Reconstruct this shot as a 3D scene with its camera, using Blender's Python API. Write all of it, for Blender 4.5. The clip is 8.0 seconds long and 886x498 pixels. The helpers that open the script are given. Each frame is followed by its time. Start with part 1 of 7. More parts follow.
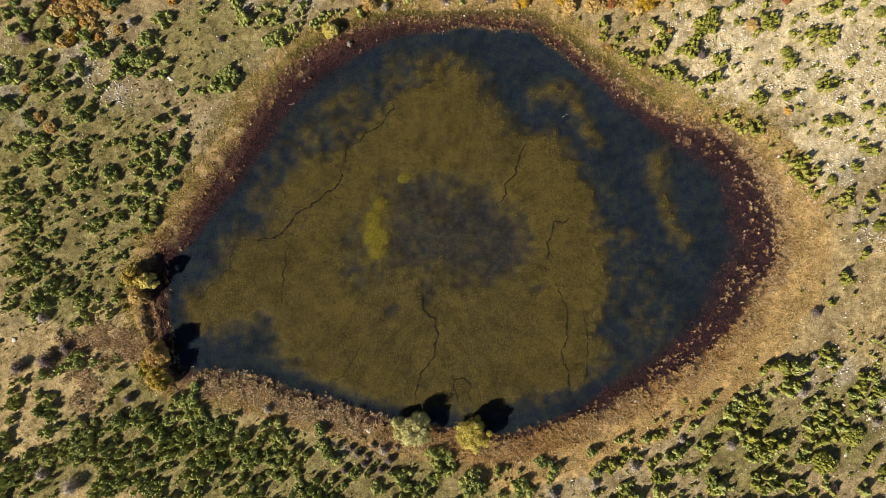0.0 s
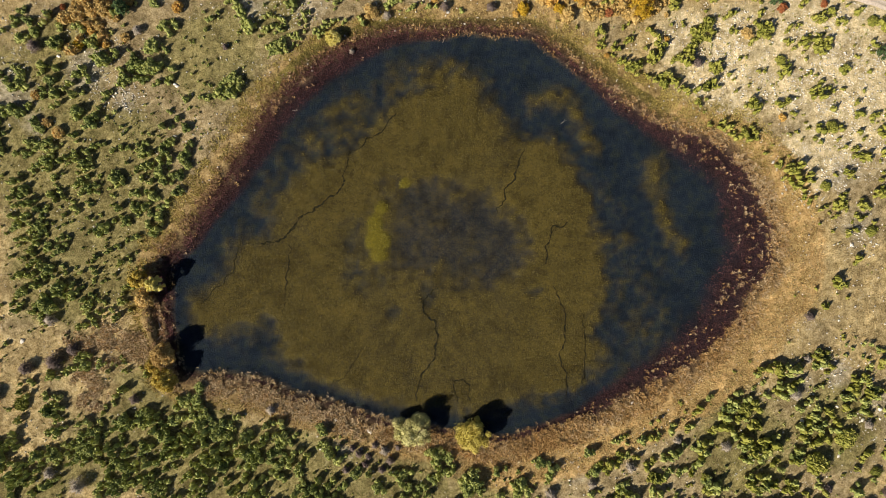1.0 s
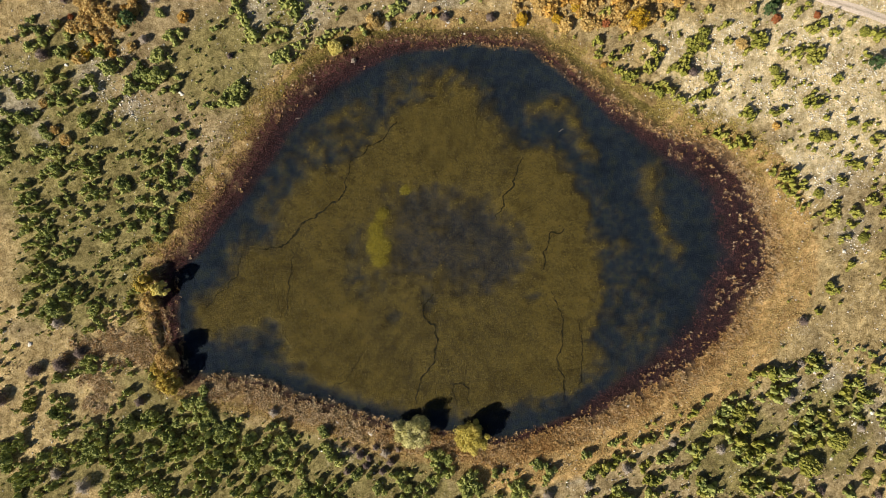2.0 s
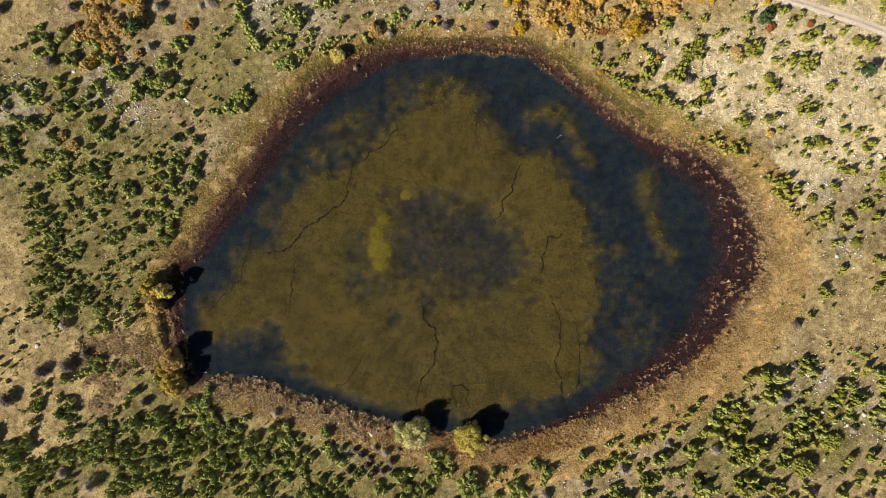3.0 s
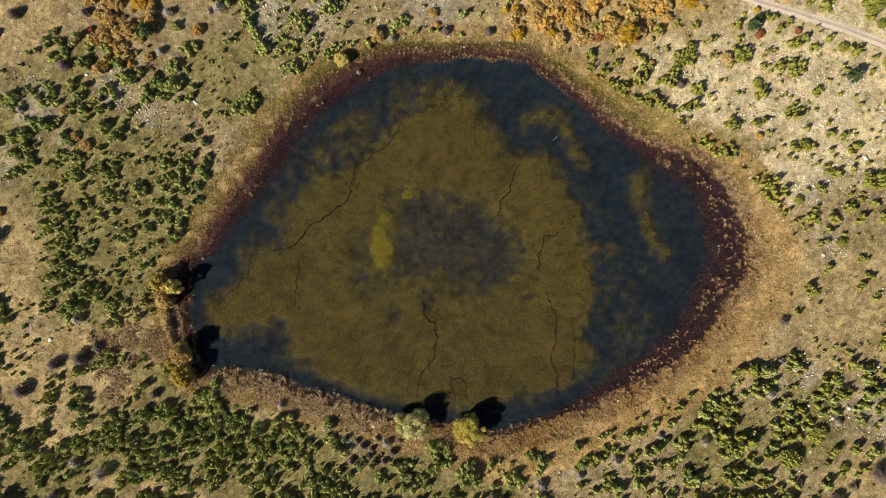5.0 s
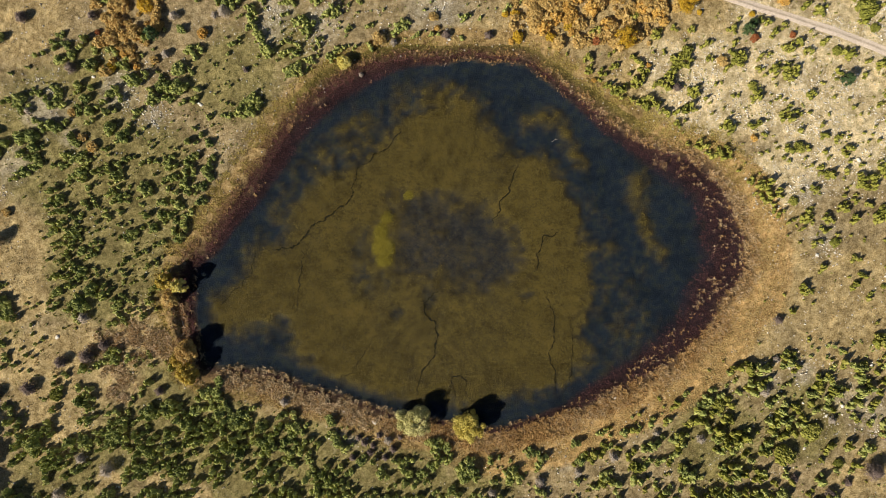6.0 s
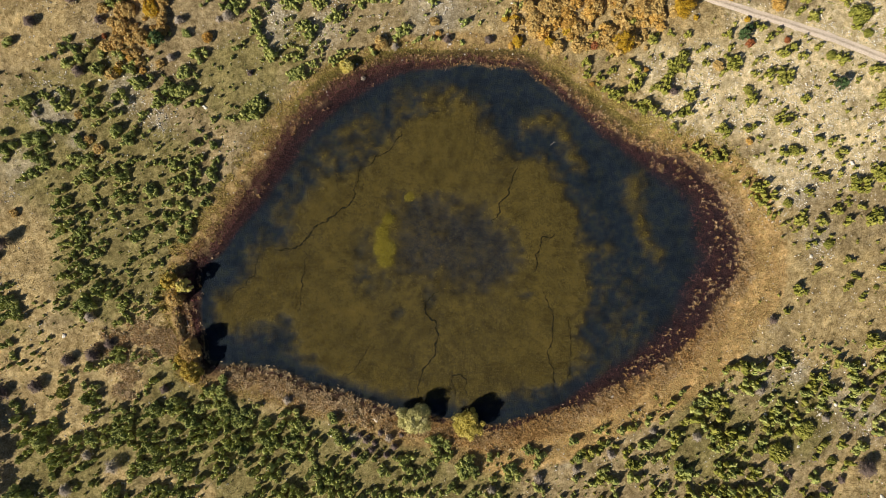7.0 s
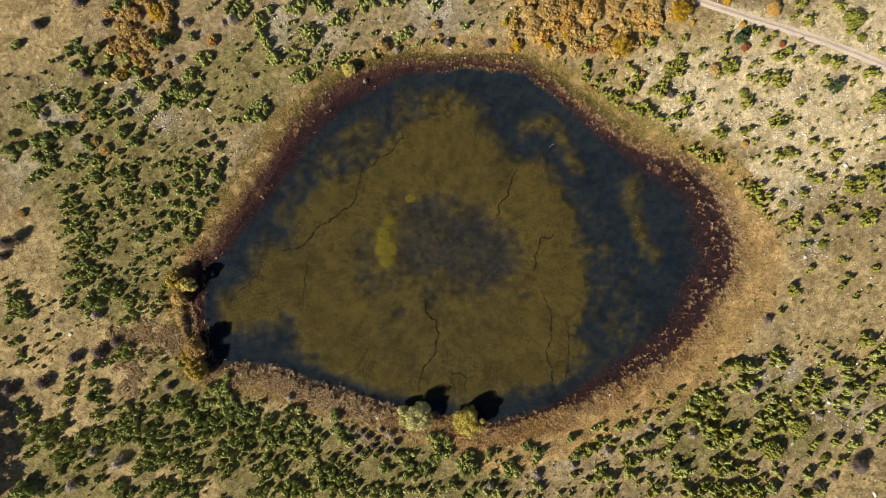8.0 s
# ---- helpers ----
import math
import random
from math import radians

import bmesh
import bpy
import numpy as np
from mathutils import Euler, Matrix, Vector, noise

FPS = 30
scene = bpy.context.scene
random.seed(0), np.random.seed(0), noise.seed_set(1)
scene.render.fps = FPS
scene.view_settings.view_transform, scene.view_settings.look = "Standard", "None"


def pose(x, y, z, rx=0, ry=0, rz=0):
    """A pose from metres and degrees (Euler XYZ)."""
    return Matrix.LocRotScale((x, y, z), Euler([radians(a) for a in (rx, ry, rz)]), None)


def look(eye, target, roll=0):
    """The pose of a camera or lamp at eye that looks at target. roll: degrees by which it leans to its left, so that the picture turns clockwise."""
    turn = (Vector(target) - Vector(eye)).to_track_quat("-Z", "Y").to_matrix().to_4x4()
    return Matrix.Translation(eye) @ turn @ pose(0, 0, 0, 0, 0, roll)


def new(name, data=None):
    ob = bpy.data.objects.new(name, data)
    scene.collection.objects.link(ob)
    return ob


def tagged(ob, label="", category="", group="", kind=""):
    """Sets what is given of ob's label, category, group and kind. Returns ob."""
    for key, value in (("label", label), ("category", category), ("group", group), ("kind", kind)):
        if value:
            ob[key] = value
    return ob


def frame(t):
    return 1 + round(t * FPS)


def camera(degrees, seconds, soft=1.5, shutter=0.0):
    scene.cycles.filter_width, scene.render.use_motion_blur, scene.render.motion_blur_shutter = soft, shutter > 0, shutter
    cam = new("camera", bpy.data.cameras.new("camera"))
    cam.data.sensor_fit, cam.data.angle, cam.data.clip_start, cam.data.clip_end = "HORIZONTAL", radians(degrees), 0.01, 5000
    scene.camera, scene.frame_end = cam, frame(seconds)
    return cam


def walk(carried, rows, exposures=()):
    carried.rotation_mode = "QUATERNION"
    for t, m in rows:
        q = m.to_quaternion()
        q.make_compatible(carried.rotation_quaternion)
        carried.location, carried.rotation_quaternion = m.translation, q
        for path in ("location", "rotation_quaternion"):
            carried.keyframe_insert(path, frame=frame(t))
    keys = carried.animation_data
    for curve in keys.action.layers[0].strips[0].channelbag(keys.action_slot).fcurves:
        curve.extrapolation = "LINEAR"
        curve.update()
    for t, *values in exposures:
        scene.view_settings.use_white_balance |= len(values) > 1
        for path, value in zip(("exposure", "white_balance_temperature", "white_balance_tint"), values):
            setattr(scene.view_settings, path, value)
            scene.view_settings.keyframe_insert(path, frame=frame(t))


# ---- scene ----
# the flight: a drone rises straight up over the lake, looking down
cam = camera(71.4, 8.0, soft=0.9)
ROWS = [
    (0.0, 0.172, -2.212, 161.159, -0.234, -0.123, -0.719),
    (0.5, 0.298, -1.879, 162.616, -0.214, -0.073, -0.675),
    (1.0, 0.342, -1.324, 164.129, -0.188, -0.038, -0.622),
    (1.5, 0.447, -0.704, 165.655, -0.156, -0.011, -0.567),
    (3.0, 0.615, 0.504, 170.258, 0.091, 0.025, -0.413),
    (3.5, 0.623, 0.484, 171.737, 0.100, 0.020, -0.361),
    (4.0, 0.629, 0.301, 173.285, 0.096, 0.016, -0.316),
    (4.5, 0.614, 0.065, 174.732, 0.100, 0.006, -0.279),
    (6.0, 0.416, -0.296, 179.334, 0.129, -0.011, -0.167),
    (6.5, 0.264, -0.200, 180.826, 0.139, -0.029, -0.123),
    (7.0, 0.152, -0.091, 182.411, 0.140, -0.051, -0.080),
    (7.5, 0.055, -0.043, 183.873, 0.138, -0.063, -0.036),
    (8.0, 0.000, -0.000, 185.479, 0.140, -0.070, 0.000),
]
walk(cam, [(t, pose(x, y, z, rx, ry, rz)) for t, x, y, z, rx, ry, rz in ROWS],
     exposures=[(0.0, 0.41), (3.0, 0.35), (6.0, 0.29), (8.0, 0.29)])

# ---- light: low autumn sun from the south-west, clear sky ----
SUN_DIR = Vector((-0.80, -0.60, 0.70)).normalized()
world = bpy.data.worlds.new("sky")
scene.world = world
world.use_nodes = True
wn = world.node_tree
sky = wn.nodes.new("ShaderNodeTexSky")
sky.sky_type = 'NISHITA'
sky.sun_disc = False
sky.altitude = 1400
sky.air_density = 0.8
sky.dust_density = 0.3
sky.sun_elevation = math.asin(SUN_DIR.z)
sky.sun_rotation = math.atan2(SUN_DIR.x, SUN_DIR.y)
wn.links.new(sky.outputs[0], wn.nodes["Background"].inputs[0])
wn.nodes["Background"].inputs[1].default_value = 0.05
sun_data = bpy.data.lights.new("sun", 'SUN')
sun_data.energy = 5.0
sun_data.angle = radians(0.55)
sun_data.color = (1.0, 0.93, 0.80)
sun = new("sun", sun_data)
sun.matrix_world = look(SUN_DIR * 300, (0, 0, 0))

WATER_Z = -0.3


# ---- numeric helpers ----
def lattice_noise(x, y, size, seed):
    """Smooth value noise in 0..1 with cells of the given size in metres."""
    table = np.random.RandomState(seed).rand(256, 256)
    u, v = np.asarray(x) / size, np.asarray(y) / size
    i, j = np.floor(u).astype(int), np.floor(v).astype(int)
    a, b = u - i, v - j
    a, b = a * a * (3 - 2 * a), b * b * (3 - 2 * b)
    g = lambda p, q: table[p % 256, q % 256]
    return (g(i, j) * (1 - a) + g(i + 1, j) * a) * (1 - b) + (g(i, j + 1) * (1 - a) + g(i + 1, j + 1) * a) * b


def fractal(x, y, size, seed, octaves=4):
    total, amp, norm = 0.0, 1.0, 0.0
    for k in range(octaves):
        total = total + amp * lattice_noise(x, y, size / 2 ** k, seed + k)
        norm, amp = norm + amp, amp * 0.5
    return total / norm


def smooth(points, per=4, closed=True):
    """A Catmull-Rom curve through a few plan points."""
    p = np.array(points, float)[:, :2]
    n = len(p)
    out = []
    for i in range(n if closed else n - 1):
        if closed:
            a, b, c, d = p[i - 1], p[i], p[(i + 1) % n], p[(i + 2) % n]
        else:
            a, b, c, d = p[max(i - 1, 0)], p[i], p[i + 1], p[min(i + 2, n - 1)]
        for s in np.arange(per) / per:
            out.append(0.5 * (2 * b + (c - a) * s + (2 * a - 5 * b + 4 * c - d) * s ** 2 + (3 * b - a - 3 * c + d) * s ** 3))
    if not closed:
        out.append(p[-1])
    return np.array(out)


def distance_to(curve, x, y, closed=True):
    """Distance to a curve in plan; inside a closed one it is negative."""
    x, y = np.asarray(x, float), np.asarray(y, float)
    best = np.full(x.shape, 1e9)
    inside = np.zeros(x.shape, bool)
    n = len(curve)
    for i in range(n if closed else n - 1):
        ax, ay = curve[i]
        bx, by = curve[(i + 1) % n]
        dx, dy = bx - ax, by - ay
        s = np.clip(((x - ax) * dx + (y - ay) * dy) / (dx * dx + dy * dy + 1e-9), 0, 1)
        best = np.minimum(best, (x - ax - s * dx) ** 2 + (y - ay - s * dy) ** 2)
        if closed and ay != by:
            inside ^= ((ay > y) != (by > y)) & (x < ax + (y - ay) / (by - ay) * dx)
    best = np.sqrt(best)
    return np.where(inside, -best, best) if closed else best


def step(a, b, v):
    s = np.clip((v - a) / (b - a), 0, 1)
    return s * s * (3 - 2 * s)


# ---- plan of the lake ----
SHORE = [
    (-14.1, 54.2), (-3.9, 55.5), (8.1, 56.2), (18.2, 55.5), (25.1, 54.3), (30.2, 51.3), (37, 46.2), (43.8, 40.6), (50.5, 35.5), (57.4, 30.9),
    (64.2, 28), (74.3, 24.4), (81.6, 16.8), (85, 9.1), (87.4, 0.6), (87.2, -7.5), (82.6, -13.2), (79.2, -18.2), (75.4, -24.9), (68.4, -30.8), (58.6, -37.2),
    (47.1, -42.2), (37, -46.6), (26.8, -50), (16.6, -52.9), (8.1, -52.4), (-0.5, -50.7), (-10.7, -49.2), (-17.4, -47.3), (-26, -44.4),
    (-32.8, -41.9), (-39.6, -40.4), (-44.7, -38), (-53.2, -35.8), (-60, -35.1), (-65.9, -34.7), (-70.2, -32.5), (-72.2, -26.6), (-73.2, -19.8),
    (-73.5, -13), (-73.2, -7.9), (-71, -3.6), (-65.9, 1.5), (-61.7, 8.3), (-55.7, 15.9), (-49.8, 24.4), (-45.5, 32.1), (-40.4, 38.9), (-34.5, 44),
    (-27.7, 48.2),
]
WEED = [
    (-24.2, 24.4), (-17.4, 31.2), (-13.2, 35.5), (-7.2, 40.6), (1.2, 41.4), (9.8, 43.1), (12.3, 38), (18.2, 33.8), (22, 27), (30, 26),
    (37, 17), (42, 8), (43.5, 0), (44, -9.6), (42.9, -19.8), (43.5, -26.6), (44.5, -30), (43, -34), (38, -38.5), (30.2, -41.9),
    (14.9, -45.6), (3, -46.1), (-10.7, -43.9), (-24.2, -41.5), (-32.8, -37.1), (-37, -33.4), (-42.1, -31.7), (-43.8, -26.6), (-47.2, -21.5),
    (-53.2, -23.2), (-61.7, -23.2), (-67.6, -17.7), (-60, -9.6), (-56.6, -0.2), (-48.1, 2.3), (-46, 7.4), (-47.2, 12.5), (-40.4, 17.6),
    (-31.1, 22.7),
]
DARK_HEART = [
    (-13, 17), (-8, 16.5), (3, 14.5), (9, 11), (15, 7), (20.5, 3), (22, -4.5), (18, -8), (9, -10.5), (-1, -10), (-11, -8), (-13.5, -3), (-13, 6),
]
HEART_HALO = [
    (-16, 20), (-6, 20), (10, 17), (22, 8), (26, -5), (20, -12), (4, -14), (-12, -13.5), (-25, -13), (-27, -6), (-24, 4), (-20, 14),
]
WEED_ARCH = [
    (22.5, 40.6), (29.3, 41.8), (37, 37.2), (42, 30.4), (44.1, 25.3), (38.6, 24.1), (34.4, 32.1), (28.5, 35.5), (23.4, 36),
]
WEED_STREAK = [
    (56, 20.7), (59.9, 20.2), (62.5, 10.8), (65, 4), (67.2, -2.4), (63.8, -4.5), (60.8, 3.2), (57, 12.5),
]
WEED_NORTH = [
    (-14.1, 49.9), (-3.9, 50.8), (3, 49.9), (8.9, 47.4), (11.5, 41.4), (-0.5, 38.9), (-10.7, 35.5), (-15.8, 41.4),
]
THIN_EAST = [
    (30.2, 21), (42, 15.9), (50.5, 4), (57.4, -6.2), (62.5, -16.4), (60.8, -28.3), (52.2, -36.8), (37, -36.8), (33.5, -9.6),
]
THIN_WEST = [
    (-48.1, 19.3), (-37.9, 32.9), (-27.7, 43.1), (-14.1, 43.1), (-10.7, 34.6), (-24.2, 22.7), (-37.9, 15.9), (-44.7, 7.4), (-53.2, 0.6),
    (-58.3, 2.3),
]
BANK_TOP = np.array([
    (-79.3, -16.4), (-78.3, -19.8), (-77.3, -24), (-75.9, -27.6),
])
BANK_HOLLOW = np.array([
    (-77, -16.7), (-76.1, -20.1), (-75.4, -24), (-74.2, -27.3),
])
BRIGHT_WEED = [
    (-15.9, 9.4, 2.0, 1.9), (-17.4, 5.2, 2.3, 3.2), (-16.9, 0.7, 3.6, 3.4), (-16.7, -3.4, 2.8, 1.9), (-9.7, 15.8, 1.6, 1.4),
]
DARK_POOLS = [
    (-53.2, -22.3, 6.8, 2.38), (-3, -14.7, 2.38, 3.4), (-13.2, -20.1, 2.38, 1.7), (24.2, -13.8, 3.06, 1.36), (-48.1, -19.8, 3.4, 1.7),
]
CHANNELS_WEST = [
    ([ (-24.2, 24.4), (-25.6, 18.5), (-27.3, 14.6), (-31.1, 11.2), (-35.3, 8.3), (-38.7, 6.1), (-41.3, 2.3), (-46.4, -0.2), (-49.8, 0.6), ], 0.42),
    ([ (-24.2, 23.6), (-15.8, 30.4), (-11.5, 35.5), ], 0.25),
    ([ (22, 24.4), (20, 18.5), (17.4, 13.4), (15.2, 7.4), ], 0.36),
    ([ (34.4, 4.4), (30.2, 3.2), (28.5, -0.2), (27.6, -6.2), ], 0.32),
    ([ (30.2, -12.1), (32.2, -18.1), (33.2, -24.9), (31.5, -30), (32.7, -35.9), (33.2, -41.9), ], 0.3),
]
CHANNELS_EAST = [
    ([ (-1.3, -12.1), (-4.4, -15.5), (-4.2, -19.8), (-1.8, -22.3), (-1.8, -28.3), (-3, -32.5), (-6.4, -36.8), (-7.6, -43.6), ], 0.4),
    ([ (3.5, -43.6), (3.3, -38.5), (5.5, -36.8), (7, -38.8), (6.7, -44.4), ], 0.25),
    ([ (-54.9, -0.2), (-55.7, -6.2), (-60, -11.3), (-65, -16.4), ], 0.25),
    ([ (-40.4, 0.6), (-40.9, -6.2), (-43, -18.1), ], 0.2),
    ([ (37, -41.9), (38.3, -30), (37.3, -19.8), ], 0.18),
    ([ (-31.1, -38.5), (-24.2, -33.4), (-20.9, -26.6), ], 0.15),
]
CHANNELS = CHANNELS_WEST + CHANNELS_EAST


shore = smooth(SHORE)
# a fine plan grid of distances, read between its nodes
GX, GY, GS = -180.0, -120.0, 0.6
gx, gy = np.meshgrid(np.arange(GX, 180.1, GS), np.arange(GY, 120.1, GS), indexing="ij")
warp_x = gx + 2.2 * (fractal(gx, gy, 7, 31) - 0.5)
warp_y = gy + 2.2 * (fractal(gx, gy, 7, 41) - 0.5)
shore_grid = distance_to(shore, warp_x, warp_y)
far_x, far_y = gx + 7 * (fractal(gx, gy, 12, 51) - 0.5), gy + 7 * (fractal(gx, gy, 12, 61) - 0.5)


def soft_zone(points, x, y, edge):
    return 1 - step(-edge, edge, distance_to(smooth(points, 3), x, y))


def read(grid, x, y):
    u = np.clip((np.asarray(x, float) - GX) / GS, 0, grid.shape[0] - 1.001)
    v = np.clip((np.asarray(y, float) - GY) / GS, 0, grid.shape[1] - 1.001)
    i, j = u.astype(int), v.astype(int)
    a, b = u - i, v - j
    return (grid[i, j] * (1 - a) + grid[i + 1, j] * a) * (1 - b) + (grid[i, j + 1] * (1 - a) + grid[i + 1, j + 1] * a) * b


def shore_distance(x, y):
    return read(shore_grid, x, y)


def ground_height(x, y):
    x, y = np.asarray(x, float), np.asarray(y, float)
    d = shore_distance(x, y)
    bank = np.where(d > 0, 0.75 * (1 - np.exp(-np.maximum(d, 0) / 6.0)), -1.5 * (1 - np.exp(np.minimum(d, 0) / 7.0)))
    rough = 0.5 * (fractal(x, y, 22, 3) - 0.5) + 0.25 * (lattice_noise(x, y, 3.2, 9) - 0.5)
    ridge = 1.2 * np.exp(-(distance_to(BANK_TOP, x, y, False) / 1.3) ** 2) - 1.3 * np.exp(-(distance_to(BANK_HOLLOW, x, y, False) / 0.9) ** 2)
    return WATER_Z + bank + ridge + 0.75 * read(weed_grid, x, y) + rough * np.clip(0.12 + np.abs(d) / 12, 0, 1) * np.where(d > 0, 1, 0.5)


# how thickly water weed grows over the lake bed
weed_grid = soft_zone(WEED, far_x, far_y, 7.5) * (1 - 0.36 * step(34, 52, far_x))
weed_grid *= (1 - 0.55 * soft_zone(DARK_HEART, far_x, far_y, 4.5)) * (1 - 0.3 * soft_zone(HEART_HALO, far_x, far_y, 4.0))
for zone_points, amount in ((WEED_ARCH, 0.72), (WEED_STREAK, 0.82), (WEED_NORTH, 0.52), (THIN_EAST, 0.33), (THIN_WEST, 0.38)):
    weed_grid = np.maximum(weed_grid, amount * soft_zone(zone_points, far_x, far_y, 9.0 if zone_points is THIN_EAST else 4.0))
heart_grid = (1 - step(-1.0, 8.0, distance_to(smooth(DARK_HEART, 3), far_x, far_y))) * (0.55 + 0.6 * fractal(gx, gy, 7, 77))
ragged = 0.35 * fractal(gx, gy, 6, 71) + 0.65 * fractal(gx, gy, 1.6, 75, 2)
weed_grid = step(0.12, 0.98, weed_grid + 1.0 * (ragged - 0.5))
weed_grid *= 0.78 + 0.4 * step(0.3, 0.7, fractal(gx, gy, 16, 81))
weed_grid = np.clip(weed_grid, 0, 1) * step(2.0, 6.5, -shore_grid)
wig_x, wig_y = gx + 1.6 * (fractal(gx, gy, 4, 91) - 0.5), gy + 1.6 * (fractal(gx, gy, 4, 95) - 0.5)
bright_grid = np.zeros_like(gx)
for bx, by, brx, bry in BRIGHT_WEED:
    bright_grid = np.maximum(bright_grid, 1 - step(0.75, 1.1, np.hypot((wig_x - bx) / brx, (wig_y - by) / bry)))
channel_grid = np.full(gx.shape, 99.0)
for line, width in CHANNELS:
    channel_grid = np.minimum(channel_grid, distance_to(smooth(line, 4, False), wig_x, wig_y, False) / width)
pool_grid = np.zeros_like(gx)
for bx, by, brx, bry in DARK_POOLS:
    pool_grid = np.maximum(pool_grid, 1 - step(0.6, 1.2, np.hypot((far_x - bx) / brx, (far_y - by) / bry)))
weed_grid *= 1 - 0.55 * pool_grid
weed_grid = np.maximum(weed_grid, bright_grid * 0.95)


# widths of the shore belts in metres, every 30 degrees from east, counter-clockwise
M_IN = (12.5, 3.6, 1.5, 1.2, 4.0, 5.2, 2.6, 0.6, 1.0, 1.0, 2.0, 7.5)
M_OUT = (0.5, 0.7, 0.9, 1.6, 4.2, 4.8, 3.6, 0.4, 0.5, 0.5, 0.3, 0.5)
REED_OUT = (4.5, 3.0, 1.6, 0.8, 3.8, 4.4, 4.4, 5.5, 6.4, 5.6, 6.0, 5.5)
GRASS_OUT = (15, 10, 7.5, 4.8, 8.0, 10, 11, 9.0, 8.0, 11, 13, 16)
RUSTY = (0.45, 0.7, 0.85, 0.85, 0.9, 1.0, 0.9, 0.25, 0.35, 0.9, 0.9, 0.75)


def bearing(x, y):
    return np.degrees(np.arctan2(y - 2, x - 5)) % 360


def belt(widths, ang):
    return np.interp(ang, np.arange(13) * 30, np.array([*widths, widths[0]], float))


# ---- materials ----
def nodes_of(name):
    m = bpy.data.materials.new(name)
    m.use_nodes = True
    t = m.node_tree
    return m, t, t.nodes["Principled BSDF"]


def add(t, kind, **inputs):
    n = t.nodes.new(kind)
    for key, value in inputs.items():
        n.inputs[key.replace("_", " ")].default_value = value
    return n


def noise_node(t, scale, detail=5, rough=0.6):
    geo = t.nodes.new("ShaderNodeNewGeometry")
    n = add(t, "ShaderNodeTexNoise", Scale=scale, Detail=detail, Roughness=rough)
    t.links.new(geo.outputs["Position"], n.inputs["Vector"])
    return n.outputs["Fac"]


def ramp(t, fac, *stops):
    r = t.nodes.new("ShaderNodeValToRGB")
    while len(r.color_ramp.elements) < len(stops):
        r.color_ramp.elements.new(0.5)
    for e, (p, c) in zip(r.color_ramp.elements, stops):
        e.position, e.color = p, (*c, 1)
    t.links.new(fac, r.inputs[0])
    return r.outputs[0]


def blend(t, fac, a, b, kind='MIX'):
    n = t.nodes.new("ShaderNodeMix")
    n.data_type, n.blend_type = 'RGBA', kind
    for sock, value in ((n.inputs[0], fac), (n.inputs[6], a), (n.inputs[7], b)):
        if isinstance(value, bpy.types.NodeSocket):
            t.links.new(value, sock)
        elif isinstance(value, tuple):
            sock.default_value = (*value, 1)
        else:
            sock.default_value = value
    return n.outputs[2]


def maths(t, op, a, b=0.0):
    n = t.nodes.new("ShaderNodeMath")
    n.operation = op
    for sock, value in zip(n.inputs, (a, b)):
        if isinstance(value, bpy.types.NodeSocket):
            t.links.new(value, sock)
        else:
            sock.default_value = value
    return n.outputs[0]


def attribute(t, name):
    n = t.nodes.new("ShaderNodeAttribute")
    n.attribute_name = name
    return n.outputs["Fac"]


def relief(t, bsdf, height, distance, strength=1.0):
    b = add(t, "ShaderNodeBump", Distance=distance, Strength=strength)
    t.links.new(height, b.inputs["Height"])
    t.links.new(b.outputs[0], bsdf.inputs["Normal"])


def foliage(name, shades, rough=0.65, island=0.6, patch=0.25, through_light=0.0):
    """Leaves: shade varies from leaf to leaf, from plant to plant and over some metres."""
    m, t, bsdf = nodes_of(name)
    geo = t.nodes.new("ShaderNodeNewGeometry")
    info = t.nodes.new("ShaderNodeObjectInfo")
    fac = maths(t, 'MULTIPLY', geo.outputs["Random Per Island"], island)
    fac = maths(t, 'ADD', fac, maths(t, 'MULTIPLY', info.outputs["Random"], 0.3))
    fac = maths(t, 'ADD', fac, maths(t, 'MULTIPLY', maths(t, 'SUBTRACT', noise_node(t, patch, 3), 0.4), 1.1))
    n = len(shades)
    col = ramp(t, fac, *[(k / max(n - 1, 1), c) for k, c in enumerate(shades)])
    t.links.new(col, bsdf.inputs["Base Color"])
    bsdf.inputs["Roughness"].default_value = rough
    bsdf.inputs["Specular IOR Level"].default_value = 0.25
    if through_light:
        tr = t.nodes.new("ShaderNodeBsdfTranslucent")
        t.links.new(col, tr.inputs[0])
        mix = t.nodes.new("ShaderNodeMixShader")
        mix.inputs[0].default_value = through_light
        t.links.new(bsdf.outputs[0], mix.inputs[1])
        t.links.new(tr.outputs[0], mix.inputs[2])
        t.links.new(mix.outputs[0], t.nodes["Material Output"].inputs["Surface"])
    return m


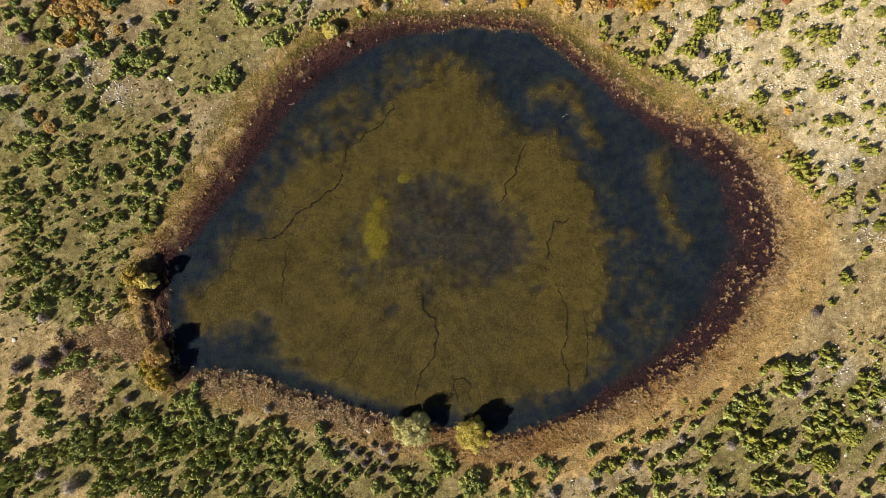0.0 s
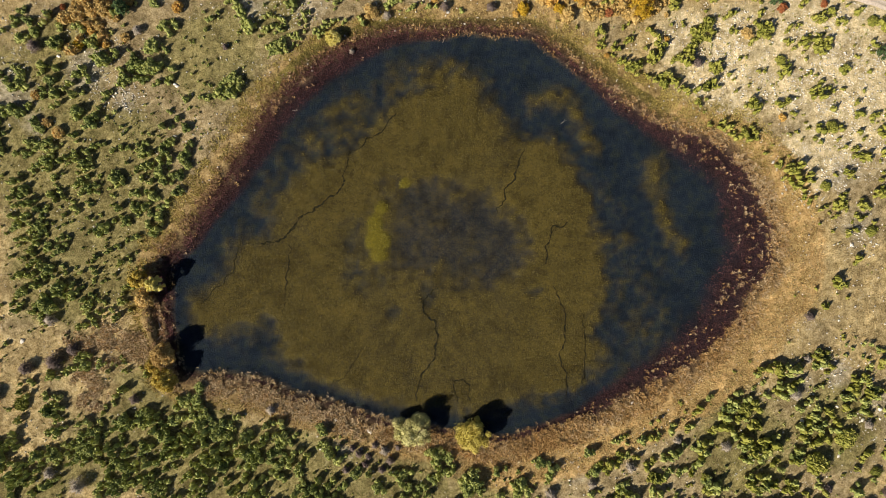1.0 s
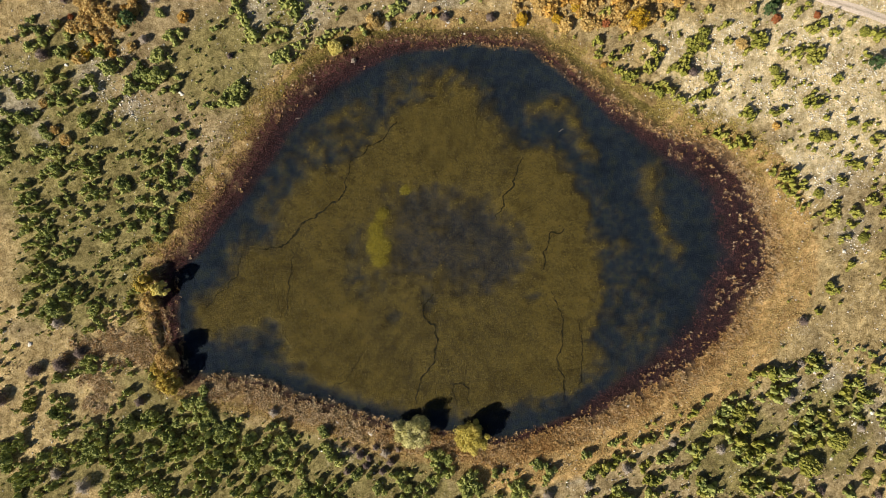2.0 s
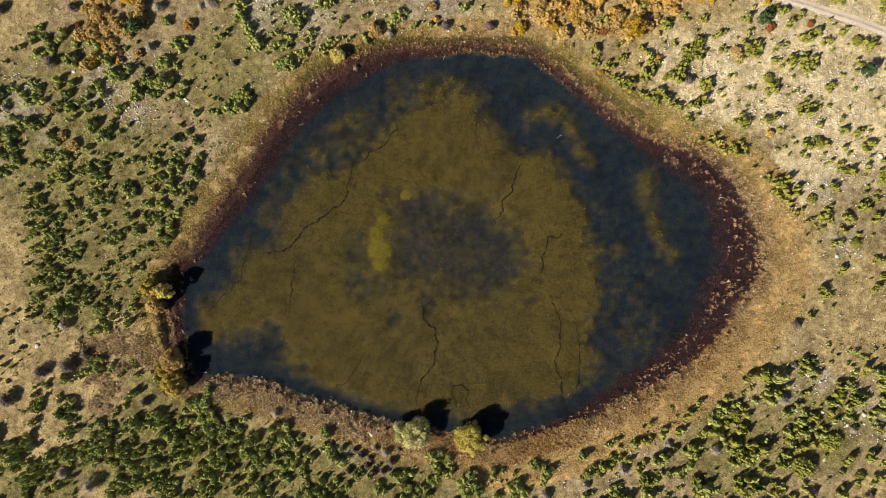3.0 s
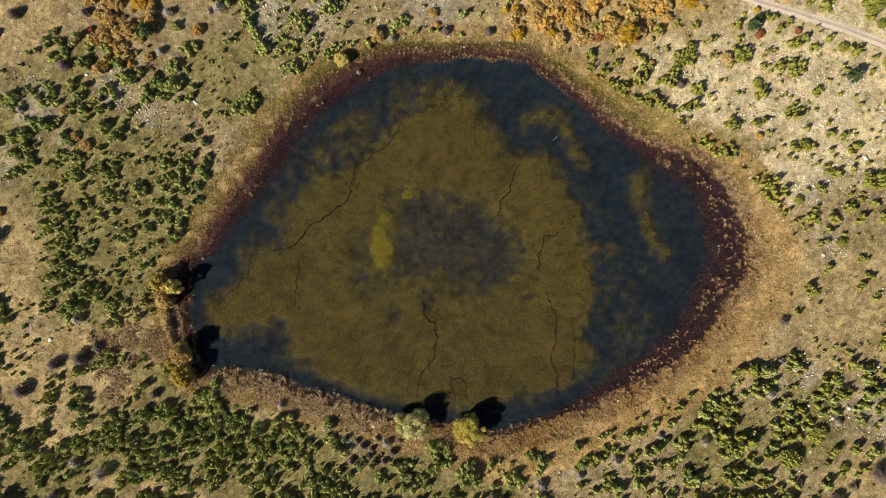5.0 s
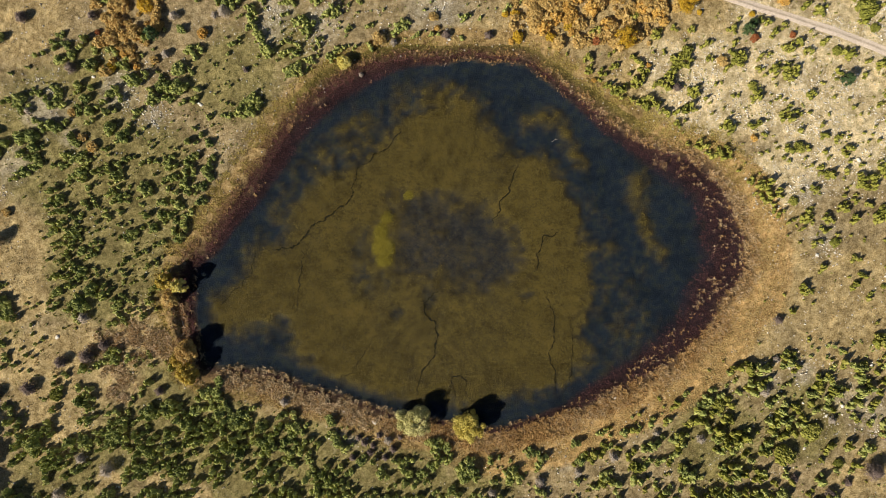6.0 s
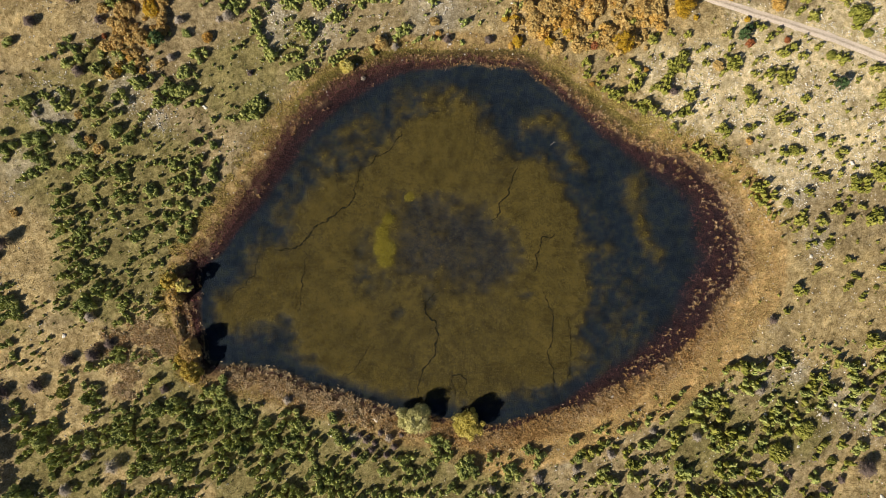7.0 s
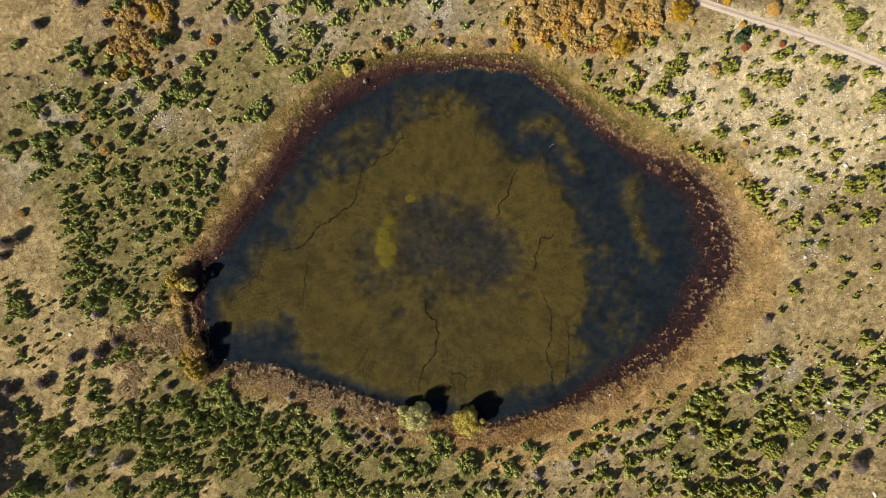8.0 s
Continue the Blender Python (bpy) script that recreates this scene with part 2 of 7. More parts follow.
def ground_material():
    m, t, bsdf = nodes_of("dry_turf_and_lake_bed")
    fine, mid, wide = noise_node(t, 2.6, 6, 0.7), noise_node(t, 0.5, 5), noise_node(t, 0.09, 4)
    grain = maths(t, 'ADD', maths(t, 'MULTIPLY', fine, 0.62), maths(t, 'MULTIPLY', noise_node(t, 0.75, 4, 0.6), 0.38))
    soil = ramp(t, grain, (0.37, (0.10, 0.071, 0.033)), (0.49, (0.285, 0.216, 0.112)), (0.62, (0.50, 0.40, 0.24)))
    straw = ramp(t, grain, (0.37, (0.135, 0.092, 0.037)), (0.49, (0.38, 0.282, 0.132)), (0.62, (0.62, 0.49, 0.27)))
    turf = ramp(t, grain, (0.37, (0.058, 0.050, 0.017)), (0.49, (0.205, 0.172, 0.068)), (0.62, (0.39, 0.325, 0.15)))
    stony = ramp(t, grain, (0.36, (0.22, 0.165, 0.075)), (0.46, (0.50, 0.395, 0.215)), (0.56, (0.70, 0.58, 0.37)), (0.64, (0.90, 0.85, 0.70)))
    rim = ramp(t, grain, (0.37, (0.10, 0.062, 0.025)), (0.49, (0.31, 0.21, 0.088)), (0.62, (0.52, 0.38, 0.18)))
    sward = ramp(t, grain, (0.37, (0.045, 0.038, 0.009)), (0.49, (0.15, 0.12, 0.032)), (0.62, (0.29, 0.22, 0.075)))
    silt = ramp(t, mid, (0.35, (0.0112, 0.016, 0.0265)), (0.5, (0.016, 0.023, 0.033)), (0.65, (0.025, 0.031, 0.029)))
    litter = ramp(t, grain, (0.40, (0.016, 0.009, 0.011)), (0.50, (0.034, 0.016, 0.017)), (0.60, (0.070, 0.034, 0.030)))
    mud = ramp(t, grain, (0.40, (0.025, 0.014, 0.010)), (0.5, (0.075, 0.042, 0.024)), (0.62, (0.20, 0.125, 0.07)))
    weed = ramp(t, maths(t, 'ADD', maths(t, 'MULTIPLY', noise_node(t, 3.2, 4, 0.7), 0.6), maths(t, 'MULTIPLY', mid, 0.4)), (0.38, (0.048, 0.035, 0.010)), (0.5, (0.099, 0.072, 0.018)), (0.62, (0.160, 0.114, 0.025)))
    mess = maths(t, 'ADD', maths(t, 'MULTIPLY', mid, 0.8), maths(t, 'MULTIPLY', wide, 0.8))

    def patch(name, gain=1.0):
        v = maths(t, 'ADD', maths(t, 'MULTIPLY', attribute(t, name), 1.6), maths(t, 'SUBTRACT', mess, 1.3))
        n = t.nodes.new("ShaderNodeClamp")
        t.links.new(maths(t, 'MULTIPLY', maths(t, 'MULTIPLY', v, 2.2), gain), n.inputs[0])
        return n.outputs[0]
    col = blend(t, patch("turf"), soil, turf)
    col = blend(t, patch("straw"), col, straw)
    scree = ramp(t, grain, (0.37, (0.11, 0.092, 0.062)), (0.48, (0.31, 0.262, 0.18)), (0.58, (0.49, 0.43, 0.32)), (0.65, (0.74, 0.70, 0.59)))
    col = blend(t, patch("rubble", 0.8), col, scree)
    col = blend(t, patch("stony"), col, stony)
    col = blend(t, patch("rim"), col, rim)
    col = blend(t, patch("sward"), col, sward)
    golden = ramp(t, grain, (0.37, (0.15, 0.088, 0.032)), (0.49, (0.44, 0.285, 0.115)), (0.62, (0.68, 0.49, 0.24)))
    col = blend(t, patch("golden"), col, golden)
    col = blend(t, attribute(t, "mud"), col, mud)
    col = blend(t, attribute(t, "bed"), col, silt)
    col = blend(t, attribute(t, "litter"), col, litter)
    dead = ramp(t, grain, (0.38, (0.020, 0.019, 0.020)), (0.5, (0.042, 0.036, 0.030)), (0.62, (0.082, 0.064, 0.036)))
    col = blend(t, attribute(t, "dead_weed"), col, dead)
    col = blend(t, attribute(t, "weed"), col, weed)
    col = blend(t, attribute(t, "bright_weed"), col, ramp(t, fine, (0.4, (0.12, 0.097, 0.010)), (0.6, (0.24, 0.19, 0.018))))
    drift = ramp(t, noise_node(t, 0.13, 3), (0.36, (0.78, 0.76, 0.74)), (0.5, (1.0, 1.0, 1.0)), (0.64, (1.12, 1.1, 1.08)))
    col = blend(t, 1.0, col, drift, 'MULTIPLY')
    mottle = ramp(t, noise_node(t, 0.42, 5, 0.65), (0.36, (0.74, 0.72, 0.67)), (0.5, (1.05, 1.04, 1.02)), (0.64, (1.26, 1.23, 1.17)))
    col = blend(t, attribute(t, "dry"), col, blend(t, 1.0, col, mottle, 'MULTIPLY'))
    t.links.new(col, bsdf.inputs["Base Color"])
    bsdf.inputs["Roughness"].default_value = 0.95
    bsdf.inputs["Specular IOR Level"].default_value = 0.1
    relief(t, bsdf, fine, 0.35, 0.8)
    return m


def water_material():
    m, t, bsdf = nodes_of("clear_dark_lake_water")
    t.nodes.remove(bsdf)
    clear = add(t, "ShaderNodeBsdfTransparent", Color=(0.83, 0.87, 0.90, 1))
    gloss = add(t, "ShaderNodeBsdfGlossy", Roughness=0.08)
    fres = add(t, "ShaderNodeFresnel", IOR=1.33)
    mix = t.nodes.new("ShaderNodeMixShader")
    t.links.new(fres.outputs[0], mix.inputs[0])
    t.links.new(clear.outputs[0], mix.inputs[1])
    t.links.new(gloss.outputs[0], mix.inputs[2])
    bump = add(t, "ShaderNodeBump", Distance=0.02, Strength=0.3)
    t.links.new(noise_node(t, 1.2, 3), bump.inputs["Height"])
    t.links.new(bump.outputs[0], gloss.inputs["Normal"])
    t.links.new(mix.outputs[0], t.nodes["Material Output"].inputs["Surface"])
    return m


def stone_material(name, low, high, scale=2.0):
    m, t, bsdf = nodes_of(name)
    geo = t.nodes.new("ShaderNodeNewGeometry")
    n = noise_node(t, scale, 6, 0.65)
    fac = maths(t, 'ADD', maths(t, 'MULTIPLY', geo.outputs["Random Per Island"], 0.45), maths(t, 'MULTIPLY', n, 0.6))
    t.links.new(ramp(t, fac, (0.2, low), (0.8, high)), bsdf.inputs["Base Color"])
    bsdf.inputs["Roughness"].default_value = 0.9
    relief(t, bsdf, n, 0.12)
    return m


def bark_material(name, low, high):
    m, t, bsdf = nodes_of(name)
    n = noise_node(t, 6.0, 5, 0.7)
    t.links.new(ramp(t, n, (0.3, low), (0.7, high)), bsdf.inputs["Base Color"])
    bsdf.inputs["Roughness"].default_value = 0.9
    relief(t, bsdf, n, 0.04)
    return m


def road_material():
    m, t, bsdf = nodes_of("pale_packed_track")
    fine, mid = noise_node(t, 3.0, 6, 0.7), noise_node(t, 0.6, 4)
    dust = ramp(t, fine, (0.3, (0.46, 0.36, 0.27)), (0.5, (0.70, 0.57, 0.45)), (0.7, (0.84, 0.73, 0.61)))
    worn = ramp(t, fine, (0.25, (0.22, 0.16, 0.10)), (0.75, (0.42, 0.32, 0.22)))
    fac = maths(t, 'MULTIPLY', attribute(t, "crown"), mid)
    t.links.new(blend(t, maths(t, 'MULTIPLY', fac, 1.3), dust, worn), bsdf.inputs["Base Color"])
    bsdf.inputs["Roughness"].default_value = 0.95
    relief(t, bsdf, fine, 0.1)
    return m


GROUND, WATER, ROAD = ground_material(), water_material(), road_material()
STONE = stone_material("white_limestone", (0.42, 0.36, 0.28), (0.88, 0.83, 0.74))
BARK = bark_material("brown_bark", (0.05, 0.035, 0.025), (0.16, 0.12, 0.09))
GREY_BARK = bark_material("grey_bark", (0.30, 0.24, 0.185), (0.60, 0.51, 0.41))
JUNIPER = foliage("juniper_needles", [(0.066, 0.088, 0.026), (0.182, 0.212, 0.056), (0.33, 0.348, 0.094), (0.475, 0.462, 0.145)])
YOUNG_JUNIPER = foliage("light_juniper_needles", [(0.075, 0.085, 0.015), (0.18, 0.185, 0.028), (0.285, 0.275, 0.048), (0.36, 0.33, 0.075)])
BLUE_CONIFER = foliage("blue_green_needles", [(0.025, 0.05, 0.018), (0.06, 0.105, 0.035), (0.11, 0.16, 0.05)])
WILLOW = foliage("pale_willow_leaves", [(0.42, 0.39, 0.13), (0.70, 0.64, 0.28), (0.86, 0.80, 0.48)], through_light=0.25)
YELLOW_WILLOW = foliage("yellow_willow_leaves", [(0.42, 0.34, 0.06), (0.68, 0.56, 0.13), (0.82, 0.73, 0.28)], through_light=0.25)
AMBER = foliage("amber_willow_leaves", [(0.32, 0.22, 0.03), (0.56, 0.41, 0.07), (0.72, 0.57, 0.16)], through_light=0.25)
GOLD = foliage("golden_leaves", [(0.34, 0.20, 0.015), (0.60, 0.38, 0.03), (0.74, 0.52, 0.07)], through_light=0.25)
ORANGE = foliage("orange_leaves", [(0.37, 0.20, 0.04), (0.64, 0.385, 0.09), (0.78, 0.54, 0.17)], through_light=0.25)
RED = foliage("red_leaves", [(0.20, 0.06, 0.02), (0.38, 0.13, 0.045), (0.50, 0.22, 0.09)], through_light=0.2)
OCHRE = foliage("ochre_leaves", [(0.33, 0.20, 0.06), (0.60, 0.41, 0.14), (0.80, 0.61, 0.26)], through_light=0.3)
WEED_MAT = foliage("olive_water_weed", [(0.060, 0.045, 0.010), (0.104, 0.077, 0.016), (0.148, 0.107, 0.022), (0.196, 0.142, 0.030)], rough=0.6, island=0.55, patch=0.12)
BRIGHT_MAT = foliage("yellow_green_water_weed", [(0.155, 0.125, 0.012), (0.285, 0.228, 0.022)], rough=0.6)
MAROON = foliage("maroon_sedge", [(0.043, 0.014, 0.015), (0.105, 0.037, 0.036), (0.25, 0.10, 0.088)], patch=0.2)
REED = foliage("dry_tan_reed", [(0.19, 0.125, 0.057), (0.51, 0.37, 0.20), (0.78, 0.62, 0.41)], patch=0.3)
RUST = foliage("rust_brown_reed", [(0.13, 0.062, 0.02), (0.40, 0.225, 0.075), (0.62, 0.405, 0.165)], patch=0.3)
BROWN_REED = foliage("russet_brown_reed", [(0.10, 0.045, 0.027), (0.29, 0.16, 0.085), (0.52, 0.345, 0.20)], patch=0.3)
YELLOW_GRASS = foliage("yellow_green_grass", [(0.20, 0.13, 0.04), (0.46, 0.32, 0.115), (0.66, 0.49, 0.22)], patch=0.15)
OLIVE_GRASS = foliage("olive_gold_grass", [(0.13, 0.095, 0.02), (0.38, 0.285, 0.07), (0.58, 0.45, 0.15)], patch=0.15)
GREEN_GRASS = foliage("olive_green_grass", [(0.08, 0.065, 0.014), (0.18, 0.14, 0.035), (0.31, 0.235, 0.08)], patch=0.15)
STRAW = foliage("straw_grass", [(0.16, 0.11, 0.045), (0.32, 0.235, 0.11), (0.48, 0.37, 0.20)], patch=0.1)


# ---- mesh helpers ----
def raw_mesh(name, verts, faces, material, smooth_shade=False):
    """A mesh from arrays: verts (n, 3), faces (m, 3 or 4)."""
    me = bpy.data.meshes.new(name)
    verts, faces = np.ascontiguousarray(verts, np.float32), np.ascontiguousarray(faces, np.int32)
    k = faces.shape[1]
    me.vertices.add(len(verts))
    me.vertices.foreach_set("co", verts.ravel())
    me.loops.add(faces.size)
    me.loops.foreach_set("vertex_index", faces.ravel())
    me.polygons.add(len(faces))
    me.polygons.foreach_set("loop_start", np.arange(0, faces.size, k, dtype=np.int32))
    if smooth_shade:
        me.polygons.foreach_set("use_smooth", np.ones(len(faces), bool))
    me.update(calc_edges=True)
    me.materials.append(material)
    return me


def join(pieces):
    vs, fs, n = [], [], 0
    for v, f in pieces:
        vs.append(v)
        fs.append(f + n)
        n += len(v)
    return np.concatenate(vs), np.concatenate(fs)


def diamonds(p, a, b):
    """Leaf-shaped quads at p with half-axes a and b."""
    v = np.stack([p - b, p + a, p + b, p - a], 1).reshape(-1, 3)
    return v, np.arange(len(v)).reshape(-1, 4)


def unit(v):
    return v / (np.linalg.norm(v, axis=-1, keepdims=True) + 1e-9)


def blob(centre, radii, rng, rings=4, sides=7, jag=0.15):
    """A rough closed lump of quads."""
    th = np.linspace(0.08, math.pi - 0.08, rings + 1)
    ph = np.arange(sides) * 2 * math.pi / sides
    T, P = np.meshgrid(th, ph, indexing="ij")
    d = np.stack([np.sin(T) * np.cos(P), np.sin(T) * np.sin(P), np.cos(T)], -1)
    d = d * (1 + jag * (rng.rand(*T.shape, 1) - 0.5) * 2)
    v = (np.asarray(centre) + d * np.asarray(radii)).reshape(-1, 3)
    f = [[i * sides + j, (i + 1) * sides + j, (i + 1) * sides + (j + 1) % sides, i * sides + (j + 1) % sides] for i in range(rings) for j in range(sides)]
    return v, np.array(f)


def tube(points, radii, sides=5):
    """A tapered limb along points, as quads."""
    p = np.array(points, float)
    d = unit(np.gradient(p, axis=0))
    ref = np.where(np.abs(d[:, 2:3]) > 0.9, [[1.0, 0, 0]], [[0, 0, 1.0]])
    u = unit(np.cross(d, ref))
    w = np.cross(d, u)
    a = np.arange(sides) * 2 * math.pi / sides
    ring = (np.cos(a)[None, :, None] * u[:, None] + np.sin(a)[None, :, None] * w[:, None]) * np.array(radii)[:, None, None]
    v = (p[:, None] + ring).reshape(-1, 3)
    f = [[i * sides + j, i * sides + (j + 1) % sides, (i + 1) * sides + (j + 1) % sides, (i + 1) * sides + j] for i in range(len(p) - 1) for j in range(sides)]
    return v, np.array(f)


def part(name, mesh, parent, label=""):
    ob = new(name, mesh)
    ob.parent = parent
    return tagged(ob, label)


def sprays(centres, radii, n, size, rng, low=-0.2, up=0.6, loose=0.35, inner=0.78, outer=1.08):
    """n small leaf sprays over each lump's upper surface, pointing out and up."""
    centres, radii = np.repeat(np.atleast_2d(centres), n, 0), np.repeat(np.atleast_2d(radii), n, 0)
    z = rng.uniform(low, 1, len(centres))
    ph = rng.uniform(0, 2 * math.pi, len(centres))
    s = np.sqrt(1 - z * z)
    d = np.stack([s * np.cos(ph), s * np.sin(ph), z], 1)
    p = centres + d * radii * rng.uniform(inner, outer, (len(d), 1))
    along = np.cross(d, rng.normal(size=d.shape))
    b = unit(unit(along) + 0.45 * d + [0, 0, 0.4 * up])
    a = unit(np.cross(d + loose * rng.normal(size=d.shape), b)) * size * 0.6
    b = b * size * rng.uniform(0.7, 1.4, (len(d), 1))
    return diamonds(p, a, b)


# ---- ground: one sheet from the lake bed to the horizon ----
def spread(half, pitch, end):
    inner = np.arange(-half, half + 0.01, pitch)
    g, out = pitch, [half]
    while out[-1] < end:
        g *= 1.35
        out.append(out[-1] + g)
    out = np.array(out[1:])
    return np.concatenate([-out[::-1], inner, out])


def build_ground():
    xs, ys = spread(150, 0.85, 3200), spread(92, 0.85, 3200)
    X, Y = np.meshgrid(xs, ys, indexing="ij")
    Z = ground_height(X, Y)
    ny = len(ys)
    i, j = np.meshgrid(np.arange(len(xs) - 1), np.arange(ny - 1), indexing="ij")
    q = (i * ny + j).ravel()
    F = np.stack([q, q + ny, q + ny + 1, q + 1], 1)
    x, y = X.ravel(), Y.ravel()
    me = raw_mesh("ground", np.stack([x, y, Z.ravel()], 1), F, GROUND, True)
    d = shore_distance(x, y)

    def glow(spots):
        total = np.zeros_like(x)
        for cx, cy, r in spots:
            total = np.maximum(total, np.exp(-((x - cx) ** 2 + (y - cy) ** 2) / (r * r)))
        return total
    ang = bearing(x, y)
    layers = {
        "stony": glow(STONY) * step(3, 9, d),
        "turf": np.clip(glow(TURF), 0, 1),
        "rubble": glow(RUBBLE) * 0.6 * step(3, 9, d),
        "straw": glow(STRAW_SPOTS),
        "rim": (1 - step(4.5, 12, d)) * step(0.5, 2.5, d),
        "golden": step(2.0, 4.5, d) * (1 - step(10, 18, d * (1 + 0.9 * step(8, 32, ang) * (ang < 180)))) * (1 - step(22, 40, ang) * (1 - step(255, 290, ang))),
        "mud": (1 - step(2.0, 4.5, d)) * step(-2.5, -0.5, d) * 0.85,
        "sward": (1 - step(0.75, 1.2, d / (belt(REED_OUT, ang) + 2.4))) * step(0.4, 0.9, d / belt(REED_OUT, ang)) * step(20, 34, ang) * (1 - step(130, 150, ang)) * 1.3,
        "litter": step(-1.15, -0.5, d / belt(M_IN, ang)) * (1 - step(-0.5, 1.5, d)) * 0.9,
        "dead_weed": 0.8 * read(heart_grid, x, y),
        "bright_weed": 0.8 * read(bright_grid, x, y),
        "weed": np.clip(read(weed_grid, x, y) * 1.1, 0, 0.95),
        "bed": 1 - step(-1.8, -0.2, d),
        "dry": step(2.0, 6.0, d),
    }
    for name, values in layers.items():
        me.attributes.new(name, 'FLOAT', 'POINT').data.foreach_set("value", values.astype(np.float32))
    return tagged(new("ground", me), "dry autumn turf and stony soil dipping to a dark silty lake bed", "ground", kind="structure")


STONY = [
    (66, 52, 10), (74, 33, 8), (96, 20, 9),
    (79.5, 46.5, 18.7), (105, 49.9, 23.8), (125.4, 58.4, 20.4), (122, 32.9, 15.3), (105, 31.2, 11.9), (93.1, 65.2, 10.2),
]
RUBBLE = [
    (95, -38, 5), (105, -36, 5), (36, -62, 5),
    (-48.1, 69.5, 8.5), (-34.5, 65.2, 8.5), (-0.5, 68.6, 13.6), (-94, 46.5, 8.5), (-126.2, 24.4, 8.5), (-49.8, 63.5, 6.8), (116.9, -43.6, 7.65),
    (-27.7, -53.8, 6.8), (110.1, 4, 7.65), (-3.9, 72, 10.2), (-114.4, 40.6, 10.2), (-122.9, 26.1, 7.65),
    (-107.5, 32.1, 5.44), (-83.8, 38.9, 5.1), (122, -47, 10.2), (105, 19.3, 10.2),
]
TURF = [
    (-30, -63, 15), (-10, -67, 14), (12, -68, 12), (-70, -60, 18),
    (-60, 50, 15), (-45, 62, 9), (-100, 50, 14), (-85, 26, 14),
    (-94, 2.3, 28.9), (-111, 32.9, 25.5), (-77, -43.6, 27.2), (-48.1, -65.7, 28.9), (-3.9, -70.8, 10.2), (79.5, -55.5, 15.3), (105, -50.4, 13.6),
    (-107.5, -65.7, 20.4), (-129.7, -26.6, 10.2),
]
STRAW_SPOTS = [
    (-126.2, 0.6, 13.6), (-122.9, -13, 10.2), (-116.1, -35.1, 13.6), (-94, -38.5, 8.5), (-112.7, -50.4, 11.9), (-122.9, 70.3, 18.7),
    (96.5, -9.6, 15.3), (122, -16.4, 20.4), (77.8, -30, 13.6), (-48.1, -41.9, 8.5), (88, -19.8, 11.9), (-87.2, -24.9, 10.2),
    (-129.7, -31.3, 6.8), (-117.8, -28.6, 6.8), (-104.2, -26.6, 6.8), (30.2, 72, 17), (54, 70.3, 13.6), (122, -70.8, 13.6), (101.6, 4, 10.2),
    (-71, -71.1, 4.76), (-96.5, -68.2, 4.76), (-82, -68.7, 4.08), (39.5, 66.9, 11.9), (57.4, 63.5, 11.9), (74.4, 65.2, 11.9), (55.6, 49.9, 10.2),
    (11.5, 58.4, 10.2), (69.3, 39.7, 6.8), (111.8, -26.6, 10.2), (93.1, -30, 8.5), (71, 56.7, 7.65),
]
REED_PATCHES = [
    (-94, -38.8, 5.44), (-88.9, -26.6, 6.8), (-81.2, -26.6, 4.42), (-98.2, -26.9, 4.08), (-61.7, -38.1, 3.06),
]
TRACK = [
    (57.4, 85.6), (69.3, 78.8), (78.6, 74.6), (86.3, 72), (93.1, 69.8), (105, 66.1), (118.6, 61.5), (133.5, 55.4), (149.2, 48.2), (172.9, 36.3),
]

build_ground()


def build_water():
    xs, ys = np.arange(-82, 92.1, 1.5), np.arange(-62, 62.1, 1.5)
    X, Y = np.meshgrid(xs, ys, indexing="ij")
    ny = len(ys)
    i, j = np.meshgrid(np.arange(len(xs) - 1), np.arange(ny - 1), indexing="ij")
    q = (i * ny + j).ravel()
    F = np.stack([q, q + ny, q + ny + 1, q + 1], 1)
    D = shore_distance(X.ravel(), Y.ravel())
    F = F[(D[F] < 3.0).all(1)]
    keep = np.unique(F)
    index = np.zeros(X.size, int)
    index[keep] = np.arange(len(keep))
    V = np.stack([X.ravel(), Y.ravel(), np.full(X.size, WATER_Z)], 1)[keep]
    me = raw_mesh("lake_water", V, index[F], WATER, True)
    pane = new("lake_water", me)
    pane.visible_shadow = False
    return tagged(pane, "still clear lake water over dark silt and weed", "lake", kind="structure")


build_water()


# ---- the track ----
def build_road():
    line = smooth(TRACK, 24, False)
    d = unit(np.gradient(line, axis=0))
    side = np.stack([-d[:, 1], d[:, 0]], 1)
    across = np.linspace(-1, 1, 13)
    rows, crown = [], []
    for k, (p, s) in enumerate(zip(line, side)):
        half = 1.35 + 0.25 * (lattice_noise(p[0], p[1], 3.0, 5) - 0.5)
        for u in across:
            q = p + s * u * half * (1 + 0.12 * (lattice_noise(p[0] * 1.3, p[1] + u * 9, 1.5, 8) - 0.5))
            rut = -0.06 * math.exp(-((abs(u) - 0.55) / 0.2) ** 2)
            rows.append((q[0], q[1], float(ground_height(q[0], q[1])) + 0.07 + rut - 0.12 * abs(u) ** 8))
            crown.append(math.exp(-(u / 0.22) ** 2))
    n = len(across)
    F = [[k * n + j, k * n + j + 1, (k + 1) * n + j + 1, (k + 1) * n + j] for k in range(len(line) - 1) for j in range(n - 1)]
    me = raw_mesh("road", np.array(rows), np.array(F)[:, ::-1], ROAD, True)
    me.attributes.new("crown", 'FLOAT', 'POINT').data.foreach_set("value", np.array(crown, np.float32))
    tagged(new("road", me), "pale packed-earth farm track with two wheel ruts", "track", kind="structure")


build_road()


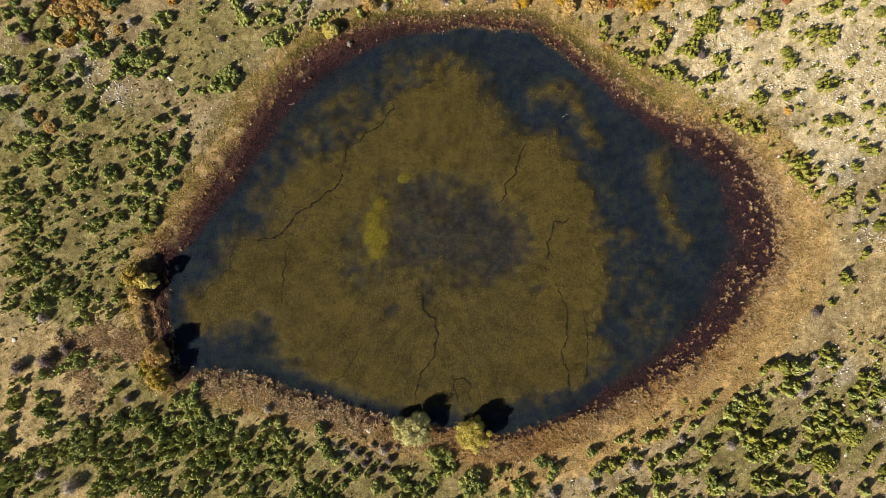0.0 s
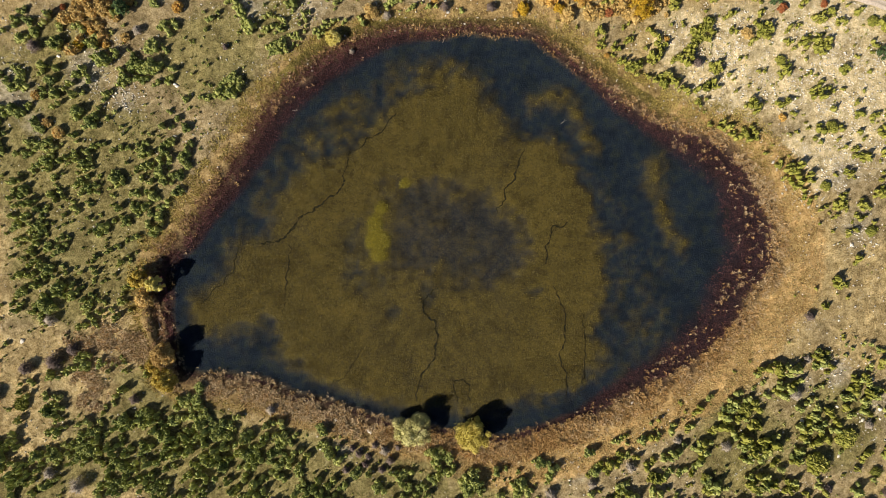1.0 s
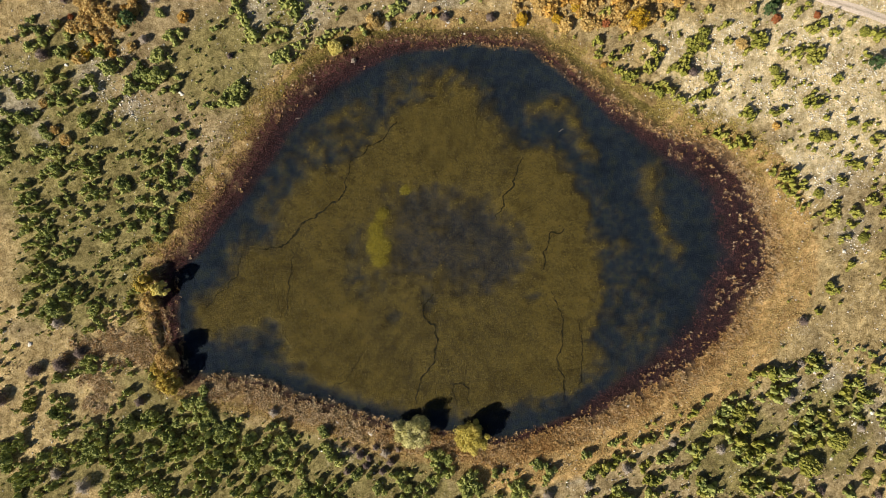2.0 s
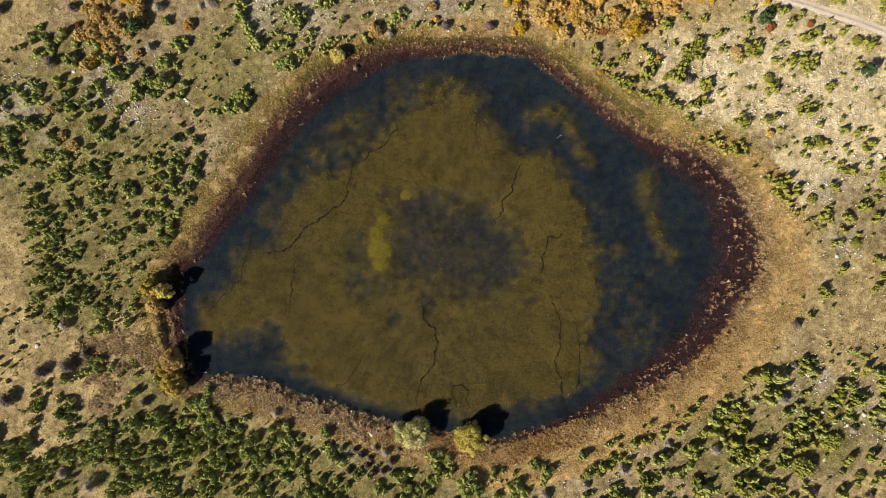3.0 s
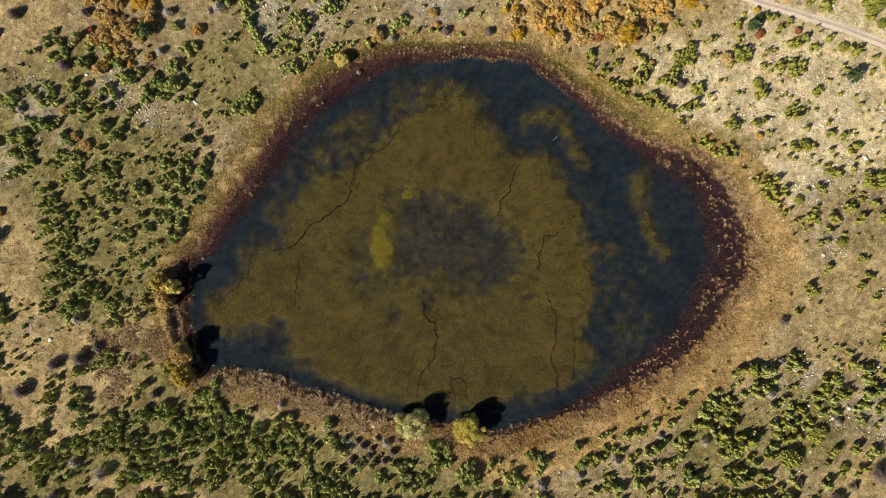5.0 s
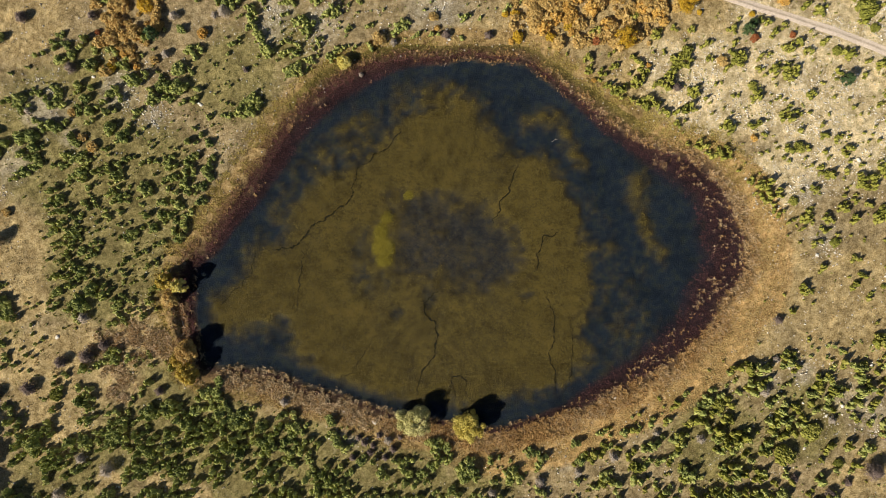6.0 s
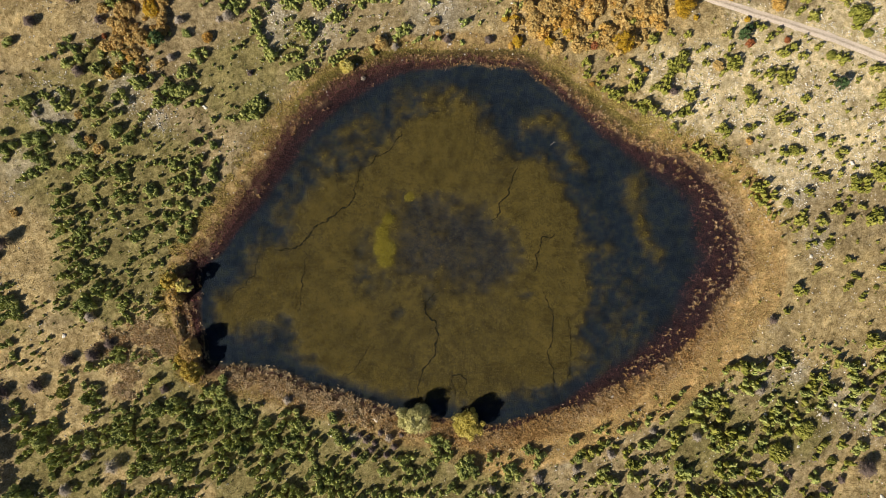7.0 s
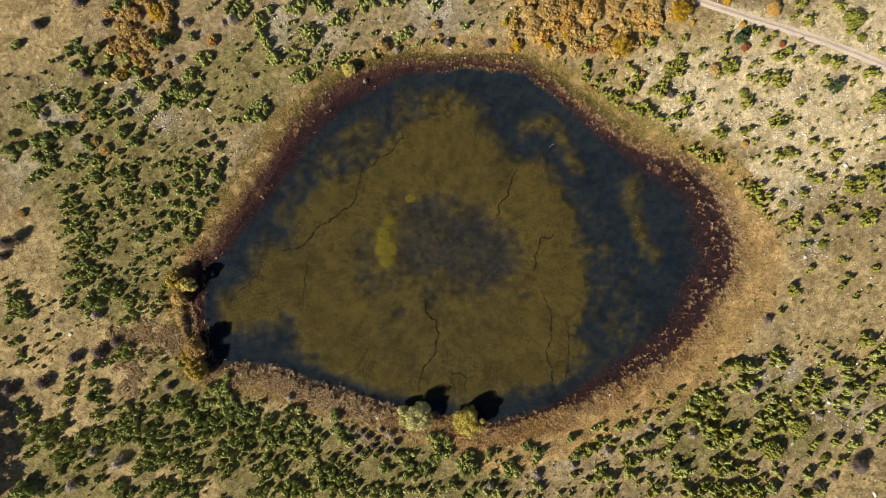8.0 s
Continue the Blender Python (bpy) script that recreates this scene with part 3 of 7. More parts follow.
# ---- junipers ----
def juniper_arrays(seed, lobes, per_lobe, tall=1.0, size=0.13, flat=False):
    """A bush of radius about 1 out of upright lumps covered with needle sprays; also its core."""
    rng = np.random.RandomState(seed)
    centres, radii = [], []
    for k in range(lobes):
        r = 0.72 * math.sqrt((k + 0.3) / lobes)
        a = k * 2.4 + rng.uniform(-0.4, 0.4)
        w = rng.uniform(0.24, 0.40) if lobes > 6 else (rng.uniform(0.36, 0.52) if lobes > 2 else rng.uniform(0.5, 0.7))
        h = tall * rng.uniform(0.42, 0.9) * (1.15 - 0.5 * r)
        if flat:
            w, h = rng.uniform(0.24, 0.32), 0.62 - 0.45 * r * r + rng.uniform(-0.03, 0.03)
        centres.append((r * math.cos(a), r * math.sin(a), h * 0.55))
        radii.append((w, w, h * 0.75))
    centres, radii = np.array(centres), np.array(radii)
    leaves = sprays(centres, radii, per_lobe, size, rng)
    cores = join([blob(c, rr * 0.95, rng, 2, 5) for c, rr in zip(centres, radii)])
    return join([leaves, cores])


def stem_mesh(seed, height):
    rng = np.random.RandomState(seed)
    limbs = []
    for k in range(4):
        a = k * 1.6 + rng.uniform(-0.3, 0.3)
        limbs.append(tube([(0, 0, -0.15), (0.12 * math.cos(a), 0.12 * math.sin(a), 0.15 * height), (0.45 * math.cos(a), 0.45 * math.sin(a), 0.5 * height)], [0.07, 0.05, 0.02], 5))
    return raw_mesh("stem", *join(limbs), BARK)


def juniper_models(material, flat=False):
    out = []
    for seed, lobes in ((1, 3), (2, 4), (3, 5), (4, 6), (5, 9), (6, 12)):
        arrays = juniper_arrays(seed, 26, 34, 1.0, 0.08, True) if flat else juniper_arrays(seed, lobes, 60 if lobes < 7 else 46, 1.25, 0.115)
        out.append((raw_mesh("crown", *arrays, material), stem_mesh(seed, 0.9)))
    return out


dark_models, light_models = juniper_models(JUNIPER), juniper_models(YOUNG_JUNIPER)
mid_models = [(dark_models if k % 2 else light_models)[k] for k in range(6)]
flat_models = juniper_models(YOUNG_JUNIPER, True)
pick = np.random.RandomState(77)
taken = []        # plan circles that scattered plants keep clear of


def plant_bush(x, y, r, label, group, models, name="juniper_bush"):
    crown, stem = models[pick.randint(4)] if r < 2.1 else models[pick.randint(3, 6)]
    bush = new(name)
    part("crown", crown, bush)
    part("stem", stem, bush)
    z = float(ground_height(x, y))
    bush.matrix_world = Matrix.LocRotScale((x, y, z), Euler((0, 0, pick.uniform(0, 6.28))), (r * pick.uniform(0.92, 1.12), r * pick.uniform(0.92, 1.12), r * pick.uniform(0.95, 1.3) * (0.95 if models is light_models else 0.92)))
    tagged(bush, label, "bush", group)


NORTH_WEST_A = [
    (-131.5, 29.4, 1.02), (-128.6, 26.8, 1.02), (-128, 28.5, 1.19), (-121.7, 28, 1.53), (-119.5, 26.8, 1.53), (-118.8, 24.3, 1.02),
    (-117.7, 29.3, 1.7), (-116.9, 26.8, 1.53), (-116.9, 24.6, 1.7), (-114.7, 30, 1.02), (-112.4, 24.6, 1.02), (-109.3, 24.3, 1.53),
    (-108.5, 27.3, 1.53), (-106.9, 26, 1.19), (-105.1, 26.8, 1.7), (-104.3, 25.1, 1.36), (-103.1, 27.6, 1.53), (-101.8, 26, 1.36),
    (-100.2, 26.8, 0.85), (-96.7, 29.3, 1.36), (-96, 28, 1.02), (-83.9, 29.4, 0.68), (-78.6, 29.4, 0.68), (-77.1, 29.4, 0.85), (-74.5, 28.9, 0.51),
    (-129.4, 30.1, 2.04), (-128.8, 34.9, 1.53), (-126.2, 31, 1.53), (-121.4, 32.6, 2.21), (-121.2, 40.3, 1.36), (-119.5, 41.1, 1.53),
]
NORTH_WEST_B = [
    (-118.4, 33.1, 2.21), (-118, 37.5, 1.02), (-116.1, 36.9, 1.53), (-114.5, 34.4, 1.36), (-112.6, 36, 2.04), (-111, 35.2, 1.7), (-108.6, 37, 1.19),
    (-106.8, 33, 1.53), (-105.1, 40, 1.53), (-105.1, 31, 1.53), (-102.7, 36.9, 1.36), (-101.8, 40.3, 1.53), (-100.2, 37.5, 1.19), (-96.7, 40.3, 1.36),
    (-95.8, 35.2, 1.87), (-94.3, 40.4, 1.02), (-94.2, 31, 1.36), (-92.3, 32.7, 2.04), (-90.8, 34.4, 1.36), (-90.1, 36.5, 0.85), (-88.7, 38.7, 1.02),
    (-88.3, 40.3, 1.36), (-87.9, 33.6, 0.85), (-86.7, 40.7, 0.85), (-85.8, 34.8, 1.19), (-84.2, 31.4, 0.68), (-82.9, 30.7, 0.68), (-78, 37.2, 0.51),
    (-76.3, 34.8, 0.51), (-73.1, 31.4, 1.19), (-71.5, 35.3, 0.85),
]
NORTH_WEST_C = [
    (-71.2, 31.1, 0.85), (-69.5, 33.3, 1.02), (-67.2, 38.7, 1.19), (-67.2, 31, 1.36), (-66.5, 36.2, 0.68), (-130.8, 52.2, 0.68), (-130.5, 48.5, 0.51),
    (-129.1, 45.5, 0.51), (-127.2, 42.9, 1.19), (-125.5, 43.7, 1.19), (-124.9, 51.4, 0.68), (-122.9, 42, 1.53), (-121.9, 43.6, 2.04),
    (-119.8, 53.1, 0.68), (-117.8, 46.2, 1.53), (-116.2, 45.4, 1.19), (-114.5, 43.7, 1.19), (-112.7, 42, 1.53), (-111.9, 47.1, 1.53),
    (-111.1, 43.7, 1.53), (-110.2, 45.4, 1.53), (-109.4, 42, 1.36), (-105.2, 47.9, 1.36), (-105.2, 46.2, 1.36), (-104.3, 42, 1.36),
    (-102.6, 43.7, 1.7), (-101, 53.4, 2.38), (-101, 47.1, 1.19), (-99.3, 42, 1.36), (-97.6, 42.9, 1.19), (-96.8, 52.2, 1.36),
]
NORTH_WEST_D = [
    (-95.9, 45.4, 1.53), (-94.2, 47.1, 1.36), (-93.4, 45.4, 1.36), (-92.6, 43.7, 1.19), (-92.5, 53.8, 1.53), (-91.8, 49.7, 1.02), (-90.9, 53, 1.36),
    (-88.8, 49, 2.21), (-86.8, 51.7, 0.85), (-85.3, 50.8, 1.36), (-85, 42, 1.19), (-84.1, 46.2, 1.36), (-83.1, 43.6, 2.04), (-82.1, 51.7, 0.68),
    (-81.5, 47, 1.7), (-80.7, 49.6, 1.53), (-79.9, 43.7, 1.36), (-78.9, 47, 2.04), (-78.1, 43.7, 1.53), (-76.3, 47, 2.21), (-75.9, 52.4, 2.04),
    (-74.8, 42.9, 1.36), (-74, 47.1, 1.36), (-73.3, 53.1, 0.51), (-72.5, 47.2, 0.34), (-72.3, 51.7, 1.02), (-71.8, 42.9, 1.02), (-71.1, 44.1, 1.19),
    (-70.4, 46.4, 1.19), (-68.2, 51.4, 0.51), (-127.9, 61.4, 1.7),
]
NORTH_WEST_E = [
    (-117, 56, 1.36), (-114.5, 57.2, 1.36), (-111.8, 59.7, 1.87), (-110.2, 55, 1.7), (-109.7, 62.4, 1.7), (-108.5, 59.7, 1.7), (-106.9, 56.7, 1.53),
    (-104.4, 58.9, 1.19), (-102.7, 61.1, 1.36), (-100.1, 58, 1.53), (-98.6, 59.8, 1.02), (-95.9, 58.1, 1.36), (-94.2, 57.2, 1.36),
    (-90.9, 55.6, 1.02), (-86.5, 56.5, 0.68), (-85.8, 61.1, 1.36), (-83.7, 62.7, 2.21), (-83.4, 58.2, 0.68), (-80, 63.9, 0.68), (-75.1, 63.6, 1.53),
    (-74, 57.3, 1.02), (-73.1, 58.1, 1.53), (-71.4, 56.4, 1.36), (-70.6, 58.9, 1.53), (-69.4, 58.1, 1.19), (-67.4, 54.8, 0.51), (-97.5, 73.2, 1.7),
    (-96, 72, 1.19), (-94.2, 73.6, 1.7), (-70.7, 71.7, 1.02), (-68.9, 73, 1.36),
]
WEST_A = [
    (-129.8, -34.9, 0.51), (-127.2, -34, 0.85), (-126.2, -30.6, 1.36), (-125.5, -31.8, 0.85), (-123.8, -33.2, 1.02), (-122.2, -34.9, 0.51),
    (-120.4, -30.1, 0.85), (-119.6, -34.9, 0.68), (-117.9, -31, 0.85), (-131.5, -26.4, 0.68), (-130.5, -21.7, 1.02), (-129.2, -27.8, 1.02),
    (-128.7, -19.6, 1.53), (-127.8, -18.8, 1.7), (-127.7, -27.2, 1.7), (-125.6, -23.6, 0.68), (-125.5, -19.7, 1.02), (-124, -24.8, 0.34),
    (-123.4, -19.6, 1.19), (-123.1, -23.6, 0.51), (-121.8, -28.5, 0.68), (-118.8, -21.4, 0.68), (-118.5, -24.2, 0.68), (-117.2, -19.2, 0.51),
    (-117, -27.3, 1.02), (-116.3, -29, 0.51), (-115.4, -25.6, 0.85), (-114.4, -21.4, 0.34), (-109.1, -22.6, 0.34), (-106.2, -22.6, 0.51),
    (-106, -18.8, 1.36),
]
WEST_B = [
    (-105.2, -20.5, 1.02), (-99.8, -23.6, 0.51), (-95.8, -21.3, 1.36), (-94.2, -18, 1.02), (-94.2, -21, 1.02), (-93.4, -18.8, 0.85),
    (-92.5, -19.6, 1.19), (-91.7, -20.5, 1.19), (-90.9, -21.4, 0.68), (-89.2, -18.8, 0.68), (-86.6, -19.3, 1.02), (-85.8, -18.3, 1.02),
    (-131.5, -8.7, 0.68), (-130.6, -12.9, 0.85), (-129.6, -11.2, 1.36), (-129.6, -16.3, 1.36), (-128, -10.4, 1.19), (-127.6, -14.5, 2.04),
    (-126.9, -17.1, 1.7), (-126.4, -9.9, 0.85), (-126.1, -15.4, 1.7), (-125.3, -17.9, 1.53), (-124.5, -14.6, 1.36), (-120.2, -15.4, 0.68),
    (-119.3, -13.8, 0.34), (-118.5, -16.6, 0.68), (-116.8, -15.4, 0.68), (-113.7, -15.4, 0.85), (-112.9, -8.2, 0.85), (-112.2, -16.8, 1.36),
    (-112, -12.9, 1.02),
]
WEST_C = [
    (-111.9, -7.8, 1.19), (-111.9, -15.4, 1.36), (-111.1, -7, 1.02), (-111, -12, 1.53), (-110.3, -14.6, 1.02), (-110.2, -11.5, 1.19),
    (-109.4, -7.8, 1.19), (-107.8, -7.3, 0.85), (-107.7, -10.4, 1.19), (-107.6, -17.1, 1.36), (-107, -8.7, 0.85), (-106.8, -15.4, 1.53),
    (-106.1, -10.4, 0.85), (-105.1, -7.8, 1.53), (-104.9, -14.5, 2.04), (-104.2, -6.1, 1.53), (-104.1, -16.2, 2.04), (-102.7, -7.8, 1.02),
    (-102.6, -16.3, 1.36), (-101.7, -12.9, 1.36), (-101, -9.5, 1.02), (-100.8, -11.2, 1.87), (-100.1, -12.9, 1.02), (-99.4, -7, 0.85),
    (-98.5, -13.7, 1.02), (-97.6, -10.4, 1.02), (-97.5, -12.9, 1.36), (-96.4, -12, 1.19), (-95.4, -6.5, 1.19), (-95.2, -10.9, 0.68),
    (-95, -14.6, 1.19),
]
WEST_D = [
    (-94.1, -16.3, 1.53), (-93, -15.4, 1.19), (-92.6, -6.1, 0.85), (-92.5, -12.9, 1.02), (-92.1, -9.2, 0.85), (-91.7, -7, 1.02), (-91.7, -17.1, 1.02),
    (-91.3, -14.3, 0.68), (-90.1, -17.6, 0.85), (-90, -14.6, 1.02), (-89.7, -9.5, 0.85), (-89.2, -15.4, 0.68), (-88.4, -12.6, 0.68),
    (-87.5, -17.1, 1.02), (-86.7, -7.8, 0.68), (-85.9, -9, 0.51), (-85.3, -14.3, 0.85), (-84.9, -15.4, 1.02), (-84.5, -12.9, 0.68),
    (-84.5, -11.6, 0.68), (-83.3, -14.6, 1.02), (-83.2, -10.9, 1.19), (-82.5, -17.1, 0.68), (-81.9, -11.2, 0.85), (-81.7, -8.3, 0.51),
    (-80.8, -6.1, 0.51), (-79.2, -6.1, 0.51), (-116.4, 5.4, 0.34), (-115, 3.5, 0.68), (-113.8, -2.8, 0.68), (-112.7, 5.3, 1.53),
]
WEST_E = [
    (-112.1, -3.3, 0.68), (-112, 2, 1.02), (-112, 0.3, 0.85), (-111.7, 6, 1.02), (-110.3, -3.1, 0.85), (-109.5, 2, 1.02), (-109.5, -5.3, 0.68),
    (-108.6, 4, 1.19), (-108.6, -0.7, 1.19), (-108.5, -4.4, 1.36), (-107.8, 1, 0.85), (-107.8, -1.9, 0.85), (-107.7, 4.8, 1.19), (-106.9, 2.3, 1.19),
    (-106.9, 0.6, 1.02), (-106.9, -3.6, 1.02), (-106.8, 5.7, 1.53), (-106, -5.3, 1.36), (-105.9, 4, 1.53), (-105.2, 5.4, 1.02), (-104.4, 6, 0.85),
    (-104.4, 3.2, 0.85), (-104.2, -0.2, 1.53), (-103.4, -5.3, 1.36), (-102.8, 6, 0.51), (-102.2, -1.9, 1.02), (-101.7, 4.9, 0.51), (-101, 1.5, 1.19),
    (-100.9, -1.1, 1.53), (-100.2, 2.3, 1.02), (-100.2, -5.3, 0.85),
]
WEST_F = [
    (-99.8, 5.7, 0.68), (-99.4, 0.6, 0.85), (-98.5, 2.3, 0.85), (-96.9, -5.8, 0.68), (-95.2, 4.3, 0.51), (-94.9, -0.6, 0.51), (-93.9, -4.5, 0.51),
    (-93.2, 3.7, 0.68), (-92.6, -4.1, 0.68), (-91.8, -2.8, 0.85), (-91.3, 3.2, 0.85), (-91, -3.1, 0.68), (-90.8, 4.8, 1.53), (-90, 3.2, 1.36),
    (-89.3, -4.5, 0.51), (-89.3, -0.2, 0.68), (-89.1, 5.3, 1.36), (-88.7, 4, 1.02), (-88.4, 1.5, 0.68), (-88.3, -1.6, 1.02), (-87.5, -1.1, 0.85),
    (-85.9, -5.3, 0.68), (-85.8, -0.2, 1.02), (-85, -4.5, 1.02), (-84.1, 5.7, 1.02), (-83.3, 1.5, 0.85), (-82.8, -3.1, 0.85), (-82.5, -4.1, 0.85),
    (-81.6, 2, 1.02), (-80.8, -1.9, 0.51), (-80.6, 2.3, 1.02),
]
WEST_G = [
    (-78.3, -1.1, 0.51), (-77.3, 5.7, 1.19), (-76.4, 3.1, 1.7), (-75.1, 4, 1.19), (-74, 5.7, 0.85), (-121, 15.5, 0.51), (-114.6, 16.7, 0.85),
    (-113.9, 13.3, 1.36), (-113.7, 8.2, 0.85), (-112.8, 17.2, 1.36), (-112.8, 10.8, 1.02), (-112.7, 14.1, 1.53), (-112.3, 7.4, 1.02),
    (-111.2, 17.5, 0.85), (-111.1, 13.3, 1.19), (-110.3, 11.6, 1.19), (-110.3, 7.4, 1.19), (-110.2, 15, 1.53), (-109.5, 15.8, 0.85),
    (-109.4, 8.2, 1.36), (-108.6, 11.6, 1.19), (-108.6, 6.5, 1.19), (-107, 12.1, 0.68), (-106.9, 9.9, 1.02), (-105.9, 9.1, 1.53), (-105.6, 7.4, 1.02),
    (-104.4, 9.9, 1.19), (-103.6, 14.1, 1.02), (-102.7, 13.3, 1.19), (-102.2, 17.9, 1.02), (-102, 16.2, 0.68),
]
WEST_H = [
    (-101.9, 12.1, 0.85), (-101.1, 15.3, 0.68), (-100.7, 10.4, 0.51), (-100.2, 14.1, 1.02), (-99.8, 12.8, 0.68), (-99.4, 8.2, 0.85),
    (-98.6, 12.1, 0.68), (-97.7, 6.5, 0.68), (-97.2, 11.6, 0.85), (-96.9, 15.8, 0.85), (-96.8, 9.9, 1.19), (-96, 9.1, 1.02), (-95.9, 16.7, 1.36),
    (-95.1, 14.1, 1.19), (-94.1, 15.8, 1.7), (-93.5, 11.6, 0.68), (-93.5, 7.4, 0.68), (-93, 15, 1.53), (-92.6, 10.8, 0.85), (-91.8, 7.4, 0.85),
    (-90.9, 15.8, 1.19), (-90.9, 14.2, 0.85), (-90.1, 8.2, 0.68), (-87.6, 15, 0.68), (-86.7, 10.8, 0.85), (-86.7, 13.3, 0.85), (-86.7, 6.5, 0.85),
    (-85.7, 16.7, 1.36), (-85.3, 9.9, 1.19), (-85, 7.7, 0.85), (-83.8, 16.7, 1.19),
]
WEST_I = [
    (-83.2, 6.5, 1.53), (-81.9, 13.8, 1.02), (-81.6, 10.8, 0.85), (-80.7, 9.9, 1.36), (-80.6, 13.8, 1.53), (-79.9, 8.2, 1.02), (-79.1, 17.5, 1.02),
    (-78.5, 9.9, 1.19), (-77.4, 14.1, 1.02), (-77.4, 10.8, 1.02), (-76.8, 8.2, 1.36), (-76.5, 16.7, 1.19), (-75.9, 12.8, 1.53), (-74.8, 7.7, 1.36),
    (-74, 7, 1.02), (-73.9, 17.5, 1.53), (-73.9, 9.9, 1.36), (-72.8, 16.7, 1.02), (-72.3, 11.1, 1.19), (-71.1, 16.7, 1.02), (-70.1, 13.8, 1.19),
    (-68.9, 14.5, 1.36), (-124.7, 20.6, 0.85), (-123.1, 20.9, 0.85), (-122.4, 21.7, 1.36), (-121.1, 22.6, 1.53), (-119.6, 22.2, 1.19),
    (-118, 23.5, 0.68), (-115.8, 18.9, 0.68), (-111.3, 19.2, 0.68), (-107.8, 20.1, 1.02),
]
WEST_J = [
    (-107, 21.2, 1.02), (-106, 21.7, 1.36), (-105.2, 20.1, 1.19), (-104.2, 22.6, 1.7), (-103.1, 20.9, 1.36), (-102.6, 24.3, 1.36),
    (-101.4, 18.9, 1.36), (-100.2, 22.6, 1.02), (-99.4, 19.2, 0.68), (-98.5, 23.4, 1.02), (-98.5, 21.8, 0.85), (-96.7, 24.3, 1.36),
    (-96.1, 19.2, 0.68), (-95.9, 22.6, 1.36), (-95.1, 20.9, 1.02), (-94.3, 25.1, 0.85), (-94.2, 21.7, 1.53), (-93.7, 20.1, 1.19), (-93.1, 18.4, 0.85),
    (-92.9, 24.8, 1.19), (-92.5, 22.6, 1.19), (-91.8, 20.9, 0.85), (-91.7, 26, 1.19), (-90.1, 26.8, 0.85), (-90.1, 18.4, 0.85), (-88.5, 26.9, 0.68),
    (-86.7, 25.1, 1.02), (-86.6, 18.3, 1.53), (-84.8, 18.3, 1.7), (-84.5, 26, 1.02), (-82.9, 21.8, 0.68),
]
WEST_K = [
    (-82.5, 25.5, 1.02), (-80.2, 20.1, 1.19), (-79.9, 23.4, 1.02), (-79.8, 26, 1.36), (-79, 24.3, 1.53), (-78.2, 26.8, 1.36), (-78.1, 20.9, 1.53),
    (-76.5, 24.3, 1.02), (-76.5, 20.9, 1.19), (-74.7, 19.2, 1.7), (-74, 26, 1.02), (-74, 22.3, 1.19), (-73.1, 24.3, 1.53), (-72.2, 26.8, 1.53),
    (-71.4, 22.6, 1.19), (-70.6, 27.2, 1.19), (-70.5, 18.3, 1.53), (-68.9, 18.4, 1.36), (-68.3, 22.6, 1.7), (-67.2, 24.3, 1.53), (-66.7, 21.2, 1.36),
    (-66.3, 26.8, 1.36),
]
SOUTH_WEST_A = [
    (-129.5, -74.4, 1.36), (-127.2, -73.9, 1.7), (-124.7, -71.6, 2.89), (-121.8, -71.8, 1.7), (-118.5, -73.3, 1.36), (-116.6, -71.1, 1.02),
    (-114.4, -71.9, 1.19), (-114.3, -66, 1.36), (-108.5, -66.1, 1.02), (-107.7, -70, 1.02), (-103.2, -68.3, 0.85), (-101, -68.3, 0.68),
    (-98.3, -71.9, 1.36), (-96.4, -70.4, 2.04), (-95.8, -73.3, 1.36), (-95, -69.4, 1.19), (-93.3, -73.3, 1.02), (-92.5, -72, 0.85),
    (-92, -67.8, 1.02), (-91.6, -66, 1.36), (-90.8, -73.7, 1.02), (-89.1, -72.3, 1.19), (-87.9, -71.7, 1.02), (-86.6, -73.7, 1.02),
    (-86.5, -70.6, 1.19), (-85.7, -69.4, 1.19), (-84.8, -72.8, 1.19), (-83.9, -70.2, 1.53), (-83.1, -72.8, 1.36), (-82.3, -69.4, 1.36),
    (-81.4, -71.9, 1.36),
]
SOUTH_WEST_B = [
    (-79.7, -71.1, 1.36), (-78.9, -73.3, 1.36), (-78.1, -70.2, 1.36), (-77.3, -68.6, 1.02), (-77.2, -66.9, 1.36), (-76.3, -71.9, 1.53),
    (-74.7, -66, 1.36), (-74.7, -73.3, 1.36), (-73.8, -71.1, 1.53), (-72.2, -70.6, 1.02), (-71.4, -67.8, 1.02), (-70.5, -66.9, 1.36),
    (-67.2, -66.1, 1.02), (-124, -61.3, 1.19), (-122.8, -56.7, 1.36), (-122.8, -60.1, 1.36), (-122, -55.6, 1.02), (-121.2, -54.3, 1.02),
    (-121.1, -58.5, 1.19), (-118.3, -55.8, 2.04), (-117.6, -58.4, 1.53), (-116, -61.8, 1.53), (-115.2, -57.6, 1.19), (-114.3, -60.1, 1.36),
    (-114.3, -63.5, 1.36), (-113.5, -62.1, 1.36), (-113.4, -58.4, 1.53), (-112.7, -60.1, 1.19), (-111.8, -57.9, 1.36), (-111.8, -61, 1.36),
    (-111, -62.7, 1.02),
]
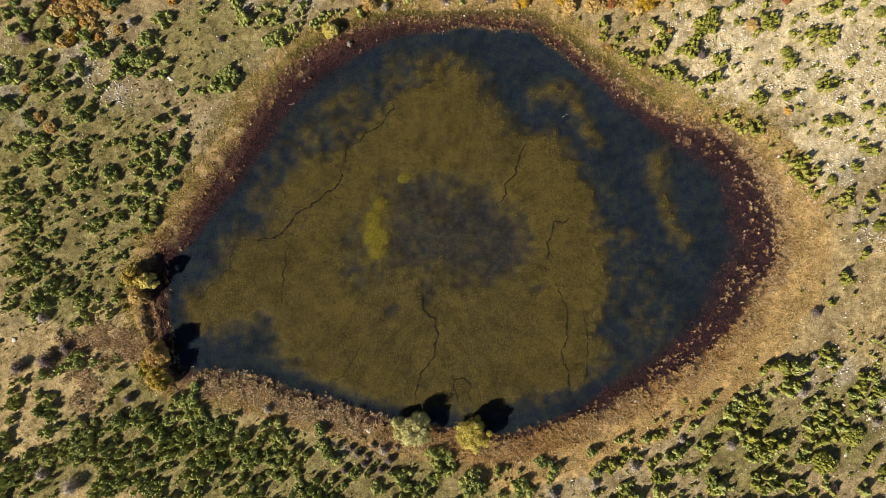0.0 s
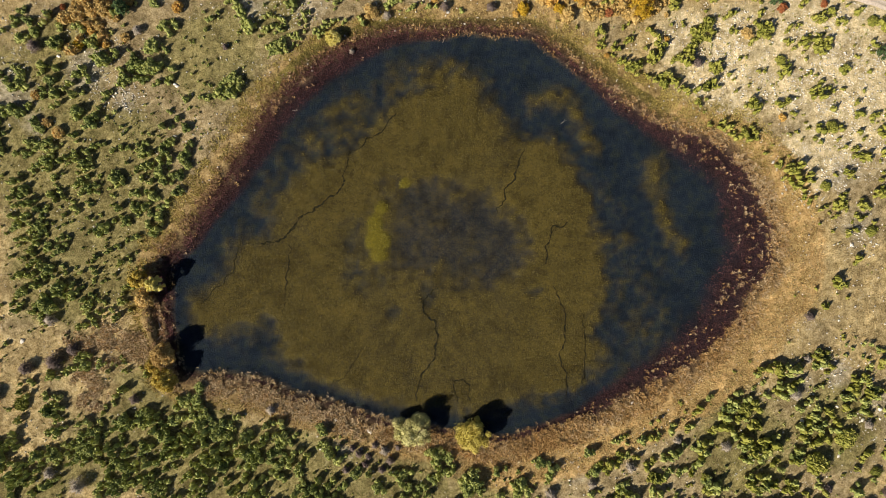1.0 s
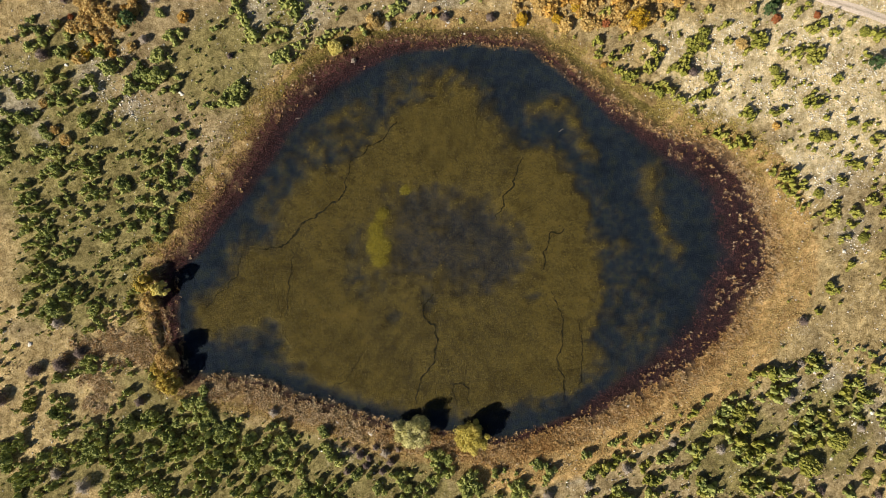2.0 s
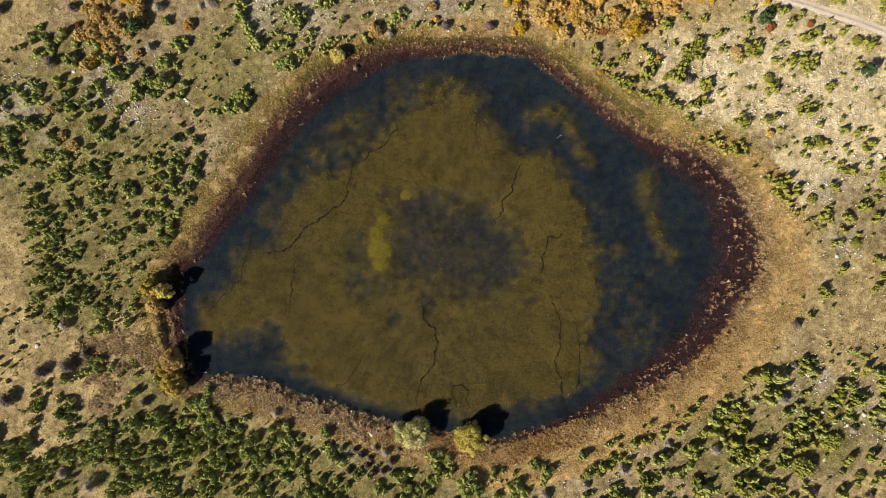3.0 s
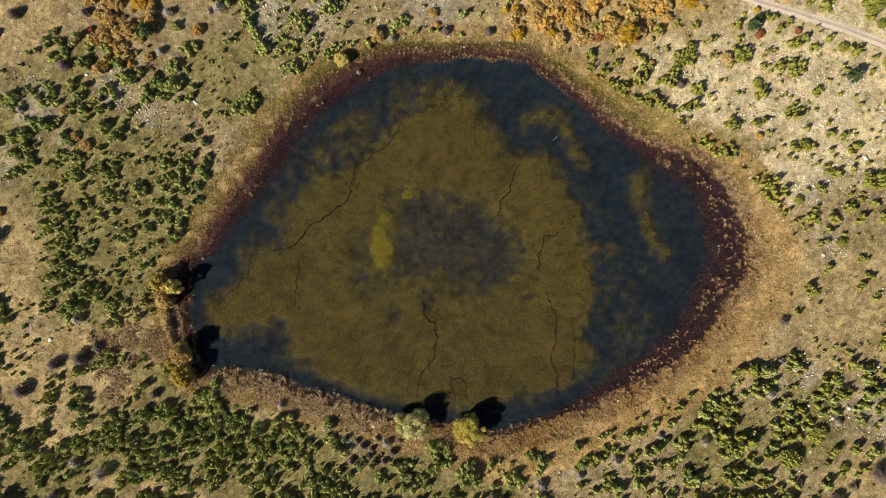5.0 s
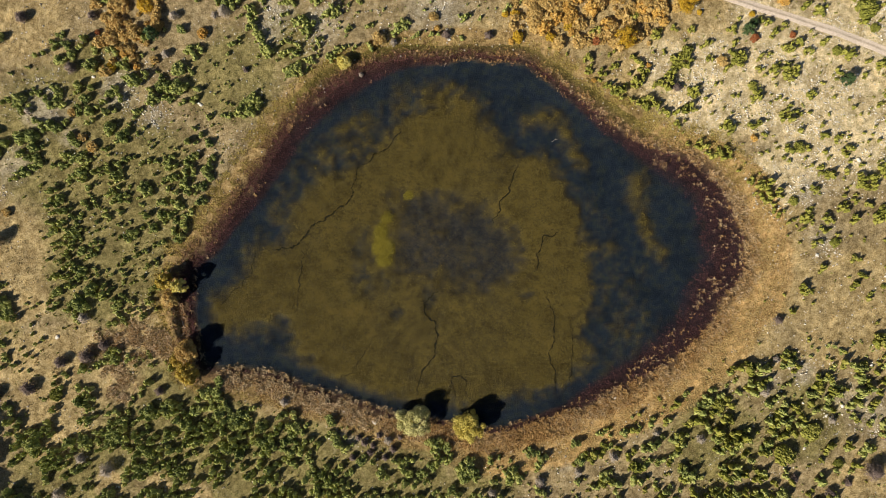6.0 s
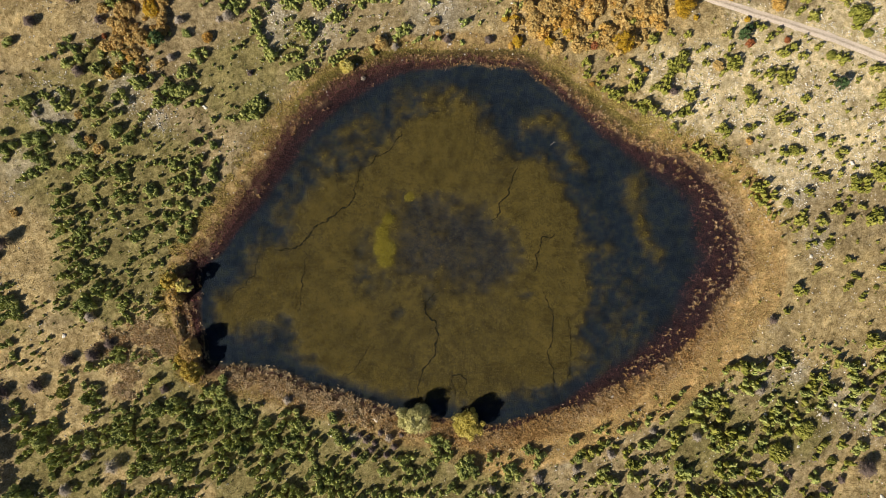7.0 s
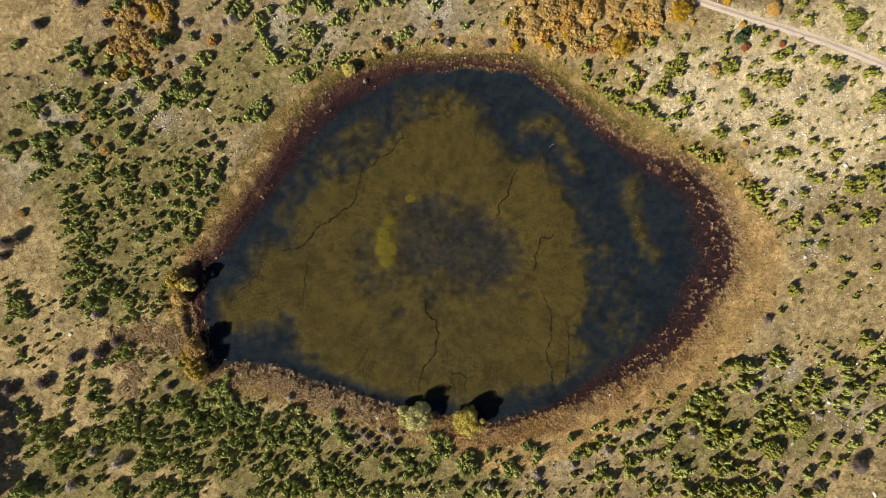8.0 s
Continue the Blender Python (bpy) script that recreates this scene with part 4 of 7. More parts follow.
SOUTH_WEST_C = [
    (-110.3, -57.7, 0.85), (-110.2, -60.1, 1.19), (-109.4, -65.2, 1.02), (-109.3, -61.8, 1.19), (-108.6, -61, 0.85), (-108.5, -56.4, 1.19),
    (-107.7, -59.3, 1.02), (-107.5, -55, 1.53), (-106.8, -57.6, 1.02), (-105.9, -63.8, 1.36), (-104.2, -62.6, 1.36), (-103.2, -55, 1.87),
    (-102.6, -57.3, 1.02), (-102.1, -61.5, 1.02), (-101.8, -56, 1.02), (-101.3, -65.8, 0.85), (-99.3, -57.7, 0.85), (-99.2, -55.1, 1.02),
    (-96.6, -55.9, 1.53), (-94.9, -56.7, 1.36), (-93.2, -54.7, 1.7), (-91.7, -56.8, 1.02), (-91.6, -54.2, 1.36), (-90.8, -63.5, 1.19),
    (-90, -57.6, 1.02), (-89.2, -60.2, 0.85), (-89, -62.1, 1.36), (-88.2, -59.3, 1.19), (-88.2, -65.2, 1.19), (-87.4, -54.7, 1.36),
    (-87.3, -63.5, 1.53),
]
SOUTH_WEST_D = [
    (-86.5, -57.6, 1.53), (-86.5, -65.2, 1.36), (-85.6, -62.6, 1.53), (-84.8, -58.4, 1.53), (-84.1, -61, 1.02), (-84, -55.1, 1.36),
    (-83.9, -63.5, 1.53), (-83.2, -59.3, 1.19), (-82.3, -62.7, 1.19), (-81.6, -59.4, 0.85), (-80.6, -56.8, 1.36), (-80.6, -61.8, 1.19),
    (-79.8, -54.2, 1.36), (-79.8, -65.2, 1.19), (-78.9, -57.6, 1.36), (-78.9, -62.2, 1.19), (-78.1, -64.3, 1.36), (-77.3, -57.6, 1.19),
    (-77.3, -61, 1.19), (-76.3, -64.3, 1.53), (-75.6, -62.7, 1.02), (-75.5, -56.8, 1.36), (-73.9, -55.9, 1.36), (-73.9, -59.3, 1.02),
    (-73.9, -64.4, 1.02), (-73.1, -62.7, 1.02), (-72.2, -55.9, 1.19), (-71.4, -58.5, 1.02), (-70.5, -55.1, 1.36), (-68.8, -55.9, 1.36),
    (-68.8, -61.8, 1.19),
]
SOUTH_WEST_E = [
    (-67.2, -61, 1.02), (-67.1, -54.3, 1.19), (-66.3, -57.7, 1.02), (-66.3, -63.6, 1.02), (-126.3, -45, 1.02), (-126.2, -50, 1.19),
    (-125.4, -52.9, 1.02), (-125.2, -45.7, 1.7), (-124.5, -49.2, 1.36), (-122.8, -50.9, 1.19), (-122, -49.2, 1.02), (-122, -53.4, 1.19),
    (-120.3, -52.5, 1.19), (-118.7, -52.1, 1.02), (-116.9, -52.6, 1.19), (-116.1, -53.4, 1.02), (-115.2, -51.7, 1.19), (-114.3, -49.2, 1.36),
    (-114.1, -43, 1.02), (-113.5, -50.9, 1.19), (-112.7, -52.9, 1.19), (-112.3, -46, 1.02), (-105.1, -43.3, 1.36), (-104.4, -53.4, 0.85),
    (-104.2, -44.1, 1.53), (-104.2, -49.2, 1.36), (-102.6, -45, 1.19), (-102.6, -47, 1.02), (-102.6, -50, 1.02), (-102.1, -42.4, 1.19),
    (-101.7, -48.7, 1.19),
]
SOUTH_WEST_F = [
    (-101, -45.9, 0.85), (-100.1, -43.3, 1.02), (-100.1, -52.6, 1.02), (-99.3, -47.5, 0.85), (-98.4, -52.6, 1.02), (-97.6, -53.4, 1.02),
    (-96.6, -50.8, 1.36), (-95.8, -47.5, 1.36), (-95.7, -53.7, 1.7), (-94.9, -50, 1.36), (-94.1, -46.6, 1.36), (-94, -52.5, 1.7),
    (-92.4, -49.1, 1.53), (-91.6, -51.4, 1.36), (-90.8, -49.2, 1.19), (-90.8, -46.7, 1.02), (-90.1, -44.2, 0.68), (-89.2, -42.5, 0.68),
    (-89.2, -50.1, 0.85), (-88.2, -53.4, 1.36), (-87.4, -49.2, 1.19), (-86.6, -48, 1.02), (-85.7, -52.6, 1.02), (-85.6, -46.6, 1.53),
    (-84.9, -48.3, 1.19), (-84.9, -50.9, 1.02), (-84, -45.8, 1.53), (-83.1, -47.5, 1.53), (-82.4, -53.4, 1.02), (-80.6, -46.6, 1.36),
    (-79.7, -44.9, 1.7),
]
SOUTH_WEST_G = [
    (-78.9, -47.5, 1.53), (-78.9, -53, 1.53), (-78.1, -44.1, 1.53), (-77.3, -53.4, 1.19), (-77.2, -46.6, 1.36), (-76.4, -49.2, 1.36),
    (-75.6, -45, 1.02), (-74.6, -50, 1.7), (-73.9, -47.5, 1.36), (-73.9, -51.7, 1.19), (-73.1, -53.4, 1.19), (-73, -49.2, 1.36), (-72.2, -50.9, 1.36),
    (-71.3, -46.6, 1.53), (-70.6, -43.3, 1.02), (-70.5, -52.5, 1.36), (-69.7, -45.8, 1.36), (-68.8, -50.9, 1.36), (-68, -52.5, 1.36),
    (-67.2, -45.8, 1.19), (-67.1, -49.2, 1.36), (-66.3, -51.7, 1.19), (-66.3, -43.3, 1.19), (-112, -38.6, 0.85), (-111.1, -36.2, 0.85),
    (-110.2, -39.1, 1.19), (-108.6, -35.7, 1.02), (-105.1, -39.9, 1.19), (-104.3, -34.9, 1.02), (-103.5, -33.2, 1.02), (-103.5, -41.6, 0.85),
]
SOUTH_WEST_H = [
    (-102.6, -34, 1.36), (-101.7, -39.9, 1.36), (-101, -34.9, 1.02), (-99.2, -33.1, 1.36), (-96.7, -32.3, 1.19), (-94.9, -31.4, 1.7),
    (-93.4, -32.3, 1.02), (-90.8, -31.8, 1.02), (-89.2, -30.7, 0.85), (-88.4, -33.2, 0.68), (-87.5, -31.2, 0.68), (-87, -41.6, 0.85),
    (-86.3, -39.9, 0.85), (-85.9, -31.8, 0.68), (-84.8, -38.2, 1.36), (-84.1, -30.8, 0.85), (-84.1, -33.2, 0.85), (-83.9, -37.9, 1.02),
    (-82.5, -33.2, 0.51), (-80, -32.4, 0.51), (-78.1, -34, 1.19), (-69.7, -40.8, 1.02), (-68.8, -41.6, 1.53), (-67.1, -40.7, 1.36),
    (-95.8, -29.7, 1.53), (-94.1, -28.9, 1.36), (-90.8, -29.8, 1.19), (-85, -29.5, 0.68),
]
SOUTH_A = [
    (-65.5, -67.8, 1.02), (-57.9, -72.9, 0.85), (-55.3, -71.9, 1.36), (-54.4, -69.4, 1.36), (-53.7, -66.9, 1.02), (-53.7, -73.7, 1.02),
    (-52.8, -71.1, 1.19), (-51.1, -66, 1.36), (-51.1, -72.8, 1.36), (-49.4, -66.9, 1.19), (-49.4, -70.3, 1.19), (-47.7, -72, 1.19),
    (-46.9, -73.7, 1.02), (-46, -69.4, 1.36), (-44.3, -72.8, 1.19), (-43.5, -70.3, 1.36), (-41.8, -71.1, 1.36), (-41, -73.3, 1.36),
    (-39.3, -66, 1.36), (-39.3, -72, 1.19), (-36.7, -66, 1.36), (-36.7, -69.4, 1.36), (-35.9, -68.6, 1.36), (-35.9, -71.9, 1.36), (-35, -70.3, 1.36),
    (-33.4, -73.7, 1.19), (-33.3, -67.7, 1.53), (-32.5, -66.1, 1.19), (-32.5, -71.1, 1.36), (-30.8, -68.6, 1.19), (-30, -72, 1.19),
]
SOUTH_B = [
    (-29.2, -67, 1.02), (-28.3, -68.6, 1.19), (-28.3, -73.7, 1.02), (-27.5, -71.1, 1.36), (-25.8, -70.3, 1.19), (-24.1, -72.8, 1.19),
    (-21.6, -70.3, 1.19), (-20.7, -73.7, 1.19), (-19.9, -71.1, 1.19), (-17.3, -72, 1.36), (-15.7, -69.5, 0.85), (-15.7, -70.7, 1.02),
    (-15.6, -72.8, 1.36), (-14, -67.8, 1.02), (-14, -72, 1.19), (-13.1, -73.7, 1.02), (-10.6, -67.8, 1.19), (-10.6, -72, 1.02), (-8.1, -72.1, 0.85),
    (-8, -67.8, 1.19), (-6.4, -71.2, 1.19), (-4.7, -67, 1.02), (-4.7, -72, 1.19), (-3.8, -73.7, 1.19), (-2.1, -70.3, 1.02), (-0.5, -72, 1.02),
    (1.2, -70.3, 1.19), (2.9, -69.4, 1.36), (4.6, -70.7, 1.19), (6.3, -66, 1.53), (7.1, -73.7, 1.36),
]
SOUTH_C = [
    (8.8, -71.9, 1.53), (9.7, -66.1, 1.19), (10.5, -71.2, 1.19), (13.1, -72.3, 1.36), (14.8, -67, 1.02), (16.4, -72, 1.36), (18.1, -73.7, 1.02),
    (19.8, -66.9, 1.36), (21.5, -73.4, 1.02), (22.4, -66.6, 1.19), (25.7, -73.4, 1.19), (27.4, -69.5, 1.19), (28.3, -73.8, 0.85), (29.1, -70.7, 1.02),
    (30, -72.1, 0.85), (35.1, -72.9, 0.85), (38.4, -72.9, 0.85), (39, -71.5, 0.51), (-65.4, -63.5, 1.36), (-64.6, -58.5, 1.19), (-64.6, -61, 1.36),
    (-63.8, -65.2, 1.19), (-62.9, -56.7, 1.53), (-62.9, -62.2, 1.02), (-61.2, -57.6, 1.36), (-60.4, -54.2, 1.36), (-59.5, -55.9, 1.19),
    (-59.5, -61.8, 1.36), (-58.6, -58.4, 1.53), (-57, -56.8, 1.19), (-57, -62.7, 1.19),
]
SOUTH_D = [
    (-56.1, -65.2, 1.36), (-54.5, -55.1, 1.19), (-54.5, -64.4, 1.02), (-53.6, -59.3, 1.19), (-52.8, -55.9, 1.36), (-52.8, -61.9, 1.19),
    (-51.9, -58.5, 1.36), (-51.1, -55.1, 1.36), (-51.1, -62.7, 1.19), (-50.2, -57.6, 1.36), (-49.4, -54.3, 1.19), (-49.4, -59.3, 1.19),
    (-49.4, -63.5, 1.36), (-48.6, -56.8, 1.19), (-47.7, -61.9, 1.19), (-47.7, -65.3, 1.02), (-46, -57.6, 1.36), (-45.2, -55.1, 1.36),
    (-45.2, -60.2, 1.02), (-44.4, -61, 1.02), (-43.5, -58.5, 1.36), (-42.7, -61.9, 1.19), (-42.6, -55.9, 1.36), (-41, -58.5, 1.19),
    (-40.2, -56.8, 1.02), (-40.1, -55.1, 1.19), (-38.4, -59.3, 1.19), (-38.4, -61, 1.36), (-37.6, -54.3, 1.02), (-37.6, -63.5, 1.36),
    (-35.9, -56, 1.02),
]
SOUTH_E = [
    (-35, -65.2, 1.36), (-33.4, -62.7, 1.02), (-31.7, -56, 0.85), (-30.8, -54.7, 1.36), (-30.8, -64.4, 1.19), (-30, -55.9, 1.36),
    (-29.2, -56.8, 1.19), (-29.2, -62.7, 1.02), (-28.3, -54.3, 1.02), (-27.5, -57.6, 1.19), (-26.6, -64.4, 1.36), (-25.8, -56.8, 1.02),
    (-25.8, -63.6, 1.02), (-23.2, -61, 1.36), (-22.4, -60.2, 1.02), (-19.9, -61.1, 1.02), (-18.2, -65.2, 1.19), (-17.3, -64.4, 1.36),
    (-15.6, -65.2, 1.19), (-13.1, -61, 1.19), (-11.4, -63.6, 1.19), (-10.6, -61.5, 1.36), (-9.7, -65.2, 1.36), (-8.9, -61.1, 1.02),
    (-6.4, -65.2, 1.36), (-4.7, -64.4, 1.19), (-3, -62.7, 1.36), (-3, -55.9, 1.53), (-2.1, -58.5, 1.02), (-1.3, -61.9, 1.19), (-1.3, -56.8, 1.53),
]
SOUTH_F = [
    (-1.3, -59.7, 1.02), (-0.5, -55.1, 1.02), (0.9, -61, 1.19), (1.2, -57.6, 1.36), (2.4, -60.2, 1.02), (5.5, -64.3, 1.53), (7.1, -62.6, 2.04),
    (8, -61, 1.36), (8.8, -64.3, 1.7), (13.9, -61, 1.19), (16.5, -60.3, 0.68), (18.1, -64.5, 0.85), (19, -65.3, 1.19), (19.8, -61.1, 0.68),
    (20.6, -64.4, 1.53), (24.1, -58.6, 0.85), (25.7, -58.5, 1.53), (27.4, -59.3, 1.36), (27.4, -63.6, 0.85), (28.3, -62.2, 1.19), (29.1, -60.2, 1.19),
    (-65.1, -45.8, 1.53), (-64.6, -47.5, 1.53), (-64.6, -50.9, 1.36), (-63.8, -43.3, 1.02), (-62.9, -45, 1.36), (-62.9, -52.6, 1.19),
    (-62.6, -49.2, 1.36), (-62.1, -46.6, 1.36), (-60.4, -48.3, 1.36), (-60.4, -50.9, 1.36),
]
SOUTH_G = [
    (-58.7, -49.7, 1.36), (-57.8, -47.5, 1.36), (-57.8, -53.4, 1.36), (-57, -50.9, 1.36), (-56.2, -48.4, 1.19), (-55.3, -52.6, 1.19),
    (-54.5, -45.8, 1.02), (-52.8, -51.7, 1.19), (-51.9, -50.9, 1.36), (-51.1, -50.1, 1.02), (-47.8, -52.6, 1.02), (-46.9, -50.9, 1.19),
    (-46.9, -48.4, 1.02), (-45.2, -47.5, 1.02), (-44.4, -50, 1.19), (-43.5, -53.4, 1.36), (-42.7, -47.5, 1.19), (-42.7, -50.9, 1.36),
    (-41, -52.6, 1.36), (-39.3, -50.9, 0.85), (-32.5, -49.2, 1.36), (-32.5, -53.4, 1.36), (-31.7, -50.1, 1.02), (-30.9, -52.6, 1.02),
    (-65.4, -41.6, 1.53), (-64.6, -38.2, 1.36),
]
SOUTH_EAST_A = [
    (39.3, -67.3, 1.02), (41, -66.7, 0.68), (43.5, -68.4, 0.85), (45.2, -68.7, 1.02), (46, -67.7, 1.53), (46, -73.4, 0.85), (46.8, -66.1, 1.36),
    (46.9, -72.9, 0.85), (48.5, -66.9, 1.36), (49.4, -69.5, 1.19), (49.4, -73.4, 1.02), (50.2, -67.8, 1.36), (51.1, -72.1, 1.02), (55.3, -66.6, 1.36),
    (57, -67.3, 1.02), (58.8, -69.6, 0.68), (59.6, -66.2, 0.51), (61.3, -67.9, 0.85), (62.1, -69.6, 0.85), (62.1, -72.9, 1.02), (63.7, -71.7, 1.36),
    (64.6, -70.3, 1.19), (65.8, -68.7, 0.85), (67.2, -72.1, 0.85), (68, -69.5, 1.02), (69.7, -67, 1.19), (72.2, -67, 1.19), (72.2, -70.3, 1.19),
    (72.2, -72.9, 1.02), (73.9, -72, 1.36), (74.7, -73.7, 1.36), (74.8, -66.2, 0.85),
]
SOUTH_EAST_B = [
    (75.6, -71.2, 1.19), (77.3, -72.9, 1.19), (78.1, -70.3, 1.19), (79.8, -69.5, 1.02), (80.6, -72, 1.36), (81.5, -73.7, 1.19), (82.3, -70.4, 1.19),
    (83.1, -72.8, 1.53), (83.2, -67.8, 1.19), (84.8, -66.1, 1.36), (84.8, -71.2, 1.36), (85.7, -73.7, 1.19), (87.4, -70.4, 1.19), (88.3, -73.7, 1.19),
    (89.1, -72, 1.36), (90.8, -67, 1.19), (90.8, -71.2, 1.36), (91.6, -73.4, 1.19), (92.5, -70.4, 1.19), (93.3, -66.1, 1.19), (94.1, -72, 1.36),
    (95, -73.7, 1.36), (95.9, -67.9, 1.02), (98.3, -71.1, 1.7), (99.4, -66.2, 0.85), (101, -67.4, 1.02), (105.8, -71.3, 0.85), (107.1, -70, 0.51),
    (107.7, -73.7, 1.19), (109, -67, 1.36), (109.3, -72.9, 1.36), (111.9, -71.2, 1.36),
]
SOUTH_EAST_C = [
    (113.9, -72.1, 1.02), (38.1, -62.3, 0.68), (38.4, -56.5, 1.19), (39.5, -56, 0.85), (40.1, -61, 1.36), (41.8, -60.2, 1.36), (43, -61, 1.36),
    (44.3, -59.4, 1.19), (46, -59.4, 1.02), (46.8, -57.1, 1.36), (47.7, -64.5, 1.02), (48.6, -56.9, 1.02), (51.1, -57.7, 0.85), (53.6, -60.2, 1.02),
    (54.5, -63.6, 1.02), (55.3, -58.5, 1.02), (56.1, -62.7, 1.53), (57.8, -63.6, 1.19), (57.9, -57.7, 1.02), (58.7, -62.3, 1.02), (59.6, -57.7, 1.02),
    (60.4, -56.8, 1.36), (60.4, -61.1, 0.85), (62, -56.5, 1.36), (62.1, -61.9, 1.02), (63.8, -54.4, 0.85), (63.8, -61.1, 1.02), (64.7, -65.4, 0.51),
    (65.5, -61.9, 1.02), (67.1, -55.1, 1.36), (67.1, -59.4, 1.19), (68, -57.7, 1.36),
]
SOUTH_EAST_D = [
    (68.8, -54.3, 1.36), (68.9, -62.8, 1.02), (69.6, -56, 1.36), (69.6, -64.4, 1.53), (70.6, -54.3, 1.02), (71.3, -65.3, 1.36), (73.1, -64.5, 0.85),
    (78.2, -54.3, 1.02), (79, -57.7, 1.02), (79.8, -55.1, 1.36), (80.7, -58.5, 1.19), (80.7, -62.8, 1.02), (81.4, -54.3, 1.53), (81.5, -65.3, 1.36),
    (82.3, -56.8, 1.36), (83.2, -63.6, 1.36), (84, -55.1, 1.36), (84.1, -58.5, 1.19), (85.7, -56.8, 1.19), (85.7, -63.6, 1.36), (87.4, -54.3, 1.36),
    (87.4, -59.4, 1.19), (87.5, -65.3, 1.02), (89.1, -55.1, 1.36), (89.2, -61.1, 1.02), (91.6, -65.2, 1.53), (92.5, -58.9, 1.19), (92.5, -64.5, 1.02),
    (93.3, -57.6, 1.53), (94.2, -56, 1.19), (95, -58.9, 1.19), (95.9, -54.3, 1.19),
]
SOUTH_EAST_E = [
    (98.4, -54.3, 1.19), (99.4, -64.5, 0.68), (105.3, -56.9, 0.68), (106.2, -62.9, 0.51), (109.5, -61.6, 0.85), (109.9, -65.4, 0.85),
    (111.2, -58.6, 1.02), (112.2, -56.9, 1.02), (113.7, -63.6, 1.02), (117, -57.9, 0.85), (117.5, -56.9, 1.19), (118, -64.5, 0.85),
    (119.6, -62.8, 1.02), (121.9, -59.6, 1.19), (122.9, -57.7, 1.36), (124.7, -57.7, 1.02), (130.7, -58.6, 0.68), (131.6, -56.1, 0.68),
    (45.5, -53.5, 1.02), (46.9, -52.7, 0.85), (48.3, -51.8, 0.68), (48.6, -53.9, 0.51), (52.8, -53.1, 1.19), (54.5, -52.6, 1.19), (55.4, -48.8, 0.68),
    (56.2, -52.6, 1.02), (56.7, -48.1, 0.85), (57.1, -51.5, 0.68), (60.4, -50.1, 1.19), (61.5, -49.3, 0.85), (63, -43.4, 0.68), (63.9, -45.9, 0.68),
]
SOUTH_EAST_F = [
    (64.6, -50.1, 1.02), (65.9, -49.3, 0.85), (67.2, -45.9, 0.85), (68, -44.7, 1.02), (70.6, -42, 1.02), (71.4, -51, 1.02), (73, -50.1, 1.36),
    (73.1, -46.7, 1.19), (74.7, -47.5, 1.36), (74.7, -49.7, 1.36), (75.5, -45, 1.53), (76.5, -42.5, 1.19), (76.5, -51, 1.02), (77.3, -44.2, 1.36),
    (77.3, -52.6, 1.02), (78.1, -47.6, 1.19), (79.8, -52.6, 1.36), (79.9, -48.4, 1.02), (80.7, -42.5, 1.02), (81.5, -49.2, 1.36), (82.4, -43.3, 1.02),
    (83.3, -50.1, 1.02), (83.4, -45.4, 1.19), (84.9, -53.5, 1.19), (88.3, -52.6, 1.02), (90.9, -53.5, 0.85), (94.2, -45, 1.19), (94.2, -50.1, 1.19),
    (95.1, -52.6, 1.02), (95.9, -50.9, 1.19), (96, -44.2, 1.02), (96.7, -48.4, 1.19),
]
SOUTH_EAST_G = [
    (97, -43, 0.85), (97.6, -50.9, 1.19), (98.4, -47.6, 1.19), (99.2, -50.1, 1.36), (99.3, -45, 1.02), (99.4, -42.5, 0.68), (100.1, -52.6, 1.36),
    (100.9, -48.4, 1.36), (101.9, -45.9, 1.02), (101.9, -53.5, 1.02), (102.7, -46.7, 1.02), (103.6, -51, 1.02), (104.4, -49.3, 1.02),
    (106.1, -45, 1.02), (106.1, -42.5, 1.02), (107.5, -42, 1.36), (107.8, -47.1, 1.02), (111.1, -42.5, 1.36), (111.1, -45.9, 1.19),
    (112, -44.2, 1.02), (112.9, -46.8, 0.85), (114.6, -42, 1.02), (117.2, -47.6, 0.68), (117.9, -45.4, 1.19), (118.8, -48.4, 1.02),
    (119.6, -44.2, 1.19), (119.9, -49.8, 0.85), (120.7, -45.9, 1.02), (123.4, -51, 0.85), (123.9, -46.7, 1.02), (124.1, -50.1, 0.85),
    (124.7, -45.1, 1.02),
]
SOUTH_EAST_H = [
    (125.6, -44.2, 0.85), (127.3, -51, 1.02), (128, -53.5, 1.36), (128.9, -49.3, 1.19), (129.9, -42.5, 0.85), (130.5, -50.9, 1.36),
    (131.4, -49.2, 1.36), (131.5, -43.4, 1.02), (77.5, -35.3, 0.51), (78.2, -40.8, 1.02), (81.7, -32.7, 0.51), (82.5, -39.7, 0.68),
    (83.3, -35.9, 0.85), (84.1, -34.9, 1.19), (85, -38.3, 0.85), (85.7, -34, 1.36), (85.8, -41.7, 0.85), (87.5, -33.2, 0.85), (88.3, -40.8, 1.02),
    (89.1, -39.1, 1.19), (89.1, -34, 1.53), (89.2, -35.9, 1.02), (90, -41.6, 1.19), (90.8, -33.2, 1.19), (91.6, -39.9, 1.36), (91.6, -34.9, 1.36),
    (92.7, -39.1, 1.19), (93.4, -34.9, 1.19), (94.6, -37.9, 1.02), (94.7, -34.1, 0.85), (98.5, -34.1, 1.02), (98.6, -40, 0.68),
]
